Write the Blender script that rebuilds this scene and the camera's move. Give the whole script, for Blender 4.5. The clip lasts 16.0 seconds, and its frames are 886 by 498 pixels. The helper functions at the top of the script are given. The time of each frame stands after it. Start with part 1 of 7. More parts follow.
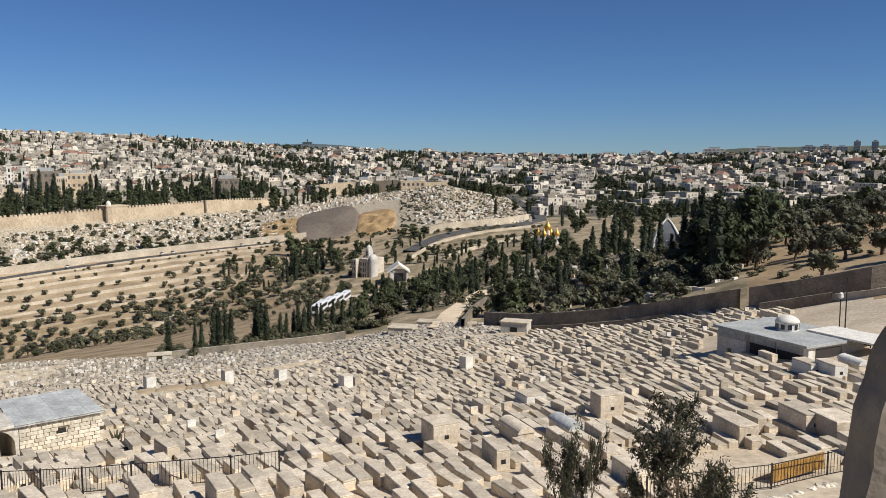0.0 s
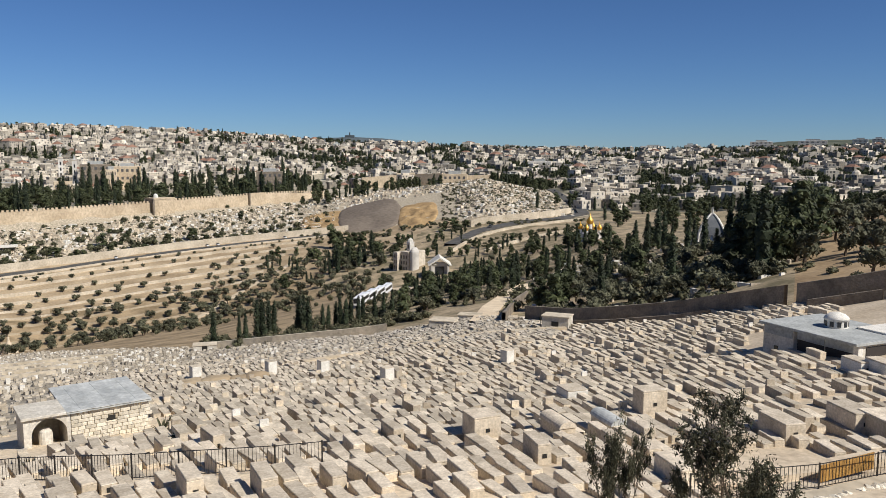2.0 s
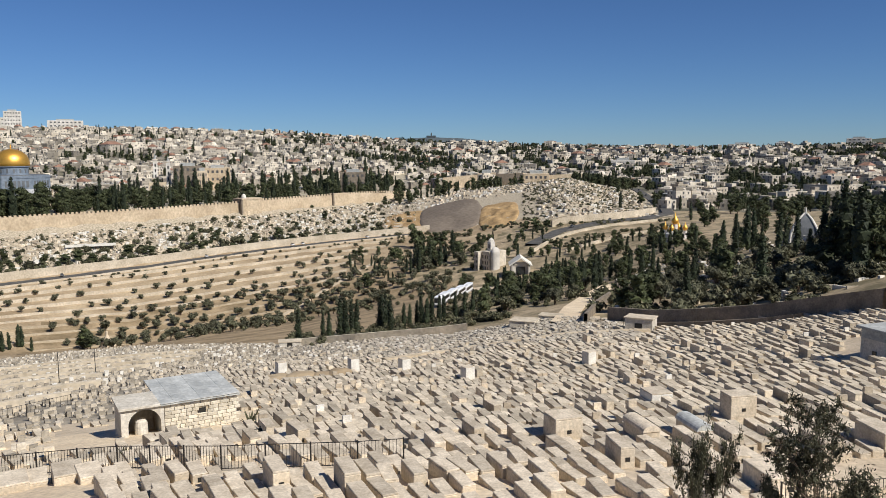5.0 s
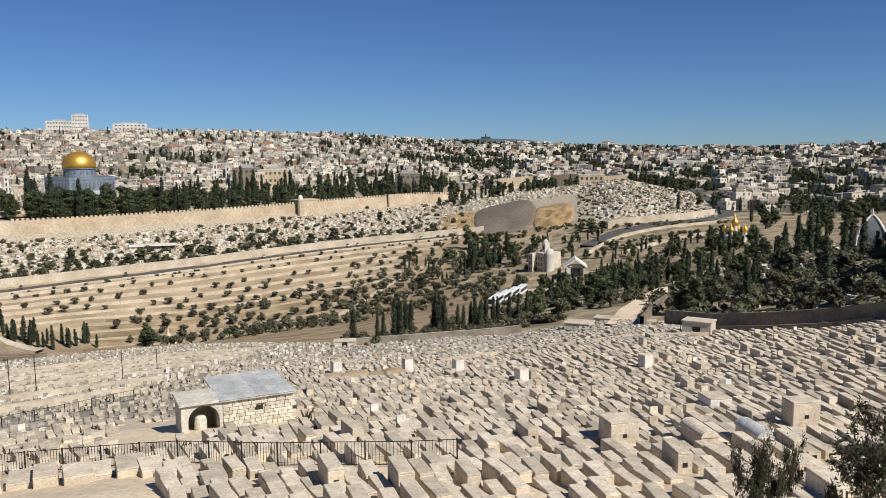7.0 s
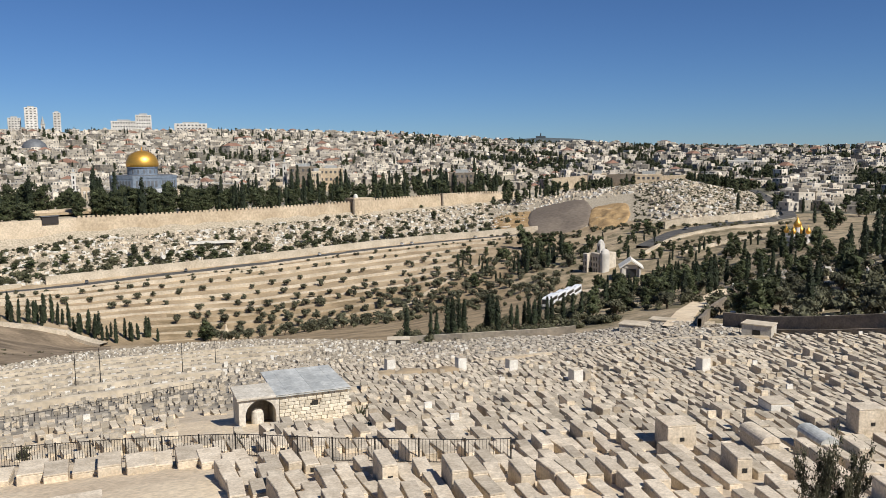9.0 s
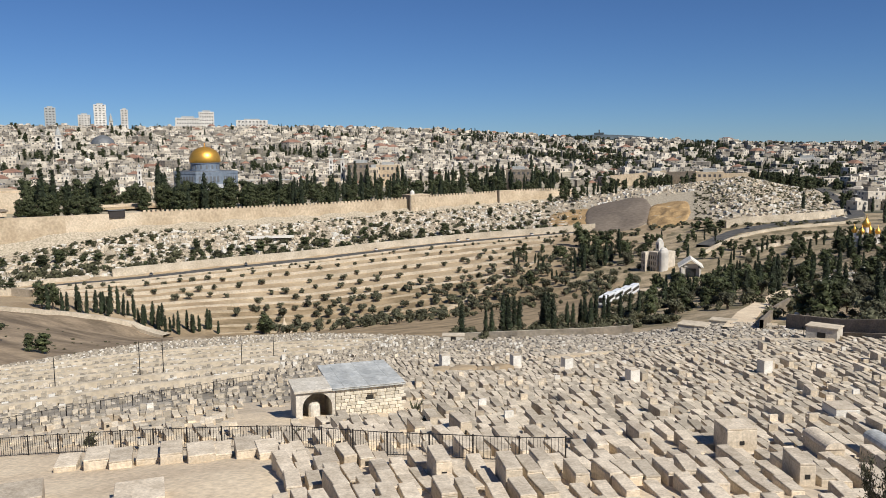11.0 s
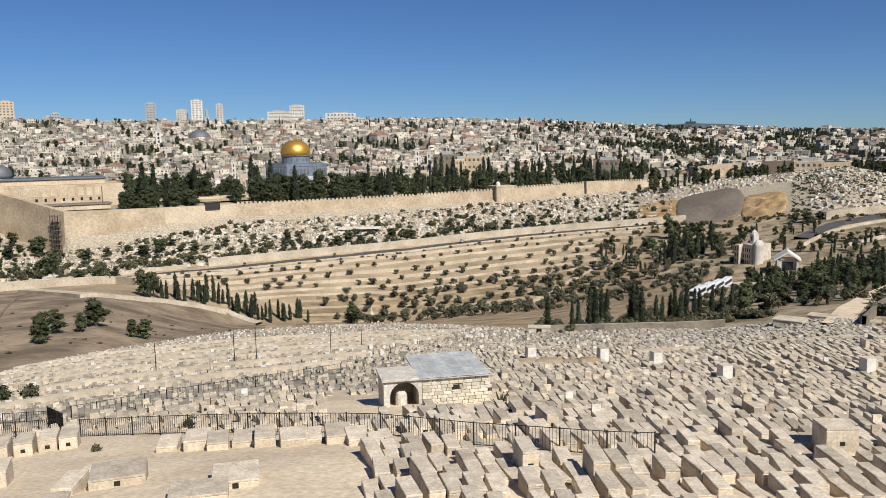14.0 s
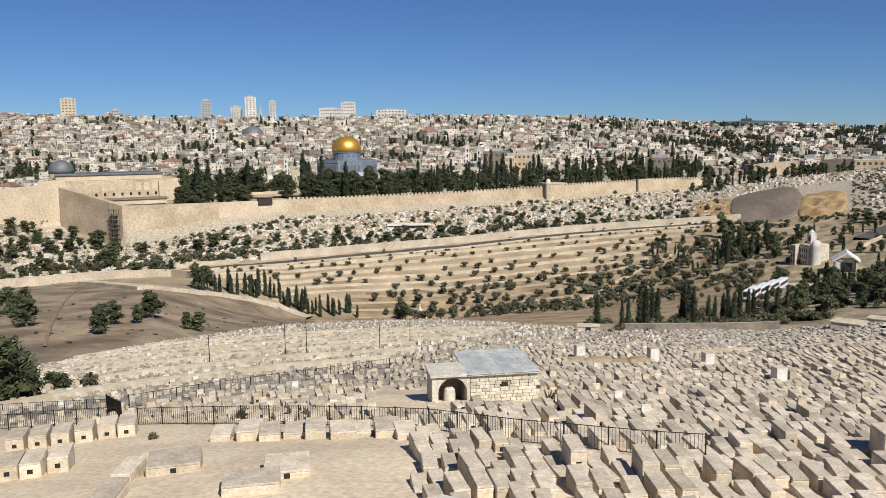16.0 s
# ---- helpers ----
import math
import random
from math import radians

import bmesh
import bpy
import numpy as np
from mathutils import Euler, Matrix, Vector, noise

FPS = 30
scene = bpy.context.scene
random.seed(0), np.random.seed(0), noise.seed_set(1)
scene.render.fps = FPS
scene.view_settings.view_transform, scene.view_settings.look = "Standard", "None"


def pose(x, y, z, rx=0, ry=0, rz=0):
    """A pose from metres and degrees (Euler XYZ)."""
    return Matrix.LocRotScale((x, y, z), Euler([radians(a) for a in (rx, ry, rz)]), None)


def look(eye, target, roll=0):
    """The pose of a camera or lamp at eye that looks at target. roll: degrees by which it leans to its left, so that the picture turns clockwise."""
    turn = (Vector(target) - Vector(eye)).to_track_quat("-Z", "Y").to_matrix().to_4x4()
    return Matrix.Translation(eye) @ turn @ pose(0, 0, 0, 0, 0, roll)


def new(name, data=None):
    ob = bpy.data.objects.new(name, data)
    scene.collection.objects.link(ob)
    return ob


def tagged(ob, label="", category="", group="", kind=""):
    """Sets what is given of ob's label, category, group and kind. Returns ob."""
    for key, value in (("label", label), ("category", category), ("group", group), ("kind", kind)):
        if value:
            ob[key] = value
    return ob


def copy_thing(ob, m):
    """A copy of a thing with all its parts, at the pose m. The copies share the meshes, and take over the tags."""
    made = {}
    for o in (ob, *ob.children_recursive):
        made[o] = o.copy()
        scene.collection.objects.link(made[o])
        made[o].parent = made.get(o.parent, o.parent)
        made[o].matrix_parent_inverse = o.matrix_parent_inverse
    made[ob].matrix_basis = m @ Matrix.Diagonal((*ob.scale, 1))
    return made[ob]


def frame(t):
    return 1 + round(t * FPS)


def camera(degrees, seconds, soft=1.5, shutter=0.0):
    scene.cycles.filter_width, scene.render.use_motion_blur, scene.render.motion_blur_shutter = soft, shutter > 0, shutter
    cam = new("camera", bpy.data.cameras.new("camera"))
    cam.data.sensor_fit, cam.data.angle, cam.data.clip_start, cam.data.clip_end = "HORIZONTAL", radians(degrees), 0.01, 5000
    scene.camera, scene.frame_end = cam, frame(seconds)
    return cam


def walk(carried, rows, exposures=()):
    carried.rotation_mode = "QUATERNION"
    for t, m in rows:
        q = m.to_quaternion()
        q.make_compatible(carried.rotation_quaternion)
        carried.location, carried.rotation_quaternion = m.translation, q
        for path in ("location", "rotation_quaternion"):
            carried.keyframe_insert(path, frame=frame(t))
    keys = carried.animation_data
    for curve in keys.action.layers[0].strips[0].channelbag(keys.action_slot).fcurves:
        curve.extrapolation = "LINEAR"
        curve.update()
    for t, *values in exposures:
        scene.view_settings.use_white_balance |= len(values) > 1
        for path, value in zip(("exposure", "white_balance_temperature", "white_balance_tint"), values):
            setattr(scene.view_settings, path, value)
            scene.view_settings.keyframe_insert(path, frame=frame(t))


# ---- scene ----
# The eye stands at the origin at first: x right, y ahead, z up from the eye.
cam = camera(57.16, 16.0, soft=0.85)
# seconds, x, y, z, yaw, pitch, lean to the right
ROWS = [
    (0.0, 0.000, 0.000, 0.000, 0.01, -6.30, -0.00),
    (0.5, -0.014, -0.014, 0.005, 0.68, -6.46, -0.02),
    (1.0, -0.029, -0.026, 0.010, 1.42, -6.63, -0.00),
    (1.5, -0.044, -0.037, 0.014, 2.16, -6.73, -0.02),
    (2.0, -0.057, -0.049, 0.017, 2.92, -6.77, 0.01),
    (2.5, -0.065, -0.062, 0.018, 3.76, -6.81, 0.09),
    (3.0, -0.070, -0.074, 0.018, 4.71, -6.81, 0.18),
    (3.5, -0.077, -0.082, 0.016, 5.69, -6.81, 0.27),
    (4.0, -0.087, -0.081, 0.007, 6.68, -6.81, 0.35),
    (6.5, -0.101, -0.071, -0.010, 11.52, -6.65, 0.55),
    (7.0, -0.118, -0.062, -0.027, 12.47, -6.64, 0.62),
    (7.5, -0.138, -0.061, -0.040, 13.42, -6.65, 0.63),
    (8.0, -0.157, -0.063, -0.052, 14.35, -6.64, 0.68),
    (8.5, -0.174, -0.068, -0.063, 15.31, -6.65, 0.66),
    (9.0, -0.197, -0.071, -0.069, 16.27, -6.65, 0.58),
    (11.5, -0.225, -0.073, -0.069, 21.25, -6.94, 0.50),
    (12.0, -0.247, -0.076, -0.070, 22.28, -7.04, 0.58),
    (12.5, -0.258, -0.084, -0.074, 23.30, -7.14, 0.68),
    (13.0, -0.261, -0.099, -0.076, 24.34, -7.23, 0.80),
    (13.5, -0.260, -0.124, -0.072, 25.34, -7.32, 0.88),
    (14.0, -0.257, -0.160, -0.064, 26.30, -7.38, 0.97),
    (14.5, -0.249, -0.210, -0.056, 27.24, -7.44, 0.99),
    (15.0, -0.240, -0.264, -0.050, 28.14, -7.48, 0.92),
    (15.5, -0.233, -0.306, -0.047, 29.01, -7.51, 0.89),
    (16.0, -0.230, -0.334, -0.046, 29.77, -7.55, 0.82),
]


def carried_pose(x, y, z, yaw, pitch, lean):
    return pose(x, y, z, 0, 0, yaw) @ pose(0, 0, 0, 90 + pitch) @ pose(0, 0, 0, 0, 0, -lean)


walk(cam, [(r[0], carried_pose(*r[1:])) for r in ROWS])

# ---- light ----
SUN_AZ, SUN_EL = 120.0, 44.0
world = bpy.data.worlds.new("sky")
world.use_nodes = True
scene.world = world
wn = world.node_tree
sky = wn.nodes.new("ShaderNodeTexSky")
sky.sky_type = "NISHITA"
sky.sun_disc = False
sky.sun_elevation = radians(SUN_EL)
sky.sun_rotation = radians(SUN_AZ)
sky.altitude = 2500
sky.air_density = 1.0
sky.dust_density = 0.25
sky.ozone_density = 5.0
wn.nodes["Background"].inputs["Strength"].default_value = 0.06
blue = wn.nodes.new("ShaderNodeMix")
blue.data_type, blue.blend_type = "RGBA", "MULTIPLY"
blue.inputs["Factor"].default_value = 1.0
blue.inputs["B"].default_value = (0.70, 0.92, 1.2, 1)
wn.links.new(sky.outputs[0], blue.inputs["A"])
wn.links.new(blue.outputs["Result"], wn.nodes["Background"].inputs[0])
sun_data = bpy.data.lights.new("sun", "SUN")
sun_data.energy = 5.6
sun_data.angle = radians(0.53)
sun_data.color = (1.0, 0.955, 0.875)
sun = new("sun", sun_data)
_a, _e = radians(SUN_AZ), radians(SUN_EL)
sun_dir = Vector((math.sin(_a) * math.cos(_e), math.cos(_a) * math.cos(_e), math.sin(_e)))
sun.matrix_world = look(sun_dir * 300, (0, 0, 0))
scene.view_settings.exposure = 0.0

# ---- the lie of the land ----
# knots along each bearing (degrees to the right of straight ahead): ring distance in metres and the height or the angle below the eye
AZ = np.array([-75, -58, -55.5, -51.6, -50, -41, -30, -19, -8, 0, 6, 13, 20, 29, 50])
Z_C = [-23.6, -23.52, -23.51, -23.5, -23.49, -23.45, -23.4, -23.35, -23.3, -23, -22, -20.0, -17.9, -16.0, -14.5]
H_D = [150, 175, 185.94, 203, 210, 290, 290, 200, 170, 165, 150, 130, 115, 105, 100]
E_D = [-14.6, -13.9, -13.65, -13.26, -13.1, -12.5, -12.55, -13.2, -12.8, -11.5, -11.7, -11.3, -10, -8.3, -7]
H_V = [300, 300, 309.38, 324, 330, 380, 400, 400, 380, 370, 350, 260, 250, 250, 250]
E_V = [-10.5, -10.3, -10.18, -9.98, -9.9, -12.2, -12.5, -11.5, -9.5, -8.6, -7.2, -6.6, -5, -3.3, -2]
H_R = [480, 480, 480, 480, 480, 490, 520, 570, 600, 560, 560, 420, 420, 400, 400]
E_R = [-8.6, -8.6, -8.57, -8.52, -8.5, -8.2, -7.5, -6.4, -5.5, -4.7, -4.6, -5.2, -4.5, -3.2, -2.2]
E_W = [-4.2, -4.3, -4.6, -6.5, -6.35, -5.15, -4.75, -4.0, -3, -1.9, -3.2, -3.6, -3.4, -3, -2]
E_S = [1.72, 1.84, 1.78, 1.69, 1.65, 1.55, 1.6, 1.28, 0.45, 0.15, 0, 0, 0.1, 0.2, 0.2]
CORNER, GATE = Vector((-445.0, 356.0)), Vector((-259.0, 629.0))   # the eastern city wall runs through these


def wall_distance(az):
    """Ring distance of the line of the city wall along a bearing."""
    a = np.clip(np.radians(az), radians(-51.4), radians(-10))
    d = GATE - CORNER
    s, c = np.sin(a), np.cos(a)
    return (CORNER.x * d.y - CORNER.y * d.x) / (s * d.y - c * d.x)


def ground_polar(az, h):
    az, h = np.asarray(az, float), np.asarray(h, float)
    def at(table):
        return np.interp(az, AZ, table)
    def low(e, d):
        return d * np.tan(np.radians(e))
    h_d, h_v, h_r, h_w = at(H_D), at(H_V), at(H_R), np.where(az < 2, wall_distance(az) - 4, 760)
    h_w = np.where((az > -13) & (az <= 2), np.interp(az, [-13, -7, 2], [wall_distance(-13.0) - 4, 720, 720]), h_w)
    h_w = np.where(az < -51.4, np.interp(az, [-75, -56, -51.4], [690, 670, 581]), h_w)
    z_w = low(at(E_W), h_w)
    z_p = np.where(az > -60, np.interp(az, [-13, -8], [-43.5, 0]) + np.interp(az, [-13, -8], [0, 1]) * z_w, z_w)
    hs = [0 * h, 12 + 0 * h, 35 + 0 * h, 80 + 0 * h, h_d, h_v, h_r, h_w, h_w + 9, 930 + 0 * h, 1600 + 0 * h, 2600 + 0 * h, 30000 + 0 * h]
    z_s = low(at(E_S), 1600)
    zs = [-9 + 0 * h, -10.4 + 0 * h, -14 + 0 * h, at(Z_C), low(at(E_D), h_d), low(at(E_V), h_v), low(at(E_R), h_r), z_w, z_p, -37 + 0 * h, z_s, z_s - 5, z_s - 60]
    z = zs[0] + 0 * h
    for h0, h1, z0, z1 in zip(hs, hs[1:], zs, zs[1:]):
        f = np.clip((h - h0) / (h1 - h0), 0, 1)
        z = np.where(h >= h0, z0 + (z1 - z0) * f, z)
    return z


def ground(x, y):
    return float(ground_polar(math.degrees(math.atan2(x, y)), math.hypot(x, y)))


def at(az, h, dz=0.0):
    """The place on the ground at a bearing and a ring distance."""
    x, y = h * math.sin(radians(az)), h * math.cos(radians(az))
    return Vector((x, y, ground(x, y) + dz))


# ---- materials ----
def stone_mat(name, base, dark, scale=0.6, rough=0.9, bump=0.3, island=0.0, objrand=0.0, fine=9.0, spec=0.2):
    """Rough mineral surface: two scales of noise between two colours, fine relief, optional difference from piece to piece."""
    m = bpy.data.materials.new(name)
    m.use_nodes = True
    nt = m.node_tree
    n, l = nt.nodes, nt.links
    b = n["Principled BSDF"]
    b.inputs["Roughness"].default_value = rough
    b.inputs["Specular IOR Level"].default_value = spec
    geo = n.new("ShaderNodeNewGeometry")
    a, f = n.new("ShaderNodeTexNoise"), n.new("ShaderNodeTexNoise")
    a.inputs["Scale"].default_value, f.inputs["Scale"].default_value = scale, scale * fine
    a.inputs["Detail"].default_value, f.inputs["Detail"].default_value = 6, 5
    l.new(geo.outputs["Position"], a.inputs["Vector"])
    l.new(geo.outputs["Position"], f.inputs["Vector"])
    mix = n.new("ShaderNodeMix")
    mix.data_type = "RGBA"
    ramp = n.new("ShaderNodeMapRange")
    ramp.inputs["From Min"].default_value, ramp.inputs["From Max"].default_value = 0.36, 0.66
    l.new(a.outputs["Fac"], ramp.inputs["Value"])
    l.new(ramp.outputs[0], mix.inputs["Factor"])
    mix.inputs["A"].default_value, mix.inputs["B"].default_value = (*dark, 1), (*base, 1)
    col = mix.outputs["Result"]
    def scaled(colour, source, lo, hi, f0, f1):
        r = n.new("ShaderNodeMapRange")
        r.inputs["From Min"].default_value, r.inputs["From Max"].default_value = f0, f1
        r.inputs["To Min"].default_value, r.inputs["To Max"].default_value = lo, hi
        l.new(source, r.inputs["Value"])
        v = n.new("ShaderNodeVectorMath")
        v.operation = "SCALE"
        l.new(colour, v.inputs[0])
        l.new(r.outputs[0], v.inputs["Scale"])
        return v.outputs[0]
    col = scaled(col, f.outputs["Fac"], 0.8, 1.18, 0.3, 0.7)
    if island:
        col = scaled(col, geo.outputs["Random Per Island"], 1 - island, 1 + island * 0.6, 0, 1)
    if objrand:
        oi = n.new("ShaderNodeObjectInfo")
        col = scaled(col, oi.outputs["Random"], 1 - objrand, 1 + objrand * 0.6, 0, 1)
    l.new(col, b.inputs["Base Color"])
    if bump:
        bp = n.new("ShaderNodeBump")
        bp.inputs["Strength"].default_value = bump
        bp.inputs["Distance"].default_value = 0.3 / scale / fine
        l.new(f.outputs["Fac"], bp.inputs["Height"])
        l.new(bp.outputs[0], b.inputs["Normal"])
    return m


def plain_mat(name, colour, rough=0.5, metal=0.0, vary=0.12, scale=3.0):
    m = stone_mat(name, colour, tuple(c * (1 - vary) for c in colour), scale, rough, 0.05, spec=0.5)
    m.node_tree.nodes["Principled BSDF"].inputs["Metallic"].default_value = metal
    return m


M_DUST = stone_mat("pale_dust", (0.70, 0.58, 0.42), (0.58, 0.465, 0.33), 0.25, fine=14)
M_LOWGROUND = stone_mat("stony_cemetery_ground", (0.38, 0.335, 0.27), (0.24, 0.21, 0.165), 0.16, fine=10)
M_PAVE = stone_mat("cemetery_paving", (0.57, 0.475, 0.355), (0.45, 0.365, 0.265), 0.22, fine=12)
M_TOMB = stone_mat("tomb_limestone", (0.66, 0.575, 0.45), (0.48, 0.40, 0.30), 1.1, island=0.38, fine=7)
M_TOMBTHING = stone_mat("tomb_stone_blocks", (0.66, 0.57, 0.445), (0.52, 0.435, 0.325), 1.1, objrand=0.22, fine=7)
M_SLAB = stone_mat("weathered_slab", (0.61, 0.53, 0.42), (0.46, 0.39, 0.30), 1.4, objrand=0.26, island=0.1, fine=6)
M_SLABFAR = stone_mat("weathered_slabs", (0.595, 0.52, 0.41), (0.44, 0.375, 0.285), 1.2, island=0.36, fine=6)
M_WHITE = stone_mat("white_marble", (0.72, 0.69, 0.63), (0.60, 0.57, 0.51), 1.5)
# near-black fill that paints the shade inside niches, open window and doorways
M_HOLESHADE = plain_mat("painted_opening_shade", (0.02, 0.018, 0.015), 0.9)
M_FIELD = stone_mat("dry_brown_hillside", (0.34, 0.262, 0.178), (0.15, 0.115, 0.078), 0.06, fine=9)
M_FIELDPATH = stone_mat("trodden_earth", (0.27, 0.21, 0.15), (0.2, 0.15, 0.105), 0.2, fine=10)
M_SOIL = stone_mat("dry_terrace_soil", (0.44, 0.345, 0.228), (0.28, 0.21, 0.13), 0.05, fine=18)
M_SOILDARK = stone_mat("brown_garden_soil", (0.385, 0.29, 0.18), (0.20, 0.15, 0.088), 0.09, fine=12)
M_ORCHARD = stone_mat("reddish_orchard_soil", (0.43, 0.315, 0.19), (0.25, 0.175, 0.10), 0.06, fine=14)
M_SCRUB = stone_mat("scrubby_ground", (0.42, 0.33, 0.22), (0.16, 0.135, 0.08), 0.12, fine=8)
M_RUBBLE = stone_mat("rubble_slope", (0.50, 0.43, 0.335), (0.27, 0.235, 0.17), 0.9, fine=4)
M_CITYGROUND = stone_mat("city_ground", (0.22, 0.20, 0.155), (0.085, 0.085, 0.06), 0.03, fine=8)
M_ESPL = stone_mat("esplanade_paving", (0.48, 0.42, 0.33), (0.27, 0.24, 0.17), 0.04, fine=10)
M_WALL = stone_mat("city_wall_stone", (0.54, 0.44, 0.315), (0.40, 0.315, 0.215), 0.07, fine=9, bump=0.5)
M_WALLPALE = stone_mat("pale_restored_masonry", (0.60, 0.50, 0.37), (0.50, 0.405, 0.29), 0.08, fine=12)
M_BLOCK = stone_mat("hewn_limestone_block", (0.69, 0.63, 0.52), (0.55, 0.49, 0.385), 1.6, objrand=0.25, fine=6, bump=0.6)
M_BLOCKWALL = stone_mat("grey_field_stone", (0.27, 0.225, 0.175), (0.16, 0.135, 0.105), 0.5, fine=7, bump=0.8)
M_RETAIN = stone_mat("pale_retaining_wall", (0.58, 0.505, 0.395), (0.43, 0.365, 0.275), 0.12, fine=10)
M_TERRACE = stone_mat("earthy_terrace_stone", (0.47, 0.395, 0.29), (0.34, 0.275, 0.19), 0.2, fine=10)
M_PATH = stone_mat("stone_path", (0.55, 0.46, 0.34), (0.43, 0.35, 0.25), 0.2, fine=10)
M_ASPHALT = stone_mat("asphalt", (0.11, 0.105, 0.1), (0.07, 0.068, 0.065), 0.3, fine=10)
M_GREYSLOPE = stone_mat("grey_gravel_slope", (0.20, 0.165, 0.13), (0.15, 0.122, 0.097), 0.03, fine=12)
M_OCHRE = stone_mat("ochre_cut_slope", (0.44, 0.30, 0.15), (0.27, 0.18, 0.09), 0.09, fine=8)
M_IRON = plain_mat("dark_painted_iron", (0.035, 0.032, 0.03), 0.55, 0.4)
M_ROOFMETAL = stone_mat("weathered_metal_roof", (0.55, 0.555, 0.53), (0.38, 0.39, 0.375), 0.9, rough=0.55, fine=5, objrand=0.12, spec=0.4)
M_CONCRETE = stone_mat("pale_concrete", (0.60, 0.56, 0.49), (0.48, 0.44, 0.37), 0.7, fine=8)
M_GREYROOF = stone_mat("grey_roofing", (0.40, 0.41, 0.40), (0.31, 0.32, 0.31), 0.6, fine=7)
M_GOLD = plain_mat("gilded_metal", (0.80, 0.44, 0.085), 0.42, 0.75, 0.1, 0.3)
M_LEAD = plain_mat("dull_grey_lead", (0.16, 0.17, 0.18), 0.6, 0.2, 0.25, 0.3)
M_TILE = stone_mat("blue_glazed_tile", (0.22, 0.26, 0.31), (0.14, 0.175, 0.22), 0.35, rough=0.45, fine=9, spec=0.5)
M_MARBLE = stone_mat("grey_veined_marble", (0.55, 0.56, 0.57), (0.44, 0.45, 0.47), 0.4, fine=8)
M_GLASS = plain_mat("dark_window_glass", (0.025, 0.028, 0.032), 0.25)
# paler copy of the window glass, with distance haze put into its colour
M_HAZEGLASS = plain_mat("haze_paled_far_glass", (0.085, 0.082, 0.08), 0.4)
M_HOUSE = stone_mat("pale_house_stone", (0.585, 0.53, 0.445), (0.43, 0.38, 0.305), 0.05, island=0.6, fine=10, bump=0.0)
M_HOUSETHING = stone_mat("house_limestone", (0.54, 0.48, 0.395), (0.42, 0.365, 0.285), 0.08, objrand=0.4, fine=10, bump=0.0)
M_REDROOF = stone_mat("red_tile_roof", (0.30, 0.175, 0.125), (0.22, 0.13, 0.095), 0.1, island=0.2, fine=9, bump=0.0)
M_TOWERWHITE = stone_mat("pale_tower_cladding", (0.62, 0.59, 0.54), (0.52, 0.49, 0.44), 0.03, objrand=0.15, fine=8, bump=0.0)
M_RIDGE = stone_mat("wooded_ridge", (0.12, 0.125, 0.09), (0.06, 0.07, 0.05), 0.02, fine=9, bump=0.0)
M_GRAVE = stone_mat("old_grave_stone", (0.50, 0.445, 0.365), (0.36, 0.315, 0.25), 0.8, island=0.45, fine=7)
# distance haze is put into this blue-grey base colour
M_FARHILL = stone_mat("haze_blue_far_hill", (0.10, 0.12, 0.13), (0.07, 0.085, 0.095), 0.004, fine=12, bump=0.0)
M_BARK = stone_mat("grey_bark", (0.15, 0.115, 0.085), (0.08, 0.06, 0.045), 4.0, fine=5, bump=0.8)
M_BUS = plain_mat("white_bus_paint", (0.75, 0.76, 0.78), 0.3)
M_RUBBER = plain_mat("black_rubber", (0.02, 0.02, 0.02), 0.8)
M_WOOD = stone_mat("yellow_varnished_wood", (0.42, 0.24, 0.07), (0.28, 0.15, 0.045), 3.0, rough=0.6, fine=6)
# dark canvas and timber; also paints the shade inside the hall's openings
M_CANVASSHADE = plain_mat("dark_brown_canvas_and_shade", (0.035, 0.028, 0.025), 0.8)


def leaf_mat(name, base, dark, objrand=0.35):
    m = stone_mat(name, base, dark, 0.7, rough=0.7, bump=0.0, island=0.45, objrand=objrand, spec=0.25)
    b = m.node_tree.nodes["Principled BSDF"]
    b.inputs["Transmission Weight"].default_value = 0.0
    return m


M_OLIVE = leaf_mat("grey_green_olive_leaves", (0.135, 0.135, 0.084), (0.058, 0.058, 0.034))
M_CYPRESS = leaf_mat("dark_cypress_needles", (0.045, 0.06, 0.03), (0.022, 0.03, 0.016))
M_PINE = leaf_mat("pine_needles", (0.098, 0.115, 0.05), (0.038, 0.046, 0.022))
M_BUSH = leaf_mat("dusty_shrub_leaves", (0.125, 0.122, 0.068), (0.05, 0.05, 0.028))

# ---- mesh helpers ----
def part(name, bm, material, parent=None, label="", smooth=False):
    """One mesh object from a bmesh, under a thing or a part."""
    me = bpy.data.meshes.new(name)
    bm.to_mesh(me)
    bm.free()
    for m in (material if isinstance(material, (list, tuple)) else [material]):
        me.materials.append(m)
    if smooth:
        me.polygons.foreach_set("use_smooth", [True] * len(me.polygons))
    ob = new(name, me)
    ob.parent = parent
    if label:
        tagged(ob, label)
    return ob


def share(name, src, parent, m):
    """Another object on the mesh of src, at the pose m under parent."""
    ob = new(name, src.data)
    ob.parent = parent
    ob.matrix_basis = m
    return ob


def soup(name, verts, faces, materials, index=None, parent=None, smooth=False):
    me = bpy.data.meshes.new(name)
    me.from_pydata(verts, [], faces)
    for m in materials:
        me.materials.append(m)
    if index is not None:
        me.polygons.foreach_set("material_index", index)
    if smooth:
        me.polygons.foreach_set("use_smooth", [True] * len(me.polygons))
    me.update()
    ob = new(name, me)
    ob.parent = parent
    return ob


def empty(name, loc=(0, 0, 0), turn=0.0):
    ob = new(name)
    ob.matrix_basis = pose(*loc, 0, 0, turn)
    ob.empty_display_size = 0.3
    return ob


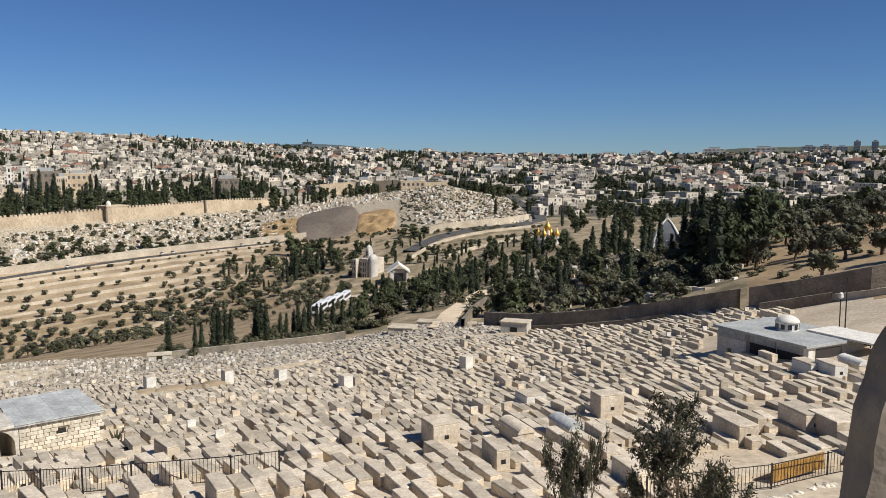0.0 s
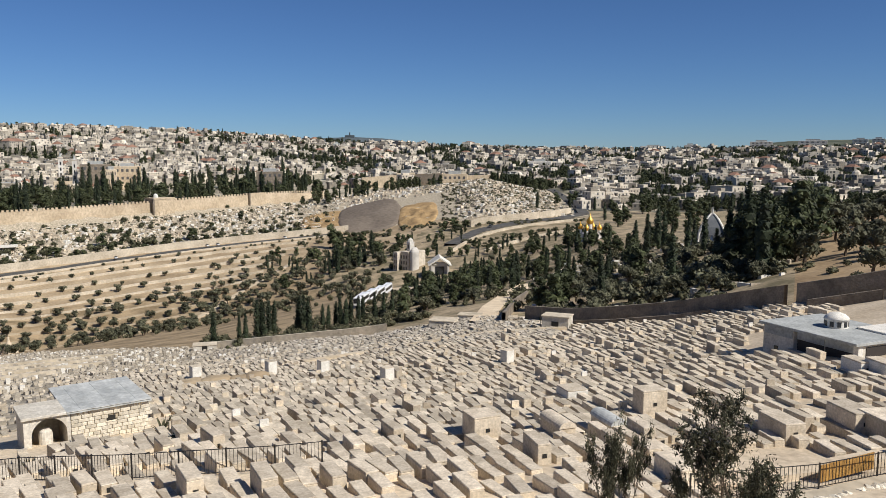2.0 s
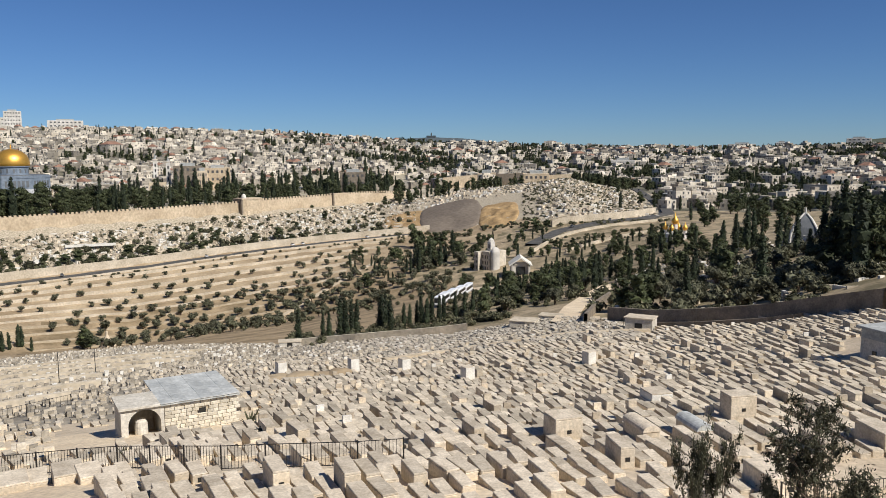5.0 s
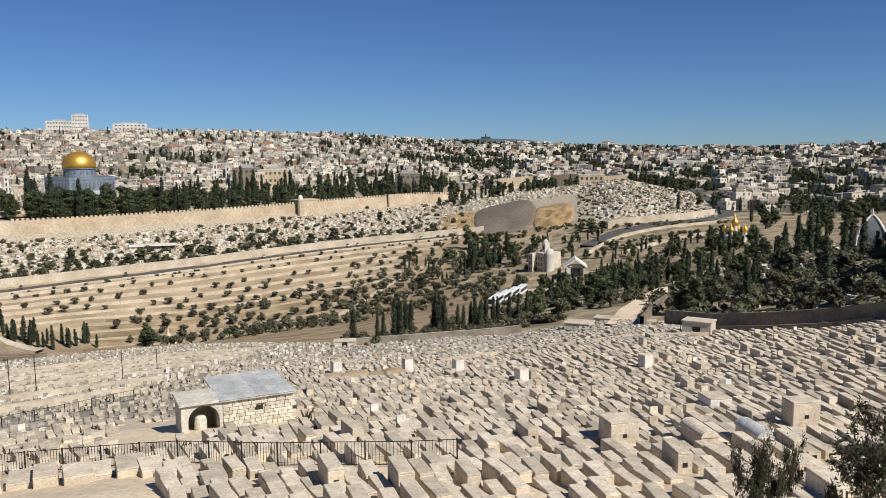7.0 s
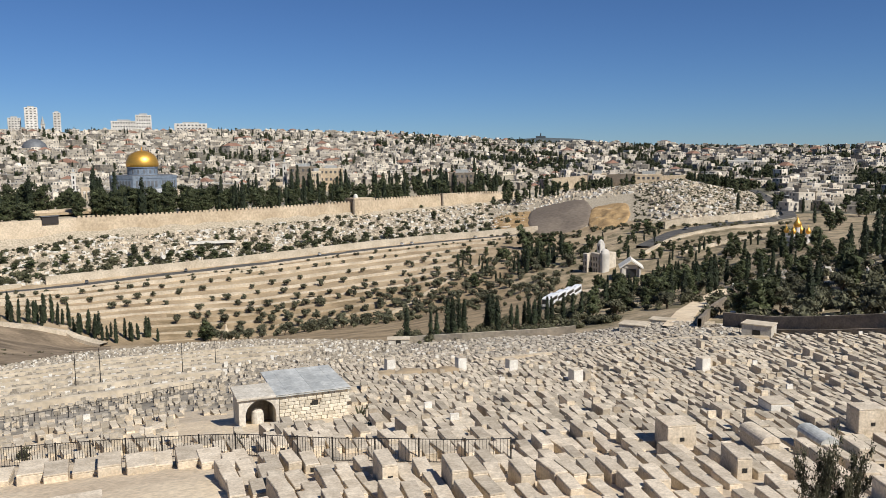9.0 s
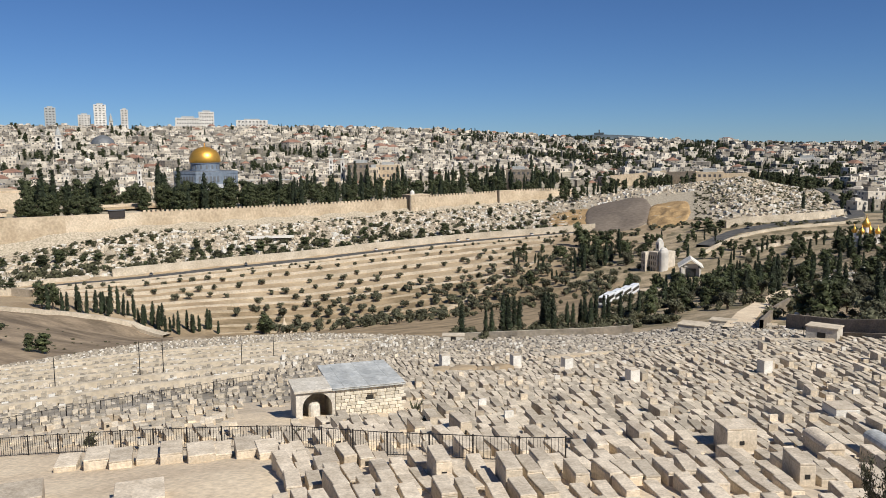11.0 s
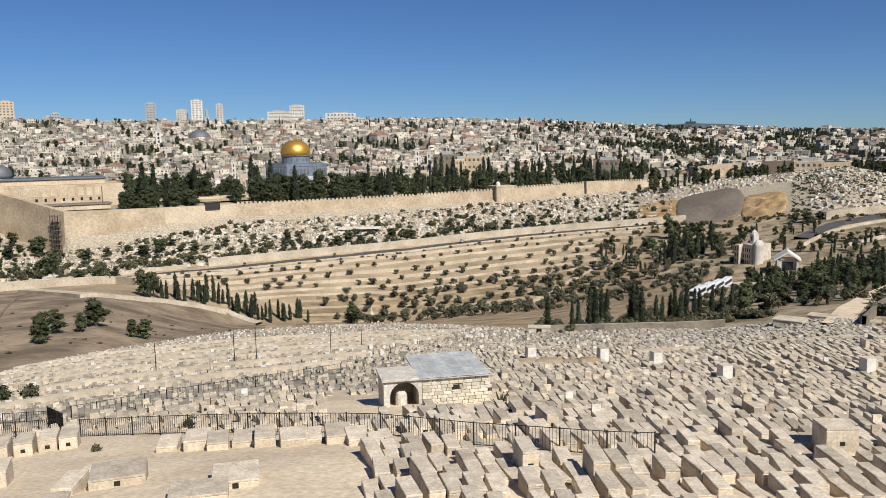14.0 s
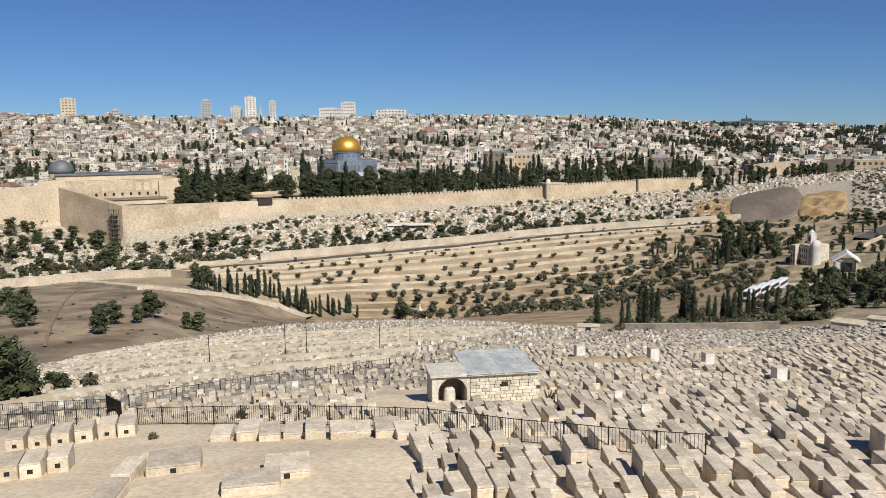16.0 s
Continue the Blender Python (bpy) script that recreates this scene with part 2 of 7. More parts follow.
def box(bm, x0, x1, y0, y1, z0, z1, bevel=0.0, taper=0.0):
    """A block in bm; taper draws the top in by that many metres on every side."""
    v = [bm.verts.new(p) for p in ((x0, y0, z0), (x1, y0, z0), (x1, y1, z0), (x0, y1, z0),
         (x0 + taper, y0 + taper, z1), (x1 - taper, y0 + taper, z1), (x1 - taper, y1 - taper, z1), (x0 + taper, y1 - taper, z1))]
    fs = [bm.faces.new([v[i] for i in q]) for q in ((3, 2, 1, 0), (4, 5, 6, 7), (0, 1, 5, 4), (1, 2, 6, 5), (2, 3, 7, 6), (3, 0, 4, 7))]
    if bevel:
        es = list({e for f in fs for e in f.edges})
        bmesh.ops.bevel(bm, geom=es, offset=bevel, segments=1, affect="EDGES")
    return bm


def blk(x0, x1, y0, y1, z0, z1, bevel=0.0, taper=0.0):
    return box(bmesh.new(), x0, x1, y0, y1, z0, z1, bevel, taper)


def lathe(profile, n=24, bm=None, cx=0.0, cy=0.0):
    """A turned form from (radius, height) pairs."""
    bm = bm or bmesh.new()
    rings = []
    for r, z in profile:
        if r < 1e-4:
            rings.append([bm.verts.new((cx, cy, z))])
        else:
            rings.append([bm.verts.new((cx + r * math.cos(2 * math.pi * k / n), cy + r * math.sin(2 * math.pi * k / n), z)) for k in range(n)])
    for a, b in zip(rings, rings[1:]):
        for k in range(n):
            q = [a[k % len(a)], a[(k + 1) % len(a)], b[(k + 1) % len(b)], b[k % len(b)]]
            q = list(dict.fromkeys(q))
            if len(q) > 2:
                bm.faces.new(q)
    for ring, flip in ((rings[0], True), (rings[-1], False)):
        if len(ring) > 2:
            bm.faces.new(ring[::-1] if flip else ring)
    return bm


def tube(bm, pts, radii, n=6):
    """A bent, tapering round bar through pts."""
    rings = []
    for i, p in enumerate(pts):
        p = Vector(p)
        d = (Vector(pts[min(i + 1, len(pts) - 1)]) - Vector(pts[max(i - 1, 0)])).normalized()
        side = d.orthogonal().normalized()
        up = d.cross(side)
        rings.append([bm.verts.new(p + radii[i] * (side * math.cos(2 * math.pi * k / n) + up * math.sin(2 * math.pi * k / n))) for k in range(n)])
    for a, b in zip(rings, rings[1:]):
        best = min(range(n), key=lambda s: sum((a[k].co - b[(k + s) % n].co).length for k in range(n)))
        for k in range(n):
            bm.faces.new((a[k], a[(k + 1) % n], b[(k + 1 + best) % n], b[(k + best) % n]))
    bm.faces.new(rings[0][::-1]), bm.faces.new(rings[-1])
    return bm


class Heap:
    """Collects many small solids for one joined mesh."""
    def __init__(self):
        self.v, self.f, self.i = [], [], []

    def block(self, p, u, w, lx, ly, h, mat=0, sink=0.0, taper=0.0, top=None):
        """A block at p (its base's middle), half sizes lx along u and ly along w."""
        k = len(self.v)
        for s, t in ((-1, -1), (1, -1), (1, 1), (-1, 1)):
            self.v.append((p[0] + u[0] * lx * s + w[0] * ly * t, p[1] + u[1] * lx * s + w[1] * ly * t, p[2] - sink))
        for s, t in ((-1, -1), (1, -1), (1, 1), (-1, 1)):
            self.v.append((p[0] + u[0] * (lx - taper) * s + w[0] * (ly - taper) * t, p[1] + u[1] * (lx - taper) * s + w[1] * (ly - taper) * t, p[2] + h))
        for q in ((4, 5, 6, 7), (0, 1, 5, 4), (1, 2, 6, 5), (2, 3, 7, 6), (3, 0, 4, 7)):
            self.f.append([k + c for c in q])
            self.i.append(mat if top is None or q[0] != 4 else top)

    def quad(self, a, b, c, d, mat=0):
        k = len(self.v)
        self.v += [a, b, c, d]
        self.f.append([k, k + 1, k + 2, k + 3])
        self.i.append(mat)

    def make(self, name, materials, parent=None):
        return soup(name, self.v, self.f, materials, self.i, parent)


def direction(az):
    return Vector((math.sin(radians(az)), math.cos(radians(az)), 0))


# ---- the ground, one sheet to the horizon ----
def wobble(x, y, s, k=0.0):
    return noise.noise(Vector((x * s, y * s, k)))


# the walled path along the top of the brown hillside
HILL_AZ, HILL_H = [-75, -57, -54, -52.2, -50.5, -48, -45.6, -43.5, -41.5, -39.4], [510, 478, 440, 400, 366, 375, 386, 393, 396, 382]


def zone(az, h):
    """Which ground lies at a bearing and distance: an index into GROUND_MATS."""
    d = float(np.interp(az, AZ, H_D)) + 4 * wobble(az, h * 0.02, 0.7)
    w = float(wall_distance(az))
    r = float(np.interp(az, AZ, H_R))
    if h < 25:
        return 0
    if h < d:
        if az > 5:
            return 1 if h < d - 3 else 7
        if az < -30 and h < 60 or (az < -4 and h < 40):
            return 0
        if az < -10 and h > (84 if az > -29 else 68):
            return 9
        return 0 if wobble(az * 3, h, 0.05) > 0.25 else 1
    if az < -39.3 and h < float(np.interp(az, HILL_AZ, HILL_H)) - 3:
        return 2
    edge = (-11.5 if 395 < h < 490 else -6.5) + 2.0 * wobble(az, h, 0.05) + 0.012 * (h - 380)
    if az < edge or (az < -2 and h > 560):
        if h < r + 6:
            v = float(np.interp(az, AZ, H_V))
            return 10 if az > -37 and h < v + (r - v) * (0.36 + 0.12 * wobble(az, h, 0.07)) else 3
        if az < -10 and h > w:
            return 6 if h < w + 300 else 5
        return 8 if h < 900 else 5
    if az > 20.5 + 0.012 * (h - 110) * wobble(az, h, 0.03) and h < 420:
        return 7 if h > 90 else 1
    if h < (570 if -3 < az < 7 else 620):
        return 4
    return 8 if (az < 7 and h < 800) else 5


GROUND_MATS = [M_DUST, M_PAVE, M_FIELD, M_SOIL, M_SCRUB, M_CITYGROUND, M_ESPL, M_ORCHARD, M_RUBBLE, M_LOWGROUND, M_SOILDARK]
azs = list(np.arange(-66, 36.01, 0.3))
azs = list(np.arange(-180, -66, 6.0)) + azs + list(np.arange(42, 180, 6.0))
rings = [2.5, 6, 12, 18, 24] + list(np.exp(np.linspace(math.log(27), math.log(1700), 240))) + [2000, 2600, 3500, 5000, 9000]
gv, gf, gi = [(0.0, 0.0, -9.0)], [], []
for h in rings:
    for a in azs:
        x, y = h * math.sin(radians(a)), h * math.cos(radians(a))
        z = float(ground_polar(a, h))
        if -66 <= a <= 36 and 25 < h < 1700:
            z += (0.10 + 0.0012 * h) * wobble(x, y, 0.08) + 0.05 * wobble(x, y, 0.5)
        elif abs(a) > 80:
            z = max(z, min(-3.0, -9 + 0.06 * h))
        gv.append((x, y, z))
na = len(azs)
for j in range(na):
    gf.append((0, 1 + (j + 1) % na, 1 + j))
    gi.append(0)
for i in range(len(rings) - 1):
    for j in range(na):
        k = (j + 1) % na
        gf.append((1 + i * na + j, 1 + i * na + k, 1 + (i + 1) * na + k, 1 + (i + 1) * na + j))
        gi.append(zone(azs[j], rings[i]))
ground_sheet = soup("ground", gv, gf, GROUND_MATS, gi, smooth=True)
tagged(ground_sheet, "dusty pale limestone hillside falling to a terraced valley and a city", "ground", kind="structure")

# the viewing terrace under the camera
bm = blk(-2, 3.2, -6, 2.7, -1.9, -1.62, 0.02)
terrace = part("terrace_floor", bm, M_CONCRETE)
tagged(terrace, "pale concrete floor of the viewing terrace", "floor", kind="structure")
part_wall = part("terrace_wall", blk(-2, 3.2, 2.1, 2.6, -12, -1.9), M_RETAIN)
tagged(part_wall, "pale stone retaining wall under the terrace", "wall", kind="structure")

# ---- tombs ----


def tomb_allowed(x, y):
    """Keeps paths, the hut, the shed and the bare court free of tombs."""
    az, h = math.degrees(math.atan2(x, y)), math.hypot(x, y)
    d = float(np.interp(az, AZ, H_D))
    if h < 25.5 or h > d - 1 or az < -66 or az > 33:
        return False
    if -35.5 < az < -22 and 51 < h < 64:
        return False
    if -21.3 < az < -16.3 and 92.5 < h < 100:
        return False
    if (az > 17.8 and 74.5 < h < 92) or (az > 22.5 and 67.5 < h < 92):
        return False
    if az > 17 and h < 42.5 - (az - 17) * 0.1:
        return False
    if az > 23.5 and h > 80:
        return False
    if az > 10 and h < 29:
        return False
    fence = float(np.interp(az, FENCE_AZ, FENCE_H))
    if az < -11.5 and abs(h - fence) < 1.3:
        return False
    if az < -36 and h < fence - 0.5:
        return False
    if -46.8 < az < -33 and h < fence - 0.5:
        return False
    for a0, h0, a1, h1, wdt in PATHS:
        p, q = at(a0, h0).xy, at(a1, h1).xy
        e = q - p
        s = min(1, max(0, (Vector((x, y)) - p).dot(e) / e.length_squared))
        if (Vector((x, y)) - p - e * s).length < wdt:
            return False
    return True


FENCE_AZ = [-60, -51.5, -42.3, -31.8, -25.2, -18.7, -14.7, -11.8]
FENCE_H = [66, 55, 47.3, 42.1, 37.5, 36, 35.7, 36.2]
PATHS = [(-13, 112, -1, 126, 1.3), (-1, 126, 6, 131, 1.3), (-60, 74, -38, 79, 1.9), (-38, 79, -33, 87, 1.5)]

def tomb_axis(az):
    """The tombs lie down the slope, and the slope fans out."""
    return 0.5 * az - 25.5


def row_bearings():
    """Stops along a row that runs square to the tombs' axes: bearing and how much farther out the row has come."""
    stops = []
    for sign in (-1, 1):
        az, out = -30.0, 0.0
        while -63 < az < 34:
            az += sign * 0.5
            out -= sign * math.tan(radians(tomb_axis(az) - az)) * radians(0.5)
            stops.append((az, out))
    return sorted(stops)


ROW_AZ, ROW_OUT = zip(*row_bearings())
cells = []
random.seed(4)
h0 = 16.0
while h0 < 150:
    h0 += 2.0
    az = -62.0 + random.uniform(0, 1)
    while az < 33:
        h = h0 * math.exp(float(np.interp(az, ROW_AZ, ROW_OUT))) + 1.3 * wobble(az * 0.4, h0, 0.5, 1)
        az += math.degrees(random.choice((0.66, 0.7, 0.7, 0.74, 1.05)) * (1.15 if h < 40 else (0.85 if az < -29 and h > 60 else 1.0)) / h)
        a2 = az + random.gauss(0, 0.05)
        h += random.gauss(0, 0.13)
        x, y = h * math.sin(radians(a2)), h * math.cos(radians(a2))
        if h > 138 or random.random() < 0.09 or not tomb_allowed(x, y):
            continue
        beyond = a2 < -29 and h > float(np.interp(a2, FENCE_AZ, FENCE_H)) + 1
        if beyond and random.random() < (0.33 if h > 66 else 0.25):
            continue
        tall = 0.34 + 0.38 * wobble(x, y, 0.2, 2) + random.gauss(0, 0.12)
        if random.random() < 0.035:
            tall += 0.55
        if beyond:
            tall *= 0.6
        if a2 < -8 and h > 70:
            tall *= 0.6
        cells.append((h, x, y, min(1.3, max(0.16, tall)), -tomb_axis(a2) - 36 + random.gauss(0, 3.5), random.random(), beyond))
cells.sort()
NEAR = 300


def make_tomb(length, width, height, lid, niche):
    t = empty("tomb")
    bm = blk(-width / 2, width / 2, -length / 2, length / 2, -0.35, height, 0.025, 0.015)
    part("body", bm, M_TOMBTHING, t)
    bm = blk(-width / 2 + 0.012, width / 2 - 0.012, -length / 2 + 0.012, length / 2 - 0.012, height, height + lid, 0.02, 0.012)
    part("slab", bm, M_SLAB, t, "weathered grey top slab")
    if niche:
        bm = blk(-0.11, 0.11, -length / 2 - 0.012, -length / 2 + 0.1, height * 0.45, height * 0.45 + 0.2)
        part("candle_niche", bm, M_HOLESHADE, t, "small candle niche with its shade painted dark")
    return t


kinds = [(1.8, 0.64, 0.3, 0.07, 0), (1.85, 0.66, 0.46, 0.09, 0), (1.75, 0.64, 0.62, 0.1, 0), (1.8, 0.64, 0.85, 0.1, 1), (1.9, 0.7, 1.05, 0.1, 1), (1.75, 0.62, 0.16, 0.06, 0), (1.6, 0.6, 0.38, 0.05, 0), (1.75, 0.68, 0.55, 0.05, 1)]
protos = [make_tomb(*k) for k in kinds]
used_proto = set()
for h, x, y, tall, turn, rnd, beyond in cells[:NEAR]:
    k = min(range(len(kinds)), key=lambda q: abs(kinds[q][2] - tall) + (0.3 if kinds[q][4] and rnd < 0.4 else 0))
    m = pose(x, y, ground(x, y), 0, 0, 36 + turn)
    if k in used_proto:
        ob = copy_thing(protos[k], m)
    else:
        used_proto.add(k)
        ob = protos[k]
        ob.matrix_basis = m
    size = "low" if kinds[k][2] < 0.5 else ("waist-high" if kinds[k][2] < 0.9 else "tall")
    tagged(ob, size + " cream limestone box tomb with a weathered slab", "tomb", "tombs on the slope")
for k, p in enumerate(protos):
    if k not in used_proto:
        p.matrix_basis = pose(*at(-33 + k, 31), 0, 0, 36)
        tagged(p, "cream limestone box tomb with a weathered slab", "tomb", "tombs on the slope")

heap = Heap()
for h, x, y, tall, turn, rnd, beyond in cells[NEAR:]:
    z = ground(x, y)
    u, w = direction(-36 - turn), direction(54 - turn)
    ln, wd = 0.78 + 0.18 * ((rnd * 7.3) % 1), 0.265 + 0.06 * ((rnd * 3.7) % 1)
    if x < -0.2 * y and h > 92 and not beyond:
        ln, wd = ln * 0.75, wd * 0.85
    if beyond:
        far = h > 66
        ln, wd = ln * (0.4 if far else 0.72), wd * (0.72 if far else 0.9)
        if rnd < 0.45:
            heap.block(Vector((x, y, z)) + u * ln, u, w, 0.09, 0.24, 0.4 + 0.5 * rnd, 4, 0.2)
    heap.block((x, y, z), u, w, ln, wd, tall, 4 if beyond and h > 66 else 0, 0.35, 0.015)
    heap.block((x, y, z + tall), u, w, ln - 0.01, wd - 0.01, 0.06, 4 if beyond and h > 66 else 1, 0, 0.012)
    if tall > 0.6 and rnd > 0.84 and h < 75:
        e = -u * (ln + 0.006)
        c = Vector((x, y, z + tall * 0.5)) + e
        heap.quad(c - w * 0.1, c + w * 0.1, c + w * 0.1 + Vector((0, 0, 0.19)), c - w * 0.1 + Vector((0, 0, 0.19)), 2)
    if 0.12 < rnd < 0.17:
        c = Vector((x, y, z)) + u * (ln - 0.12)
        heap.block(c, u, w, 0.09, 0.27, tall + 0.45, 3 if rnd < 0.125 else 0, 0.1)
rows_of_tombs = heap.make("tombs_beyond", [M_TOMB, M_SLABFAR, M_HOLESHADE, M_WHITE, M_GRAVE])
tagged(rows_of_tombs, "dense rows of cream limestone tombs covering the slope", "tombs", kind="stuff")

# the lower cemetery, small upright stones in long lines
heap = Heap()
random.seed(9)
for i in range(14500):
    az = random.uniform(-62, 5)
    d = float(np.interp(az, AZ, H_D))
    h = math.sqrt(random.uniform(118 ** 2, max(106, d - 2) ** 2))
    x, y = h * math.sin(radians(az)), h * math.cos(radians(az))
    if az < -20:
        # stones stand in terraces that run across the slope
        step = 3.4
        h = round(h / step + 0.25 * wobble(az, 0, 0.3)) * step + random.gauss(0, 0.35)
        x, y = h * math.sin(radians(az)), h * math.cos(radians(az))
    if h > d - 1.5:
        continue
    z = ground(x, y)
    turn = random.gauss(0, 4)
    ax = tomb_axis(az) - turn
    small = 0.55 if az < -14 else 0.85
    u, w = direction(ax), direction(ax + 90)
    if random.random() < (0.5 if az < -20 else 0.12):
        heap.block((x, y, z), u, w, 0.14, 0.27, random.uniform(0.35, 0.75), 2 if random.random() < 0.12 else 0, 0.3)
    else:
        tall = random.uniform(0.15, 0.6)
        heap.block((x, y, z), u, w, random.uniform(0.6, 0.95) * small, random.uniform(0.32, 0.45) * small, tall * small, 0, 0.5, 0.02, 1)
for a0, a1, h0, h1 in ((-60, -33, 84, 96), (-60, -31, 101, 111), (-60, -30, 118, 128), (-59, -27, 134, 142), (-58, -24, 150, 158), (-56, -24, 168, 177), (-55, -24, 185, 196)):
    az = a0
    while az < a1:
        h = h0 + (h1 - h0) * (az - a0) / (a1 - a0) + 1.4
        az += math.degrees(0.85 / h)
        if wobble(az * 3, h0, 0.2, 4) > 0.1 or random.random() < 0.2:
            continue
        x, y = h * math.sin(radians(az)), h * math.cos(radians(az))
        ax = tomb_axis(az)
        heap.block((x, y, ground(x, y)), direction(ax), direction(ax + 90), 0.13, 0.3, random.uniform(0.7, 1.05), 2 if random.random() < 0.6 else 0, 0.3)
lower = heap.make("lower_tombs", [M_GRAVE, M_GRAVE, M_WHITE])
tagged(lower, "far lines of pale tombs and upright headstones", "tombs", kind="stuff")

# ---- the eastern city wall ----
def wall_run(name, p, q, z_top0, z_top1, z_base0, z_base1, thick, material, label):
    """A wall from p to q on the ground plan, its outer face along the line, with tops and feet sloping evenly."""
    p, q = Vector(p), Vector(q)
    e = (q - p).normalized()
    nrm = Vector((-e.y, e.x))
    bm = bmesh.new()
    n = max(2, int((q - p).length / 6))
    ringsw = []
    for i in range(n + 1):
        f = i / n
        c = p.lerp(q, f)
        zt, zb = z_top0 + (z_top1 - z_top0) * f, z_base0 + (z_base1 - z_base0) * f
        b = 0.35 * wobble(i, 0, 0.37, z_top0)
        ringsw.append([bm.verts.new(v) for v in ((c.x - nrm.x * (0.6 + b), c.y - nrm.y * (0.6 + b), zb), (c.x, c.y, zt), (c.x + nrm.x * thick, c.y + nrm.y * thick, zt), (c.x + nrm.x * thick, c.y + nrm.y * thick, zb))])
    for a, b in zip(ringsw, ringsw[1:]):
        for k in range(4):
            bm.faces.new((a[k], a[(k + 1) % 4], b[(k + 1) % 4], b[k]))
    bm.faces.new(ringsw[0]), bm.faces.new(ringsw[-1][::-1])
    bmesh.ops.recalc_face_normals(bm, faces=bm.faces)
    ob = part(name, bm, material)
    tagged(ob, label, "city wall", kind="structure")
    return ob


D_WALL = (GATE - CORNER).normalized()
def on_wall(s):
    return CORNER + D_WALL * s


def wall_top(s):
    return float(np.interp(s, [0, 85, 92, 145, 254, 330, 349, 456, 482, 520], [-39.0, -39.9, -39.2, -40.4, -40.3, -39.1, -38.1, -36.6, -36.9, -38.9]))


def wall_foot(s):
    p = on_wall(s)
    q = p * ((p.length - 6) / p.length)
    return ground(q.x, q.y) - 4


stops = [0, 62, 110, 200, 254, 326]
for i, (s0, s1) in enumerate(zip(stops, stops[1:])):
    wall_run("wall_east", on_wall(s0), on_wall(s1), wall_top(s0 + 0.1), wall_top(s1), wall_foot(s0), wall_foot(s1), 4, M_WALLPALE if i == 1 else M_WALL, "high golden limestone city wall above the rocky slope")
for s0, s1 in ((344, 456), (456, 516)):
    wall_run("wall_north_part", on_wall(s0), on_wall(s1), wall_top(s0), wall_top(s1), wall_foot(s0), wall_foot(s1), 3.5, M_WALL, "golden limestone city wall with battlements")
south_end = Vector((-523.0, 366.0))
wall_run("wall_south", south_end, CORNER, -28.6, -39.0, -66, -78, 4, M_WALL, "tall southern city wall standing in shade")


def battlements(parent, s0, s1, step=3.1):
    bm = blk(-0.95, 0.95, 0, 0.8, -0.1, 1.5, 0.0, 0.12)
    src = None
    s = s0
    while s < s1:
        p = on_wall(s)
        m = pose(p.x, p.y, wall_top(s), 0, 0, math.degrees(math.atan2(D_WALL.y, D_WALL.x)))
        if src is None:
            src = part("merlon", bm, M_WALL, parent)
            src.matrix_basis = m
        else:
            share("merlon", src, parent, m)
        s += step


walls = {o.name: o for o in scene.objects if o.name.startswith("wall_")}
battlements(walls["wall_east.003"], 201, 253)
battlements(walls["wall_east.002"], 112, 199)
battlements(walls["wall_east.004"], 255, 325)
battlements(walls["wall_north_part"], 346, 455)
battlements(walls["wall_north_part.001"], 458, 515)

# the twin-bayed gate tower
ang = math.degrees(math.atan2(D_WALL.y, D_WALL.x))
g = GATE
tower = empty("gate_tower", (g.x, g.y, -55.4), ang)
part("body", blk(-4, 15, -3.4, 9, -6, 18.6, 0.15), M_WALL, tower)
part("parapet", blk(-4.3, 15.3, -3.7, 9.3, 18.6, 19.8, 0.1), M_WALL, tower)
cupola = part("cupola", lathe([(1.9, 19.8), (1.9, 21.2), (1.6, 22.2), (0.9, 23), (0, 23.4)], 12), M_WHITE, tower, "small white cupola")
part("ball", lathe([(0.0, 23.2), (0.35, 23.6), (0.0, 24.0)], 8), M_LEAD, cupola)
part("buttress", blk(-5.2, -3.8, -4.4, -2.0, -6, 19.0, 0.1), M_BLOCKWALL, tower, "dark narrow buttress")
for xx in (2.2, 8.8):
    part("blind_arch", blk(xx - 1.7, xx + 1.7, -3.45, -3.3, 3, 9.5, 0.3), M_WALLPALE, tower, "blocked arched gateway")
tagged(tower, "square golden stone gate tower with a white cupola", "tower")
p = on_wall(432)
tower2 = empty("wall_turret", (p.x, p.y, -54.2), ang)
part("body", blk(-9, 9, -1.5, 6, -4, 18.5, 0.15), M_WALL, tower2)
part("buttress", blk(-10.2, -8.9, -2.4, 0, -4, 19, 0.1), M_BLOCKWALL, tower2, "dark narrow buttress")
tagged(tower2, "square golden stone turret on the city wall", "tower")

# scaffolding at the southern corner and a dark hut on the wall walk
scaffold = empty("scaffold", (CORNER.x - 4.5, CORNER.y - 1.3, -66), math.degrees(math.atan2(CORNER.y - 366.0, CORNER.x + 523.0)))
for x_ in (-6, -3, 0, 3):
    for y_ in (-1.6, 0.0):
        part("pole", tube(bmesh.new(), [(x_, y_, -6), (x_, y_, 25)], [0.12, 0.12], 5), M_IRON, scaffold)
for z_ in range(0, 26, 3):
    part("deck", blk(-6.2, 3.2, -1.7, 0.1, z_, z_ + 0.25), M_BLOCKWALL, scaffold)
tagged(scaffold, "dark scaffolding against the corner of the city wall", "scaffold")
p = on_wall(94)
wall_hut = empty("wall_hut", (p.x, p.y, wall_top(94)), ang)
part("cabin", blk(-5, 5, -1.2, 2.5, -3.2, 1.6, 0.1), M_CANVASSHADE, wall_hut)
part("roof", blk(-5.5, 5.5, -1.8, 3, 1.6, 2.0, 0.1), M_LEAD, wall_hut)
tagged(wall_hut, "dark timber cabin standing out from the city wall", "hut")

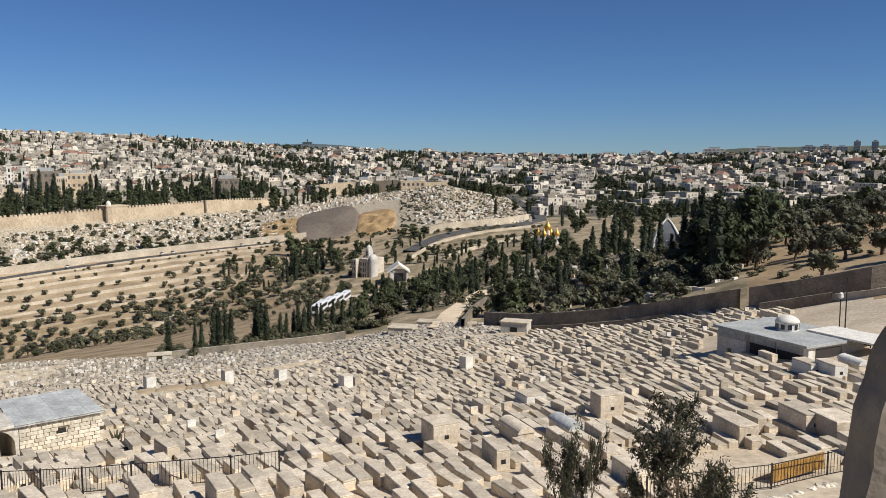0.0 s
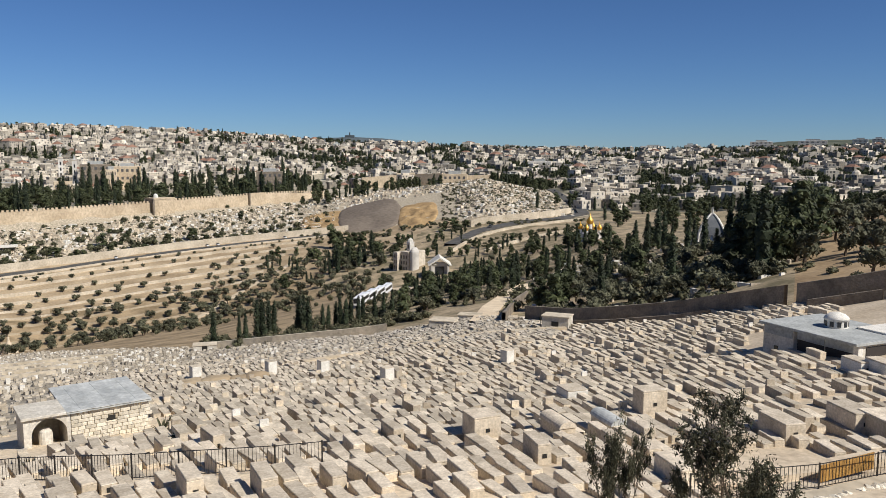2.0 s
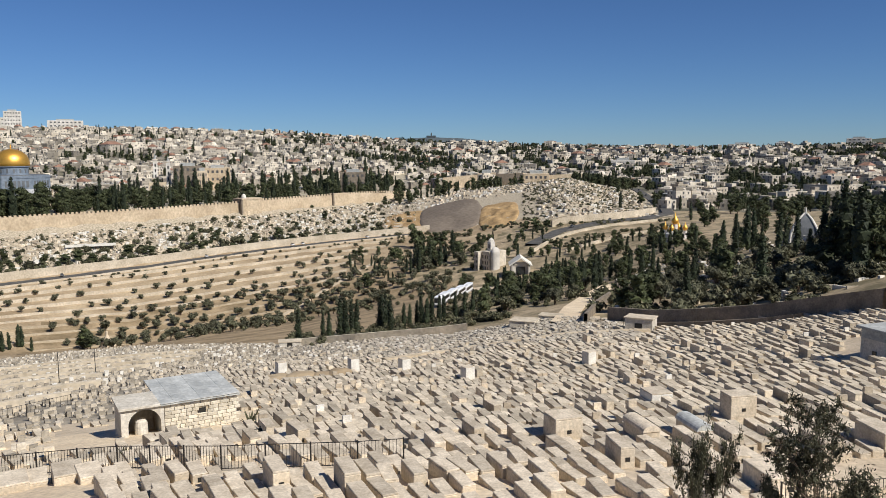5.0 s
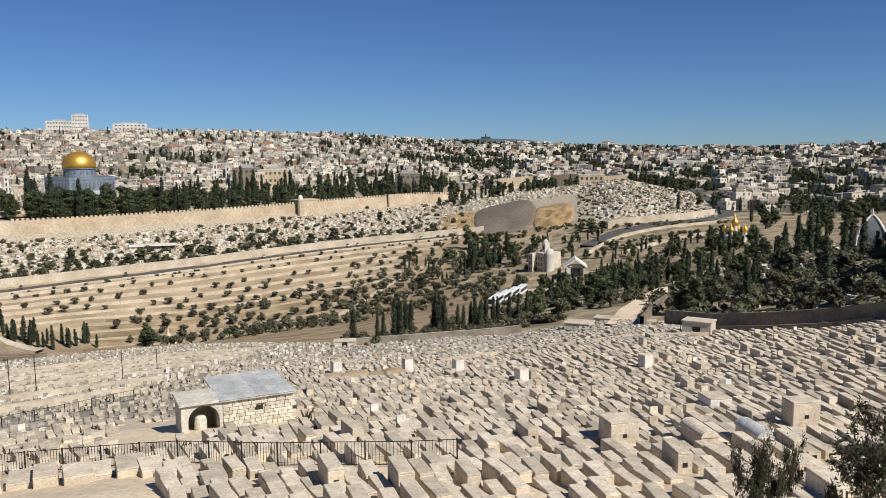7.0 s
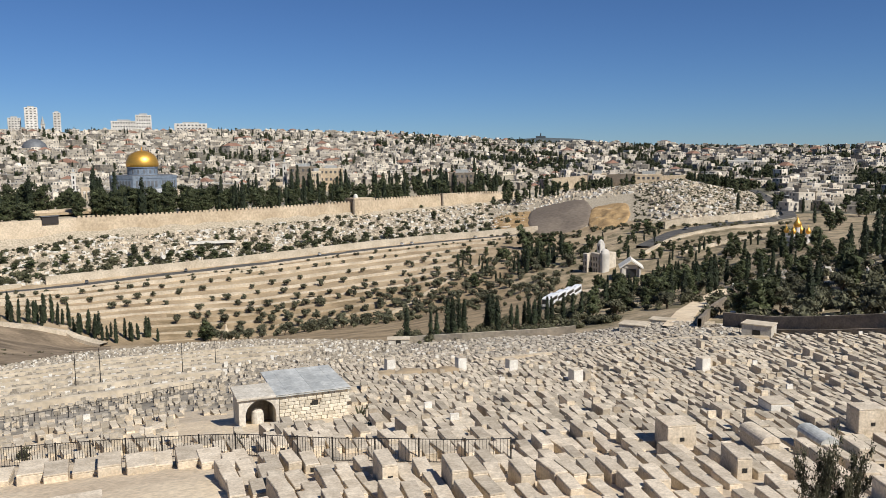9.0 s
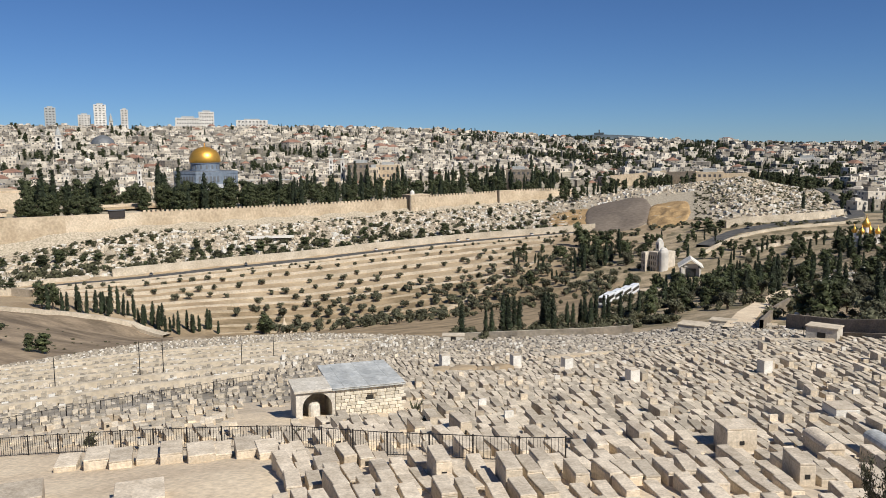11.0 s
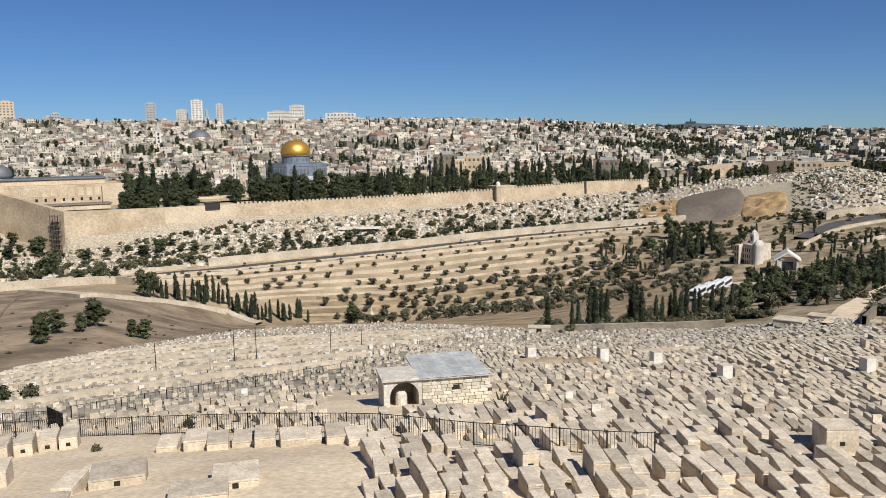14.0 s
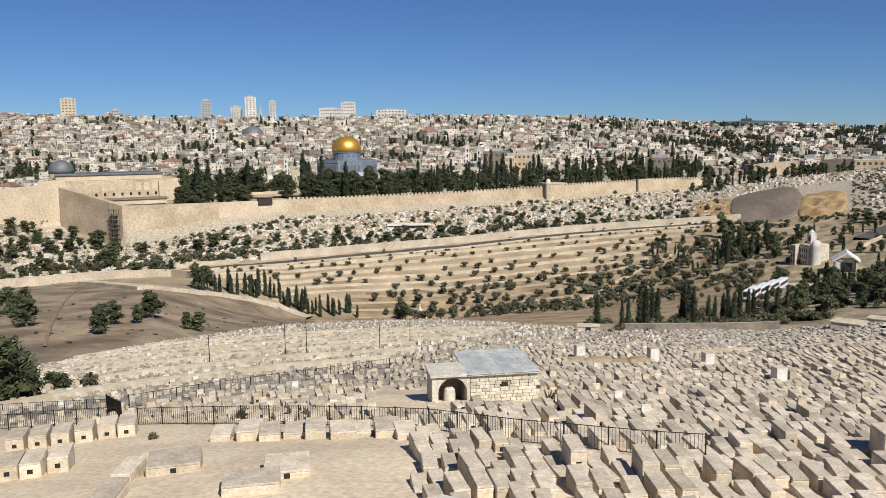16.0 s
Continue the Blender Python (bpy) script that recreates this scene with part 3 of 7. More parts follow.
# ---- the city behind the wall ----
def polar(az, h, el):
    """The place at a bearing, a ring distance and an angle above the eye."""
    return Vector((h * math.sin(radians(az)), h * math.cos(radians(az)), h * math.tan(radians(el))))


def rise(el, h):
    return h * math.tan(radians(el))


random.seed(21)
heap = Heap()
near_houses = []
CITY_MATS = [M_HOUSE, M_HAZEGLASS, M_REDROOF, M_TOWERWHITE, M_GREYROOF]


def city_block(x, y, size_u, size_v, tall, turn, roof, az, mat=0):
    z = ground(x, y)
    u, w = direction(turn), direction(turn + 90)
    heap.block((x, y, z), u, w, size_u, size_v, tall, mat, 8.0, 0.0, 4 if roof == 4 else None)
    if roof == 2:
        k = len(heap.v)
        for s, t, zz in ((-1, -1, 0), (1, -1, 0), (1, 1, 0), (-1, 1, 0), (-0.55, 0, 1), (0.55, 0, 1)):
            heap.v.append((x + u.x * (size_u + 0.4) * s + w.x * (size_v + 0.4) * t, y + u.y * (size_u + 0.4) * s + w.y * (size_v + 0.4) * t, z + tall + 0.05 + zz * size_v * 0.55))
        for q in ((0, 1, 5, 4), (1, 2, 5), (2, 3, 4, 5), (3, 0, 4)):
            heap.f.append([k + c for c in q])
            heap.i.append(2)
    elif roof == 1:
        heap.block((x + u.x * size_u * 0.3, y + u.y * size_u * 0.3, z + tall), u, w, size_u * 0.45, size_v * 0.5, random.uniform(1.5, 3.2), mat)
    elif roof == 3:
        r = min(size_u, size_v) * 0.7
        k = len(heap.v)
        for zz, rr in ((0, 1.0), (0.5, 0.86), (0.85, 0.5), (1.0, 0.0)):
            for a in range(8):
                heap.v.append((x + r * rr * math.cos(a * 0.7854), y + r * rr * math.sin(a * 0.7854), z + tall + zz * r))
        for b in range(3):
            for a in range(8):
                heap.f.append([k + b * 8 + a, k + b * 8 + (a + 1) % 8, k + b * 8 + 8 + (a + 1) % 8, k + b * 8 + 8 + a])
                heap.i.append(mat)
    else:
        for _ in range(random.choice((0, 1, 1, 2))):
            a, b = random.uniform(-0.7, 0.7), random.uniform(-0.7, 0.7)
            heap.block((x + u.x * size_u * a + w.x * size_v * b, y + u.y * size_u * a + w.y * size_v * b, z + tall), u, w, 0.8, 0.7, random.uniform(1, 2.2), random.choice((3, 3, 1)))
    # windows on the walls that look towards the valley
    for e, f, he, hf in ((u, w, size_u, size_v), (w, u, size_v, size_u), (-u, w, size_u, size_v), (-w, u, size_v, size_u)):
        if e.x * x + e.y * y > -0.2 * math.hypot(x, y):
            continue
        n = max(1, int(hf * 2 / 3.4))
        for lv in range(max(1, int(tall / 3.3))):
            for c in range(n):
                if random.random() < 0.42:
                    continue
                p = (c + 0.5) / n * 2 - 1
                cx, cy = x + e.x * (he + 0.06) + f.x * hf * p, y + e.y * (he + 0.06) + f.y * hf * p
                zz = z + tall - 2.6 - lv * 3.3
                hw = random.uniform(0.5, 1.0)
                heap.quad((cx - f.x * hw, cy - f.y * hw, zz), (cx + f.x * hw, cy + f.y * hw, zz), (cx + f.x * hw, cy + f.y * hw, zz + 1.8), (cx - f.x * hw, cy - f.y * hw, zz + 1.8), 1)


def greenness(az, h):
    """How much of the built-up ground is left to trees."""
    x, y = h * math.sin(radians(az)), h * math.cos(radians(az))
    return wobble(x, y, 0.008, 7) + (0.18 if az > -12 else -0.05) + (0.12 if az > 10 else 0)


city_trees = []
h = 640.0
while h < 1660:
    step = 13.2 + max(0, h - 850) * 0.006
    daz = math.degrees(step / h)
    az = -64.0
    while az < 34:
        az += daz
        hh, aa = h + random.uniform(-4, 4), az + random.uniform(-0.22, 0.22)
        w = float(wall_distance(aa))
        if -62 < aa < -11 and hh < w + 250 - max(0, (-44 - aa)) * 6:
            continue
        if aa <= -11 and hh < 850:
            continue
        if -12 < aa < -1 and hh < (875 if aa < -2.5 else 960):
            continue
        if -1 <= aa and hh < (860 if aa < 6.6 else (455 if aa < 12 else (560 if aa < 15 else 640))):
            continue
        if random.random() < 0.12 or (greenness(aa, hh) > 0.2 and random.random() < 0.8):
            city_trees.append((aa, hh))
            continue
        x, y = hh * math.sin(radians(aa)), hh * math.cos(radians(aa))
        east = aa > -8
        su, sv = random.uniform(3.6, 9.0), random.uniform(3.6, 8.0)
        tall = random.uniform(2.8, 7.5) if not east else random.uniform(5, 13)
        if east and hh < 660:
            su, sv, tall = su * 0.62, sv * 0.62, tall * 0.75
        if random.random() < 0.05:
            su, sv, tall = su * 1.7, sv * 1.2, tall * (1.5 if not east else 1.2)
        roof = random.choices((0, 1, 2, 3, 4), (46, 28, 5 if not east else 4, 6 if not east else 1, 15))[0]
        turn = random.choice((-28, -40, 10, -34)) + random.uniform(-8, 8)
        if (hh < 905 and len(near_houses) < 75 and random.random() < 0.5) or (-14 < aa < -11 and len(near_houses) < 70):
            near_houses.append((x, y, su, sv, tall, turn, roof))
        else:
            city_block(x, y, su, sv, tall, turn, roof, aa)
    h += step
city = heap.make("city_houses", CITY_MATS)
tagged(city, "crowded pale limestone houses of the old city climbing the hill", "houses", kind="stuff")


def make_house(x, y, su, sv, tall, turn, roof):
    z = ground(x, y)
    hs = empty("house", (x, y, z), -turn)
    part("wall", blk(-sv, sv, -su, su, -6, tall, 0.08), M_HOUSETHING, hs)
    bm = bmesh.new()
    for q in ((-sv, sv, -su, -su + 0.3), (-sv, sv, su - 0.3, su), (-sv, -sv + 0.3, -su + 0.3, su - 0.3), (sv - 0.3, sv, -su + 0.3, su - 0.3)):
        box(bm, *q, tall, tall + 0.9)
    part("roof_parapet", bm, M_HOUSETHING, hs)
    if roof in (1, 3):
        part("roof_room", blk(-sv * 0.5, sv * 0.4, -su * 0.5, su * 0.4, tall, tall + 2.4, 0.05), M_HOUSETHING, hs)
    part("water_tank", lathe([(0.7, tall), (0.7, tall + 1.5), (0.3, tall + 1.8)], 10, None, sv * 0.55, su * 0.55), M_WHITE, hs, "white rooftop water tank")
    src = None
    for lv in range(max(1, int(tall / 3.3))):
        for c in (-0.6, 0.0, 0.6):
            m = pose(sv * c, -su, tall - 2.6 - lv * 3.3)
            if src is None:
                src = part("window", blk(-0.55, 0.55, -0.06, 0.1, 0, 1.6), M_GLASS, hs, "dark window")
                src.matrix_basis = m
            else:
                share("window", src, hs, m)
            share("window", src, hs, pose(sv, su * c, tall - 2.6 - lv * 3.3, 0, 0, 90))
    tagged(hs, "flat-roofed pale limestone house with small dark windows", "house", "houses of the old city")


for q in near_houses:
    make_house(*q)


def tower_block(name, az0, az1, el, h, floors_el, label, mat=None, cols=5, rows=7, depth=14):
    """A tall building on the skyline between two bearings, its top at an angle el, its foot hidden behind roofs."""
    mid = (az0 + az1) / 2
    wdt = h * radians(az1 - az0)
    p = polar(mid, h, 0)
    base, top = rise(floors_el, h), rise(el, h)
    tb = empty(name, (p.x, p.y, base), -mid)
    part("body", blk(-wdt / 2, wdt / 2, 0, depth, -25, top - base, 0.3), mat or M_TOWERWHITE, tb)
    part("roof_plant", blk(-wdt * 0.25, wdt * 0.25, 3, depth - 4, top - base, top - base + 3), M_GREYROOF, tb)
    src = None
    for r in range(rows):
        for c in range(cols):
            x = ((c + 0.5) / cols - 0.5) * wdt * 0.9
            z = (top - base) * (1 - (r + 0.7) / rows)
            m = pose(x, -0.12, z)
            if src is None:
                sz = (top - base) / rows
                src = part("window", blk(-wdt / cols * 0.22, wdt / cols * 0.22, 0, 0.4, 0, sz * 0.36), M_HAZEGLASS, tb, "dark window band")
                src.matrix_basis = m
            else:
                share("window", src, tb, m)
    tagged(tb, label, "building")
    return tb


tower_block("high_rise", -54.54, -53.63, 3.0, 1950, 1.6, "brown and white slab tower on the skyline", M_WALLPALE, 4, 8)
tower_block("high_rise", -43.15, -42.4, 3.15, 1950, 1.6, "tall pale high-rise tower on the skyline", None, 3, 10)
tower_block("high_rise", -44.1, -43.35, 2.5, 1980, 1.6, "pale stepped high-rise block on the skyline", None, 4, 6)
tower_block("high_rise", -41.55, -41.1, 2.85, 1950, 1.6, "slim pale high-rise with a rounded top", None, 2, 8)
tower_block("high_rise", -46.0, -45.35, 2.92, 2000, 1.6, "dark glazed high-rise tower on the skyline", M_GREYROOF, 3, 8)
tower_block("hotel_block", -38.2, -36.6, 2.35, 1800, 1.4, "broad pale hotel block on the skyline", None, 9, 4)
tower_block("hotel_block", -36.7, -35.7, 2.75, 1850, 1.4, "tall pale hotel block on the skyline", None, 6, 6)
tower_block("hotel_block", -34.3, -32.2, 2.2, 1800, 1.3, "long pale hotel block with dark bays", None, 8, 4)
tower_block("apartment_block", -51.6, -51.1, 2.3, 1900, 1.6, "grey apartment tower on the skyline", M_GREYROOF, 3, 4)
tower_block("apartment_block", -57.8, -56.6, 2.05, 1800, 1.5, "low pale apartment block on the skyline", None, 6, 3)
for a0, a1, e in ((-11.0, -10.6, 0.3), (-10.55, -10.1, 0.62), (-9.95, -9.4, 0.35)):
    tower_block("office_block", a0, a1, e, 1480, -0.35, "white and grey office block", M_TOWERWHITE if a0 > -10.3 else M_GREYROOF, 4, 5, 18)
for a0, a1, e in ((26.6, 27.0, 1.12), (27.6, 28.0, 1.1), (23.6, 24.5, 0.82), (24.7, 25.4, 0.85), (25.6, 26.3, 0.78), (28.4, 29.2, 0.95)):
    tower_block("high_rise", a0, a1, e, 2000, 0.2, "grey high-rise tower on the far ridge", M_GREYROOF, 3, 6)
for a0, a1, e in ((-1.6, -1.2, 0.55), (-0.9, -0.4, 0.5), (-0.2, 0.2, 0.5), (2.1, 2.6, 0.4), (17.6, 19.0, 0.7), (5.0, 5.6, 0.35), (10.6, 12.3, 0.42), (20.5, 22.2, 0.75), (13.5, 14.2, 0.5)):
    tower_block("apartment_block", a0, a1, e, 1750, 0.0, "pale apartment block on the far ridge", None, 5, 4)
random.seed(33)
for k in range(16):
    a = random.uniform(-32, -13)
    tower_block("apartment_block", a, a + random.uniform(0.35, 0.8), 1.5 - (a + 32) * 0.028 + random.uniform(-0.05, 0.28), 1700, 0.4, "pale apartment block along the ridge", None, 4, 3)


def spire_tower(az, h, el_top, el_foot, wdt, label, cap=0.35):
    p = polar(az, h, el_foot)
    z = rise(el_top, h) - rise(el_foot, h)
    tb = empty("bell_tower", p, -az)
    part("shaft", blk(-wdt / 2, wdt / 2, -wdt / 2, wdt / 2, -10, z * (1 - cap), 0.15), M_TOWERWHITE, tb)
    part("gallery", blk(-wdt * 0.6, wdt * 0.6, -wdt * 0.6, wdt * 0.6, z * (1 - cap), z * (1 - cap) + 1.2, 0.1), M_HOUSETHING, tb)
    part("spire", lathe([(wdt * 0.52, z * (1 - cap) + 1.2), (wdt * 0.3, z * 0.85), (0.1, z)], 8), M_GREYROOF, tb, "grey pointed spire")
    src = None
    for k in range(3):
        m = pose(0, -wdt / 2 - 0.05, z * (1 - cap) * (0.3 + 0.22 * k))
        if src is None:
            src = part("window", blk(-wdt * 0.16, wdt * 0.16, 0, 0.3, 0, z * 0.1), M_GLASS, tb, "dark arched opening")
            src.matrix_basis = m
        else:
            share("window", src, tb, m)
    tagged(tb, label, "tower")


spire_tower(-45.3, 1250, 1.75, 0.0, 8, "pale square bell tower with a pointed cap")
spire_tower(-42.15, 1700, 2.6, 1.1, 7, "slim church tower with a dark spire")
spire_tower(-28.0, 1000, 0.05, -2.0, 5, "slender stone minaret with a small cap", 0.2)
spire_tower(-27.2, 930, -0.1, -2.2, 4.5, "stone minaret rising from the roofs", 0.2)
spire_tower(-40.6, 880, -0.6, -2.4, 4, "pale stone minaret among trees", 0.2)

# the big grey church dome with its white arch
p = polar(-42.7, 1330, 0.35)
cd = empty("domed_church", p, 0)
part("drum", lathe([(17, -14), (17, 4)], 24), M_HOUSETHING, cd)
part("dome", lathe([(17.5, 4), (17, 8), (14.5, 13), (10, 17), (5, 19.3), (0, 20)], 24), M_LEAD, cd, "grey lead dome", True)
part("hall", blk(-34, -8, -14, 8, -14, 2, 0.3), M_HOUSETHING, cd)
tagged(cd, "large grey domed church among the old roofs", "church")

# large flat-roofed halls beyond the trees
for a0, a1, el, h, lab, mat in ((-26.9, -25.0, -0.75, 905, "massive square stone hall beside the esplanade", M_BLOCKWALL), (-24.9, -23.2, -0.9, 900, "long golden stone school building", M_WALL), (-25.4, -24.7, -1.1, 880, "small domed stone portico with arches", M_WALLPALE), (-15.8, -14.0, -1.3, 850, "low dark-roofed stone hall", M_BLOCKWALL), (-3.0, -1.2, -1.5, 830, "square golden stone bastion of the wall", M_WALL), (-6.2, -4.9, -1.45, 900, "golden stone corner bastion", M_WALL), (3.0, 4.6, -0.6, 1150, "pale modern block with dark bays", M_TOWERWHITE), (8.6, 9.7, -1.3, 1080, "white apartment block in the valley", M_TOWERWHITE), (12.4, 13.5, 0.05, 1560, "pale bare cut terrace wall", M_WALLPALE)):
    tower_block("stone_hall", a0, a1, el, h, el - 1.0, lab, mat, 5, 2, 20)

# the northern stretch of city wall over the knoll
for a0, h0, e0, a1, h1, e1 in ((-8.6, 850, -1.75, -6.2, 860, -1.55), (-4.9, 850, -1.5, -3.0, 835, -1.45), (-1.2, 840, -1.6, 1.5, 850, -1.5)):
    p, q = polar(a0, h0, e0), polar(a1, h1, e1)
    wall_run("wall_north_city", p.xy, q.xy, p.z, q.z, p.z - 14, q.z - 14, 3, M_WALL, "golden limestone city wall over the knoll")

# ---- the golden-domed shrine ----
DOME_P = polar(-36.42, 740, 0)
DOME_P.z = -37.0
shrine = empty("domed_shrine", DOME_P, 36.42 + 6)
R8 = 28.0
def octagon(r, z0, z1):
    bm = bmesh.new()
    lo = [bm.verts.new((r * math.cos(radians(22.5 + 45 * k)), r * math.sin(radians(22.5 + 45 * k)), z0)) for k in range(8)]
    hi = [bm.verts.new((v.co.x, v.co.y, z1)) for v in lo]
    for k in range(8):
        bm.faces.new((lo[k], lo[(k + 1) % 8], hi[(k + 1) % 8], hi[k]))
    bm.faces.new(hi), bm.faces.new(lo[::-1])
    return bm


part("platform", octagon(R8 + 8, -4, 4.5), M_ESPL, shrine, "pale raised stone platform")
part("marble_base", octagon(R8, 4.5, 11), M_MARBLE, shrine, "grey veined marble dado")
part("tiled_wall", octagon(R8 + 0.05, 11, 19.5), M_TILE, shrine, "blue glazed tile walls")
part("parapet", octagon(R8 + 0.35, 19.5, 21.6), M_TILE, shrine, "blue tile parapet")
part("flat_roof", octagon(R8 - 1.0, 21.6, 21.9), M_LEAD, shrine)
part("drum", lathe([(12.2, 21.9), (12.2, 28.0), (13, 28.2), (13, 28.8)], 32), M_TILE, shrine, "tiled round drum")
gold_profile = [(12.9, 28.8), (13.2, 31), (13.0, 33.4), (12.1, 36), (10.4, 38.4), (7.8, 40.4), (4.6, 41.8), (1.6, 42.5), (0.4, 42.8), (0.3, 43.6)]
part("dome", lathe(gold_profile, 48), M_GOLD, shrine, "gleaming gilded dome", True)
part("finial", lathe([(0.3, 43.4), (0.6, 44.2), (0.2, 44.8), (0.5, 45.4), (0.1, 46), (0.05, 47.4)], 10), M_GOLD, shrine, "gilded finial")
src = None
for k in range(8):
    a = 45 * k
    for c in (-7.5, -4.5, -1.5, 1.5, 4.5, 7.5):
        m = pose(0, 0, 0, 0, 0, a) @ pose(R8 * math.cos(radians(22.5)) + 0.1, c, 12.5)
        if src is None:
            src = part("window", blk(-0.25, 0.12, -0.9, 0.9, 0, 5.0, 0.05), M_LEAD, shrine, "dark arched window")
            src.matrix_basis = m
        else:
            share("window", src, shrine, m)
dsrc = None
for k in range(16):
    m = pose(0, 0, 0, 0, 0, 22.5 * k) @ pose(12.22, 0, 23.4)
    if dsrc is None:
        dsrc = part("drum_window", blk(-0.2, 0.12, -0.7, 0.7, 0, 3.2, 0.05), M_LEAD, shrine, "dark drum window")
        dsrc.matrix_basis = m
    else:
        share("drum_window", dsrc, shrine, m)
tagged(shrine, "octagonal blue-tiled shrine with a gleaming golden dome", "shrine")
for da, hh, lab in ((1.9, 735, "arcade of pale pointed arches beside the shrine"), (-3.2, 760, "pale stone arcade among trees"), (8.5, 790, "small arched stone portico")):
    p = polar(-36.42 + da, hh, 0)
    ar = empty("arcade", (p.x, p.y, -36.5), 36)
    for k in range(5):
        part("pillar", blk(-7.5 + k * 3.5, -6.5 + k * 3.5, -0.8, 0.8, 0, 8.5, 0.05), M_WALLPALE, ar)
    part("lintel", blk(-7.6, 7.6, -0.9, 0.9, 8.5, 11.5, 0.1), M_WALLPALE, ar)
    tagged(ar, lab, "arcade")

# ---- the long mosque by the southern wall ----
mq_p = polar(-51.6, 655, 0)
mosque = empty("long_mosque", (mq_p.x, mq_p.y, -40), ang)
part("hall", blk(-46, 46, 0, 55, -2, 14.5, 0.2), M_WALL, mosque, "golden stone hall")
part("upper_hall", blk(-40, 34, 8, 48, 14.5, 18.2, 0.2), M_WALLPALE, mosque)
part("roof", blk(-41, 35, 7, 49, 18.2, 19.6, 0.3), M_LEAD, mosque, "dark lead roof")
part("end_block", blk(30, 47, -3, 12, -2, 13, 0.2), M_WALLPALE, mosque)
part("drum", lathe([(8.6, 17), (8.6, 20)], 24, None, -36, 26), M_WALLPALE, mosque)
part("dome", lathe([(8.8, 20), (9, 22.5), (8.2, 25.5), (6, 28), (3, 29.6), (0.3, 30.2), (0.1, 32.5)], 28, None, -36, 26), M_LEAD, mosque, "grey lead dome", True)
src = None
for k in range(12):
    m = pose(-38 + k * 6, -0.05, 3.0)
    if src is None:
        src = part("window", blk(-0.8, 0.8, 0, 0.4, 0, 2.2), M_GLASS, mosque, "small dark window")
        src.matrix_basis = m
    else:
        share("window", src, mosque, m)
for k in range(12):
    part("panel", blk(-40.5 + k * 6, -36.5 + k * 6, -0.12, 0.3, 6.5, 12.5, 0.1), M_WALLPALE, mosque)
tagged(mosque, "long golden stone mosque with dark roof and grey dome", "mosque")
p = polar(-49.6, 612, 0)
low_hall = empty("low_museum", (p.x, p.y, -40), ang)
part("body", blk(-40, 12, 0, 14, -1, 2.4, 0.1), M_WALLPALE, low_hall)
part("roof", blk(-41, 13, -1, 15, 2.4, 3.2, 0.1), M_BLOCKWALL, low_hall, "brown flat roof")
tagged(low_hall, "low brown-roofed stone hall on the esplanade", "building")
# walls left of the southern corner
for a0, h0, e0, a1, h1, e1 in ((-58.8, 650, -2.6, -56.2, 640, -2.4), (-56.2, 640, -2.2, -54.6, 640, -2.1)):
    p, q = polar(a0, h0, e0), polar(a1, h1, e1)
    wall_run("wall_south_annex", p.xy, q.xy, p.z, q.z, -75, -72, 10, M_WALLPALE, "pale stone walls of old halls below the mosque")
# the raised terrace before the shrine
p = polar(-41.2, 650, 0)
tr = empty("stepped_terrace", (p.x, p.y, -41), ang)
part("upper_step", blk(-32, 34, 6, 20, 0, 3.4, 0.1), M_WALLPALE, tr)
part("lower_step", blk(-34, 36, 0, 6, 0, 1.6, 0.1), M_SOIL, tr)
tagged(tr, "bare tan terrace between the trees", "terrace")

# the far hill with its tower on top
bm = bmesh.new()
prof = [(-13.6, 0.5), (-12.6, 0.82), (-11.6, 0.98), (-10.4, 1.02), (-9.4, 1.08), (-8.4, 1.03), (-7.2, 0.98), (-6.2, 0.88), (-5.0, 0.66), (-3, 0.4)]
lo, mid_, back = [], [], []
for a, e in prof:
    lo.append(bm.verts.new(polar(a, 3600, -0.6))), mid_.append(bm.verts.new(polar(a, 4000, e))), back.append(bm.verts.new(polar(a, 4500, -0.6)))
for k in range(len(prof) - 1):
    bm.faces.new((lo[k], lo[k + 1], mid_[k + 1], mid_[k])), bm.faces.new((mid_[k], mid_[k + 1], back[k + 1], back[k]))
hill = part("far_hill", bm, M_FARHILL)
tagged(hill, "wooded hill on the far horizon, coloured dark haze blue", "hill", kind="structure")
p = polar(-9.4, 4000, 1.06)
mt = empty("hilltop_shrine", p, 0)
# hall and minaret take the hill's haze colour instead of their own stone
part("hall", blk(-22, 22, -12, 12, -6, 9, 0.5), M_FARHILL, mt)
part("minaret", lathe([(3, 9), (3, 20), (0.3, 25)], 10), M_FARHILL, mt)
tagged(mt, "small shrine with a minaret on the far hilltop", "shrine")
bm = bmesh.new()
prof = [(16.5, 0.1), (18, 0.55), (20, 0.72), (22, 0.78), (25, 0.8), (29, 0.85), (34, 0.7)]
lo, mid_, back = [], [], []
for a, e in prof:
    lo.append(bm.verts.new(polar(a, 1700, -0.9))), mid_.append(bm.verts.new(polar(a, 2300, e))), back.append(bm.verts.new(polar(a, 2800, -0.6)))
for k in range(len(prof) - 1):
    bm.faces.new((lo[k], lo[k + 1], mid_[k + 1], mid_[k])), bm.faces.new((mid_[k], mid_[k + 1], back[k + 1], back[k]))
ridge = part("far_ridge", bm, M_RIDGE)
tagged(ridge, "dark wooded ridge with scattered blocks", "hill", kind="structure")


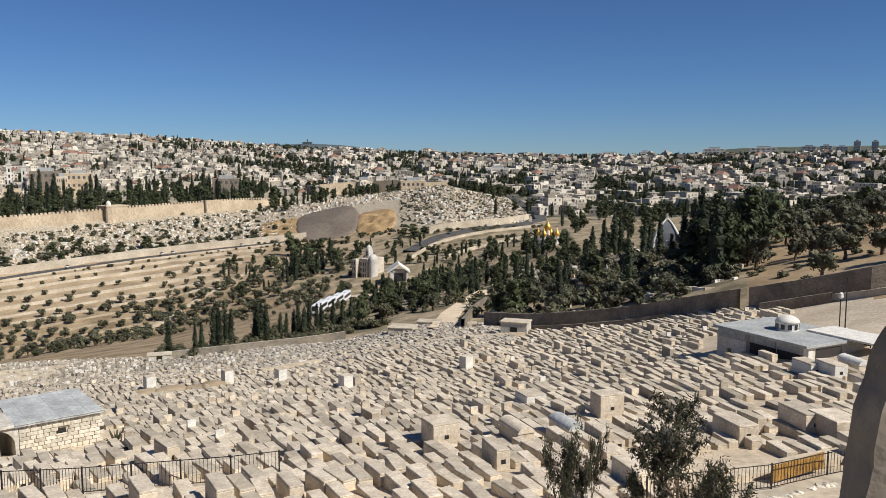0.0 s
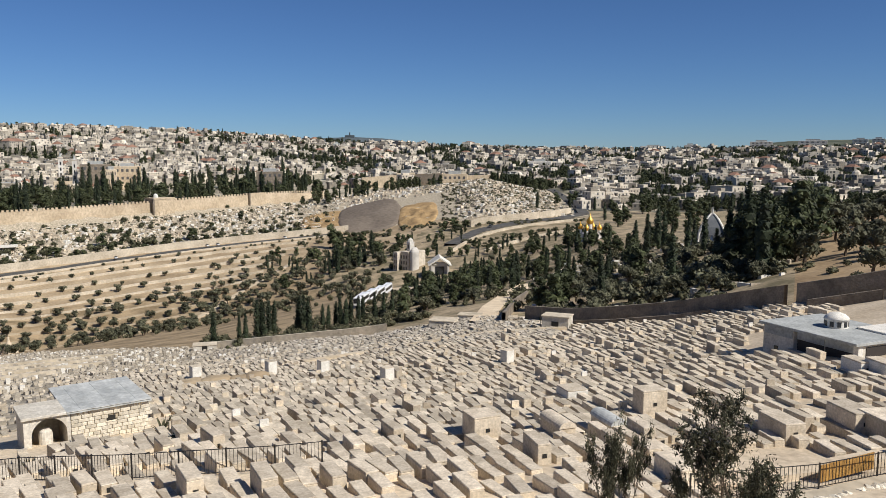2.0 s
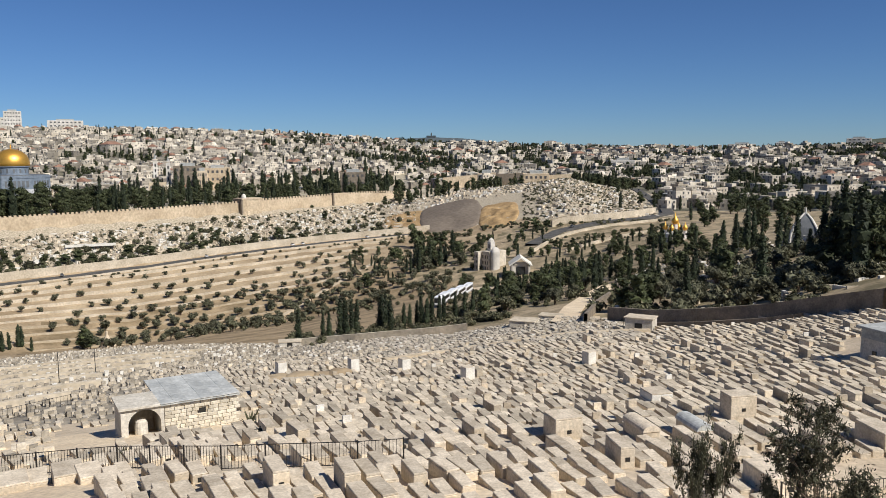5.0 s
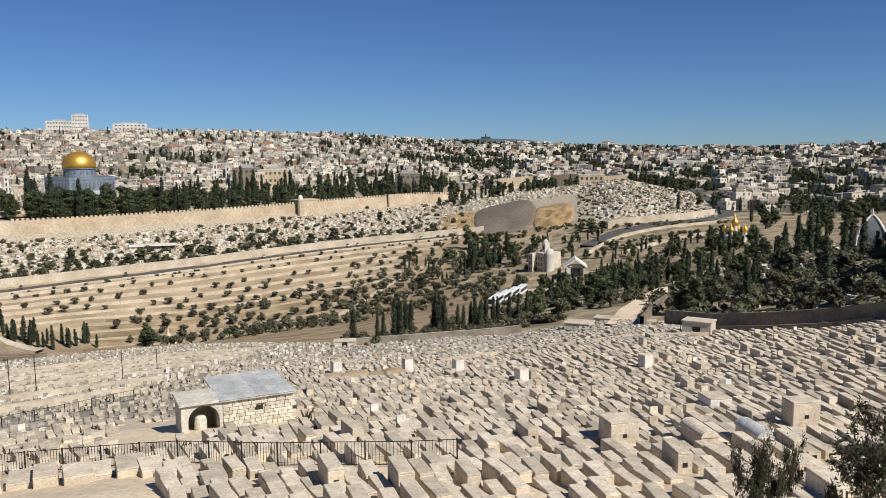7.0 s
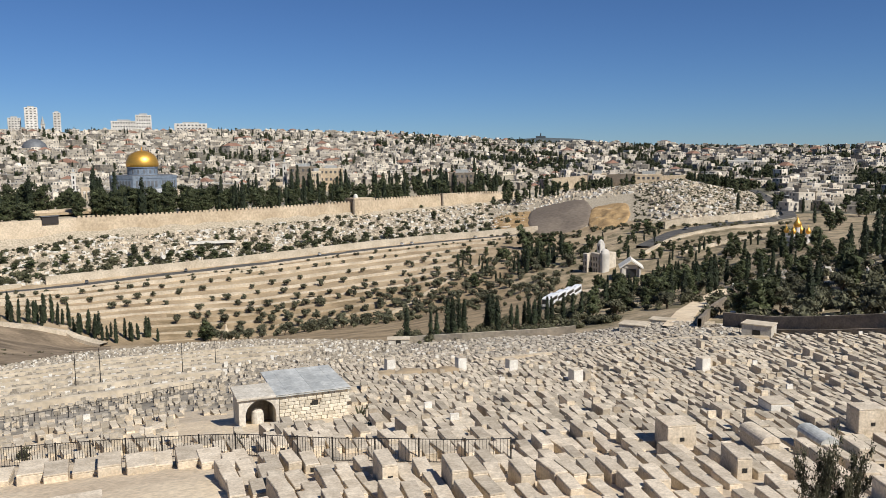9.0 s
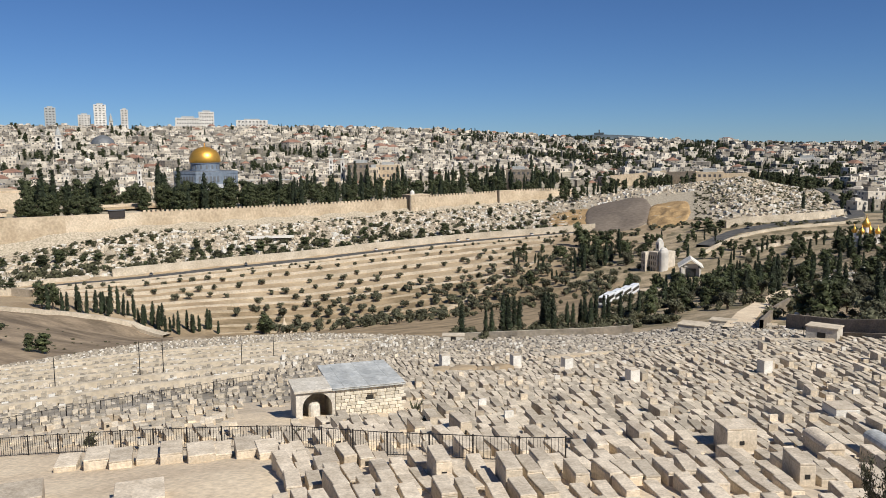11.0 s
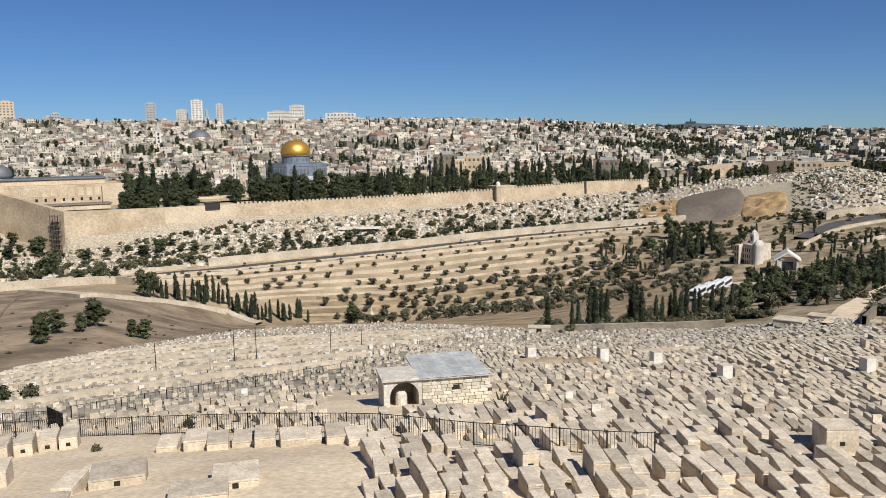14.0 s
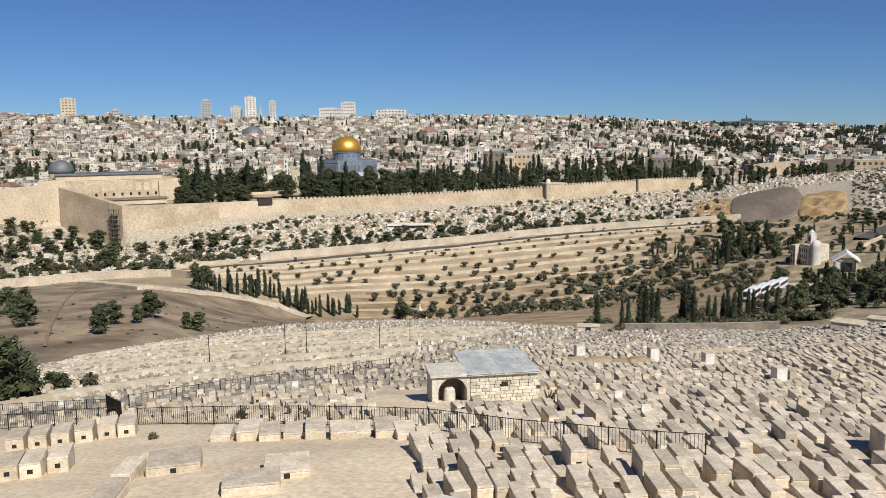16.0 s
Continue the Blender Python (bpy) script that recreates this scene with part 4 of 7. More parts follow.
def ground_patch(name, az_c, half, h0, h1, bulge, rough, material, label):
    """A rounded sheet of other ground lying on the slope, thicker in its middle."""
    bm = bmesh.new()
    rows_ = []
    for i in range(13):
        r = i / 12
        ring = []
        for k in range(40):
            t = 2 * math.pi * k / 40
            c, s = math.cos(t), math.sin(t)
            q = (abs(c) ** 3 + abs(s) ** 3) ** (-1 / 3) * (1 + 0.05 * wobble(c * 3, s * 3, 1.0, h0))
            a, h = az_c + half * r * q * c, (h0 + h1) / 2 + (h1 - h0) / 2 * r * q * s
            p = at(a, h)
            lift = 0.6 + bulge * (1 - r ** 2) - (3.0 if i == 12 else 0)
            ring.append(bm.verts.new((p.x, p.y, p.z + lift + rough * wobble(p.x, p.y, 0.13, 2) * (1 - r ** 4))))
        rows_.append(ring)
    for a, b in zip(rows_[1:], rows_[2:]):
        for k in range(40):
            bm.faces.new((a[k], a[(k + 1) % 40], b[(k + 1) % 40], b[k]))
    bm.faces.new(rows_[1])
    for v in rows_[0]:
        bm.verts.remove(v)
    bmesh.ops.recalc_face_normals(bm, faces=bm.faces)
    tagged(part(name, bm, material, None, "", True), label, "slope", kind="structure")


ground_patch("ground_ochre_bank", -4.7, 1.5, 578, 662, 1.0, 3.5, M_OCHRE, "ochre cut bank with eroded gullies")
ground_patch("ground_ochre_strip", -11.2, 1.7, 600, 690, 0.5, 1.2, M_OCHRE, "ochre earth bank with young trees")
ground_patch("ground_grey_slope", -8.1, 2.35, 588, 700, 3.5, 0.3, M_GREYSLOPE, "smooth grey gravel slope of an excavation")

# ---- trees ----
def leafy(bm, centre, radius, n, size, squash=1.0, rng=random):
    """A lumpy clump: a faceted dark core with many small leaf faces standing out of it."""
    c = Vector(centre)
    core = bmesh.ops.create_icosphere(bm, subdivisions=1, radius=radius * 0.78, matrix=Matrix.Translation(c))["verts"]
    for v in core:
        d = v.co - c
        v.co = c + Vector((d.x, d.y, d.z * squash)) * rng.uniform(0.72, 1.12)
    for _ in range(n):
        d = Vector((rng.gauss(0, 1), rng.gauss(0, 1), rng.gauss(0, 1))).normalized()
        p = c + Vector((d.x, d.y, d.z * squash)) * radius * rng.uniform(0.72, 1.12)
        s = size * rng.uniform(0.6, 1.3)
        a = (d + Vector((rng.gauss(0, 0.6), rng.gauss(0, 0.6), rng.gauss(0, 0.6)))).normalized().orthogonal() * s
        b = a.cross(d).normalized() * s * rng.uniform(0.5, 1.0) + d * s * 0.4
        bm.faces.new([bm.verts.new(q) for q in (p - a, p + b, p + a * 0.9)])


def make_tree(kind, seed):
    rng = random.Random(seed)
    t = empty(kind)
    trunk, crown = bmesh.new(), bmesh.new()
    if kind == "olive_tree":
        tube(trunk, [(0, 0, -0.4), (0.1, 0.05, 0.5), (0.0, 0.15, 1.1)], [0.28, 0.2, 0.16])
        for k in range(4):
            a = k * 1.57 + rng.uniform(-0.4, 0.4)
            tube(trunk, [(0, 0.12, 1.0), (0.6 * math.cos(a), 0.6 * math.sin(a), 1.6), (1.0 * math.cos(a), 1.0 * math.sin(a), 2.2)], [0.12, 0.08, 0.04], 5)
        for k in range(8):
            a, r = rng.uniform(0, 6.28), rng.uniform(0.3, 1.25)
            leafy(crown, (r * math.cos(a), r * math.sin(a), rng.uniform(1.3, 2.8)), rng.uniform(0.6, 0.95), 46, 0.24, 0.85, rng)
        mat = M_OLIVE
    elif kind == "cypress_tree":
        tube(trunk, [(0, 0, -0.5), (0, 0, 2.0), (0, 0, 6)], [0.22, 0.18, 0.08])
        hgt = 10.0
        for k in range(15):
            z = 0.9 + k * (hgt - 1.2) / 14
            r = 1.15 * math.sin(math.pi * min(1.0, 0.16 + 0.84 * (z / hgt) ** 0.8)) ** 0.7 * (1 - 0.12 * rng.random()) + 0.12
            a = rng.uniform(0, 6.28)
            leafy(crown, (0.15 * r * math.cos(a), 0.15 * r * math.sin(a), z), max(0.16, r), 30, 0.26, 1.2, rng)
        mat = M_CYPRESS
    elif kind == "pine_tree":
        tube(trunk, [(0, 0, -0.5), (0.2, 0, 2.2), (0.1, 0.2, 5)], [0.32, 0.24, 0.14])
        for k in range(5):
            a = k * 1.26 + rng.uniform(-0.4, 0.4)
            tube(trunk, [(0.15, 0.1, 3.0 + 0.3 * k), (1.1 * math.cos(a), 1.1 * math.sin(a), 3.9 + 0.3 * k), (2.2 * math.cos(a), 2.2 * math.sin(a), 4.8 + 0.3 * k)], [0.12, 0.09, 0.04], 5)
        for k in range(20):
            a, r = rng.uniform(0, 6.28), rng.uniform(0.2, 2.6)
            z = 1.7 + 6.4 * (k + rng.random()) / 20
            r *= (1.0 - 0.1 * abs(z - 3.8)) * 0.9
            leafy(crown, (r * math.cos(a), r * math.sin(a), z), rng.uniform(0.9, 1.5), 46, 0.34, 0.7, rng)
        mat = M_PINE
    else:
        tube(trunk, [(0, 0, -0.3), (0.05, 0, 0.5)], [0.09, 0.05], 5)
        for k in range(5):
            a, r = rng.uniform(0, 6.28), rng.uniform(0.1, 0.75)
            leafy(crown, (r * math.cos(a), r * math.sin(a), rng.uniform(0.35, 0.95)), rng.uniform(0.4, 0.65), 34, 0.2, 0.85, rng)
        mat = M_BUSH
    part("trunk", trunk, M_BARK, t)
    part("crown", crown, mat, t)
    return t


TREES = {k: [make_tree(k, s) for s in seeds] for k, seeds in (("olive_tree", (1, 2, 3, 4)), ("cypress_tree", (5, 6, 7)), ("pine_tree", (8, 9, 10, 11)), ("shrub", (12, 13, 14)))}
TREE_SAY = {
    "olive_tree": ("small rounded grey-green olive tree on dry terraced soil", "olive tree", "olive trees of the valley garden"),
    "cypress_tree": ("tall narrow dark green cypress tree", "cypress", "cypress trees"),
    "pine_tree": ("broad dark green pine tree with an uneven crown", "pine", "pine trees"),
    "shrub": ("low dusty green shrub on stony ground", "shrub", "shrubs"),
}
first_use = set()
tree_rng = random.Random(77)


def plant(kind, az, h, size=1.0, stretch=1.0, lift=0.0):
    """One tree at a bearing and distance, scaled from its usual size."""
    k = tree_rng.randrange(len(TREES[kind]))
    src = TREES[kind][k]
    p = at(az, h, lift)
    wd = size * tree_rng.uniform(0.88, 1.14)
    m = pose(p.x, p.y, p.z - 0.1, tree_rng.uniform(-3, 3), tree_rng.uniform(-3, 3), tree_rng.uniform(0, 360)) @ Matrix.Diagonal((wd, wd, size * stretch, 1))
    if (kind, k) in first_use:
        sc = src.scale
        ob = copy_thing(src, m @ Matrix.Diagonal((1 / sc[0], 1 / sc[1], 1 / sc[2], 1)))
    else:
        first_use.add((kind, k))
        ob = src
        ob.matrix_basis = m
    tagged(ob, *TREE_SAY[kind])
    return ob


class Grove:
    """Far trees past counting, joined into one mesh."""
    def __init__(self):
        self.v, self.f, self.i, self.n = [], [], [], 0
        self.cache = {}

    def mesh(self, kind, k):
        if (kind, k) not in self.cache:
            vs, fs, mi = [], [], []
            for c in TREES[kind][k].children:
                off = len(vs)
                vs += [tuple(v.co) for v in c.data.vertices]
                fs += [tuple(off + q for q in p.vertices) for p in c.data.polygons]
                mi += [0 if c.name.startswith("trunk") else ("olive_tree", "cypress_tree", "pine_tree", "shrub").index(kind) + 1] * len(c.data.polygons)
            self.cache[(kind, k)] = (np.array(vs), fs, mi)
        return self.cache[(kind, k)]

    def plant(self, kind, az, h, size=1.0, stretch=1.0):
        vs, fs, mi = self.mesh(kind, tree_rng.randrange(len(TREES[kind])))
        p, a, w = at(az, h), tree_rng.uniform(0, 6.28), size * tree_rng.uniform(0.9, 1.12)
        c, s = math.cos(a) * w, math.sin(a) * w
        self.v.append(np.stack([p.x + vs[:, 0] * c - vs[:, 1] * s, p.y + vs[:, 0] * s + vs[:, 1] * c, p.z - 0.2 + vs[:, 2] * size * stretch], 1))
        self.f += [tuple(q + self.n for q in face) for face in fs]
        self.i += mi
        self.n += len(vs)

    def make(self, name, label, cat):
        ob = soup(name, np.concatenate(self.v).tolist(), self.f, [M_BARK, M_OLIVE, M_CYPRESS, M_PINE, M_BUSH], self.i)
        tagged(ob, label, cat, kind="stuff")


def along(f, az):
    """Ring distance at a share f of the way from the valley floor to the road."""
    v, r = np.interp(az, AZ, H_V), np.interp(az, AZ, H_R)
    return float(v + (r - v) * f)


# the valley garden: terraces of olives, the far upper rows joined
rng = random.Random(5)
upper_rows = Grove()
for f, a0, a1, gap, size in ((0.92, -46, -13, 1.5, 0.6), (0.80, -46, -13, 1.05, 0.78), (0.64, -45, -13, 1.35, 0.85), (0.50, -44, -14, 1.25, 0.95), (0.38, -34, -12, 0.95, 1.05), (0.26, -36, -10, 0.95, 1.1), (0.14, -35, -9, 0.9, 1.15), (0.03, -34, -9, 0.9, 1.2), (-0.1, -31, -9, 1.0, 1.2), (-0.22, -29, -19, 1.1, 1.2)):
    a = a0
    while a < a1:
        a += gap * rng.uniform(0.7, 1.4)
        thin = 0.35 if (a < -33 and f < 0.6) else 0.12
        if rng.random() > thin:
            (upper_rows.plant if f > 0.45 else plant)("olive_tree", a, along(f + rng.gauss(0, 0.022), a), size * rng.uniform(1.0, 1.55), rng.uniform(0.8, 1.05))
upper_rows.make("upper_terrace_olives", "small olive trees along the upper garden terraces", "olive trees")
lower_rows = Grove()
for _ in range(90):
    a = rng.uniform(-34, -14)
    lower_rows.plant("olive_tree", a, along(rng.uniform(-0.18, 0.36), a), rng.uniform(0.95, 1.5), rng.uniform(0.8, 1.0))
for _ in range(85):
    a = rng.uniform(-20, -6)
    lower_rows.plant("olive_tree", a, along(rng.uniform(0.0, 0.62), a), rng.uniform(0.8, 1.3))
lower_rows.make("lower_terrace_olives", "dense olive trees on the brown lower terraces", "olive trees")
for _ in range(40):
    a = rng.uniform(-29, -8)
    plant("shrub", a, along(rng.uniform(-0.3, -0.08), a), rng.uniform(1.2, 2.0))
# shrubs along the road and on its verge
for _ in range(60):
    a = rng.uniform(-58, -11)
    plant("shrub", a, float(np.interp(a, AZ, H_R)) - rng.choice((9.0, 13.0)), rng.uniform(0.9, 1.6))

# the rocky slope under the city wall
for _ in range(260):
    a = rng.uniform(-60, -11)
    f = rng.betavariate(1.2, 2.4)
    r, w = float(np.interp(a, AZ, H_R)) + 11, float(wall_distance(a)) - 12
    if a < -52:
        w = r + 75
    s = rng.uniform(1.4, 3.2) * (1.3 if f < 0.25 else 0.8)
    plant("shrub", a, r + (w - r) * f, s, rng.uniform(0.8, 1.3))
for a, dh, s in ((-31.5, 18, 0.75), (-29.8, 16, 0.7), (-27.3, 20, 0.75), (-24.6, 40, 0.8), (-24.2, 55, 0.85), (-36.8, 22, 0.75), (-40.5, 14, 0.8), (-43.6, 15, 0.75), (-45.4, 12, 0.7), (-18.5, 25, 0.6), (-16.3, 70, 0.6), (-48.5, 12, 0.7), (-56.5, 35, 1.0), (-55.2, 40, 0.9), (-57.5, 22, 0.8), (-54.2, 30, 0.8), (-53.1, 20, 0.7), (-57.0, 60, 0.8)):
    plant("pine_tree", a, float(np.interp(a, AZ, H_R)) + dh, s, 0.75)

for _ in range(34):
    a = rng.uniform(-61, -52.2)
    plant("pine_tree", a, float(np.interp(a, AZ, H_R)) + rng.uniform(14, 80), rng.uniform(0.45, 0.85), 0.75)

# dark clumps of trees that stand out there: bearing, angle below the eye at the foot, breadth, height
def foot_distance(az, el):
    """How far off the rising ground beyond the valley meets a line of sight."""
    hs_ = np.arange(360.0, 1000.0, 2.0)
    hit = np.nonzero(ground_polar(az, hs_) >= hs_ * math.tan(radians(el)))[0]
    return float(hs_[hit[0]]) if len(hit) else 900.0


for a, e, wd_, up_ in ((-41.4, -6.83, 0.9, 0.6), (-37.2, -6.6, 0.7, 0.95), (-33.8, -6.9, 0.9, 0.55), (-33.0, -6.9, 1.0, 0.65), (-32.2, -6.95, 0.9, 0.6), (-31.4, -7.0, 0.8, 0.5), (-29.9, -6.6, 1.0, 0.6), (-29.1, -6.55, 0.9, 0.55), (-28.5, -6.6, 0.8, 0.6), (-25.8, -6.14, 1.0, 0.75), (-25.0, -6.2, 0.7, 0.5), (-44.3, -7.0, 0.8, 0.5), (-43.4, -7.0, 0.9, 0.5), (-43.9, -5.9, 0.6, 0.5), (-35.1, -6.7, 0.5, 0.4), (-21.7, -6.1, 1.0, 0.6), (-20.2, -5.9, 1.0, 0.75), (-19.3, -5.9, 0.7, 0.5), (-16.9, -4.6, 0.7, 0.9), (-23.2, -6.4, 0.8, 0.4), (-16.6, -5.95, 0.7, 0.5), (-19.1, -6.15, 0.7, 0.45), (-15.2, -5.6, 0.7, 0.4), (-24.4, -5.85, 0.5, 0.4), (-17.8, -3.75, 0.5, 0.4), (-50.2, -7.1, 0.9, 0.6), (-48.9, -7.05, 0.8, 0.6), (-46.7, -7.1, 1.0, 0.6), (-45.7, -7.0, 1.0, 0.75), (-44.9, -6.6, 0.8, 0.5), (-47.6, -6.8, 0.8, 0.5), (-54.6, -6.8, 1.1, 0.7), (-55.8, -6.8, 1.2, 0.7), (-56.0, -5.0, 0.9, 0.6), (-56.5, -6.1, 1.1, 0.7), (-55.2, -6.0, 1.0, 0.7), (-54.0, -6.4, 0.8, 0.6), (-51.8, -6.9, 0.7, 0.8), (-57.3, -6.5, 1.2, 0.7), (-50.7, -8.4, 0.9, 0.6), (-49.5, -8.5, 0.9, 0.7), (-48.7, -8.7, 1.1, 0.5), (-10.7, -6.6, 0.9, 1.4), (-10.3, -6.7, 0.8, 1.2), (-9.6, -6.8, 0.9, 0.8), (-11.8, -7.6, 0.8, 0.8), (-12.3, -7.5, 0.8, 0.8), (-8.7, -6.7, 0.9, 1.0), (-9.2, -6.6, 0.9, 0.9), (-7.7, -7.2, 0.8, 0.8), (-7.9, -6.6, 0.8, 0.7), (-2.1, -5.4, 1.0, 0.6), (-2.8, -5.5, 0.9, 0.6), (-1.3, -5.2, 0.8, 0.5)):
    plant("pine_tree", a, foot_distance(a, e), wd_ * 1.55, up_ * 0.92)

# pines and cypresses on the esplanade
grove = Grove()
for _ in range(520):
    a = rng.uniform(-48.0, -11.5)
    w = float(wall_distance(a))
    dh = rng.uniform(10, 125) if a < -30 else rng.uniform(9, 200)
    if -43.5 < a < -38.5 and dh < 75:
        continue
    if abs(a + 36.4) < 2.6 and dh > 75:
        continue
    kind = "cypress_tree" if rng.random() < 0.34 else "pine_tree"
    big = (1.1 if -40 < a < -32 else 1.0) * rng.choice((0.55, 0.75, 0.95, 1.0, 1.25) if kind == "pine_tree" else (0.8, 1.1, 1.4, 1.6))
    grove.plant(kind, a, w + dh, rng.uniform(1.15, 1.6) * big * (1.2 if a < -38 else 1.0), 1.0 if kind == "pine_tree" else rng.uniform(0.9, 1.3))
for _ in range(30):
    a = rng.uniform(-47.8, -42.0)
    grove.plant("pine_tree", a, float(wall_distance(a)) + rng.uniform(30, 150), rng.choice((1.0, 1.4, 1.9, 2.5)) * rng.uniform(0.9, 1.15))
for _ in range(44):
    a = rng.uniform(-41, -31)
    grove.plant("pine_tree", a, float(wall_distance(a)) + rng.uniform(30, 70), rng.uniform(1.5, 2.7), 1.0)
grove.make("esplanade_trees", "dark pines and cypresses covering the esplanade", "trees")

# the rows of cypresses round the garden's foot
for a0, a1, n, f in ((-46.5, -42.6, 9, 0.25), (-43.5, -39.5, 13, 0.0), (-40.0, -36.0, 12, -0.2)):
    for k in range(n):
        a = a0 + (a1 - a0) * (k + rng.uniform(0, 0.9)) / n
        plant("cypress_tree", a, float(np.interp(a, HILL_AZ, HILL_H)) + rng.uniform(5, 16), rng.uniform(0.75, 1.25), rng.uniform(0.85, 1.3))
for a, h, s in ((-46.9, 396, 1.45), (-46.2, 398, 1.4), (-33.0, 372, 1.1), (-32.6, 365, 0.9)):
    plant("pine_tree", a, h, s)
for a, s in ((-19.0, 1.0), (-17.3, 0.8), (-16.8, 0.85), (-16.0, 1.15), (-15.6, 1.2), (-15.2, 1.1), (-14.9, 1.05), (-13.2, 1.15), (-12.8, 1.1), (-12.4, 1.0), (-11.5, 1.0), (-11.1, 0.9), (-10.6, 1.0), (-10.2, 1.15), (-9.9, 1.1), (-9.5, 1.2), (-9.0, 1.1), (-8.6, 1.0), (-7.8, 1.1), (-7.2, 1.0), (-6.6, 1.05), (-6.0, 1.0)):
    plant("cypress_tree", a, 206 + rng.uniform(-6, 10), s * (0.86 if a < -11.6 else 0.66), 1.0)

# the wooded slope round the churches
def wood(n, a0, a1, h0, h1, cy, s0, s1, skip=()):
    for _ in range(n):
        a, h = rng.uniform(a0, a1), rng.uniform(h0, h1)
        if any(x0 < a < x1 and y0 < h < y1 for x0, x1, y0, y1 in skip):
            continue
        kind = "cypress_tree" if rng.random() < cy else ("olive_tree" if rng.random() < 0.12 else "pine_tree")
        plant(kind, a, h, rng.uniform(s0, s1) * (1.6 if kind == "olive_tree" else 1.0), 1.0)


GAPS = [(13.4, 17.6, 190, 300), (-7.2, -1.0, 330, 470), (-0.5, 3.5, 140, 230)]
wood(62, -9, 1, 205, 325, 0.25, 0.6, 0.9, [(-10, -5.8, 200, 330)])
wood(42, -4, 6, 235, 380, 0.4, 0.65, 0.95, GAPS)
wood(24, 3, 21, 180, 300, 0.25, 0.7, 1.0, [(13.0, 17.8, 160, 290), (3, 8, 165, 200)])
wood(26, 10, 22, 300, 390, 0.4, 0.55, 0.85, GAPS)
wood(14, 4, 10, 290, 370, 0.4, 0.5, 0.75, GAPS)
wood(26, 17.2, 22.2, 150, 260, 0.2, 1.2, 1.65)
wood(22, -16, -9.5, 420, 520, 0.4, 0.6, 0.9)
wood(10, -3.5, -1.2, 480, 540, 0.3, 0.4, 0.6)
wood(46, -1.5, 7.5, 385, 452, 0.35, 0.5, 0.8)
for a, h, s in ((4.9, 168, 0.95), (5.8, 172, 1.0), (3.9, 172, 0.85)):
    plant("pine_tree", a, h, s)
for a, h, s in ((8.35, 165, 1.15), (12.9, 165, 1.25), (15.7, 185, 1.0), (16.6, 200, 1.4), (13.9, 240, 1.3), (15.0, 232, 1.2), (11.2, 270, 1.5), (12.0, 280, 1.6), (12.4, 275, 1.5), (10.4, 290, 1.3), (14.3, 225, 1.1), (17.6, 190, 1.2), (18.4, 180, 1.1), (1.3, 245, 1.1), (2.0, 240, 1.2), (2.4, 245, 1.25), (-0.4, 250, 1.0)):
    plant("cypress_tree", a, h, s * 0.85, 1.05)
for _ in range(70):
    plant("olive_tree", rng.uniform(6, 20.5), rng.uniform(140, 230), rng.uniform(0.9, 1.5))
undergrowth = Grove()
for _ in range(60):
    undergrowth.plant("shrub", rng.uniform(6, 21), rng.uniform(138, 215), rng.uniform(1.0, 2.4), rng.uniform(0.7, 1.1))
for _ in range(260):
    a, h = rng.uniform(-8, 21), rng.uniform(145, 330)
    if a < 2 and h < 200:
        continue
    undergrowth.plant("shrub", a, h, rng.uniform(0.9, 2.6), rng.uniform(0.7, 1.2))
for _ in range(60):
    undergrowth.plant("shrub", rng.uniform(21, 31), rng.uniform(115, 300), rng.uniform(0.7, 1.5), 0.8)
for _ in range(90):
    undergrowth.plant("shrub", rng.uniform(-17, -5), rng.uniform(400, 540), rng.uniform(1.0, 2.4), 0.9)
for _ in range(80):
    undergrowth.plant("shrub", rng.uniform(-62, -39), rng.uniform(215, 330), rng.uniform(0.4, 0.9), 0.6)
for _ in range(80):
    undergrowth.plant("shrub", rng.uniform(-20, -3), rng.uniform(196, 236), rng.uniform(0.9, 2.0), 0.9)
for _ in range(680):
    a, h = rng.uniform(-3.0, 6.2), rng.uniform(575, 800)
    if a < 6.4 - (h - 575) * 0.012:
        undergrowth.plant("shrub", a, h, rng.uniform(0.7, 1.7), 0.8)
for _ in range(70):
    undergrowth.plant("shrub", rng.uniform(-13, -2.6), rng.uniform(556, 592), rng.uniform(1.2, 2.6), 0.9)
for _ in range(300):
    a = rng.uniform(-51, -12)
    undergrowth.plant("shrub", a, float(wall_distance(a)) - rng.uniform(7, 24), rng.uniform(0.6, 1.5), rng.uniform(0.7, 1.2))
for _ in range(150):
    a = rng.uniform(-58, -11)
    undergrowth.plant("shrub", a, float(np.interp(a, AZ, H_R)) + rng.uniform(9, 24), rng.uniform(1.4, 3.0), rng.uniform(0.8, 1.2))
for _ in range(330):
    a = rng.uniform(-58, -11)
    r = float(np.interp(a, AZ, H_R))
    h = r + 20 + (float(wall_distance(a)) - 25 - r) * rng.random()
    if wobble(h * math.sin(radians(a)), h * math.cos(radians(a)), 0.03, 3) > -0.05:
        undergrowth.plant("shrub", a, h, rng.uniform(1.2, 2.8), rng.uniform(0.7, 1.1))
for _ in range(120):
    a = rng.uniform(-62, -51.6)
    top_h = float(np.interp(a, [-75, -56, -51.4], [650, 630, 556]))
    undergrowth.plant("shrub" if rng.random() < 0.8 else "pine_tree", a, rng.uniform(500, top_h), rng.uniform(0.6, 1.0) * (2.2 if rng.random() < 0.5 else 1.0), 0.75)
for _ in range(60):
    a = rng.uniform(-50, -12)
    undergrowth.plant("pine_tree", a, float(np.interp(a, AZ, H_R)) + rng.choice((14, 17, 22, 34, 55, 70)) + rng.uniform(-3, 3), rng.uniform(0.55, 1.0), 0.6)
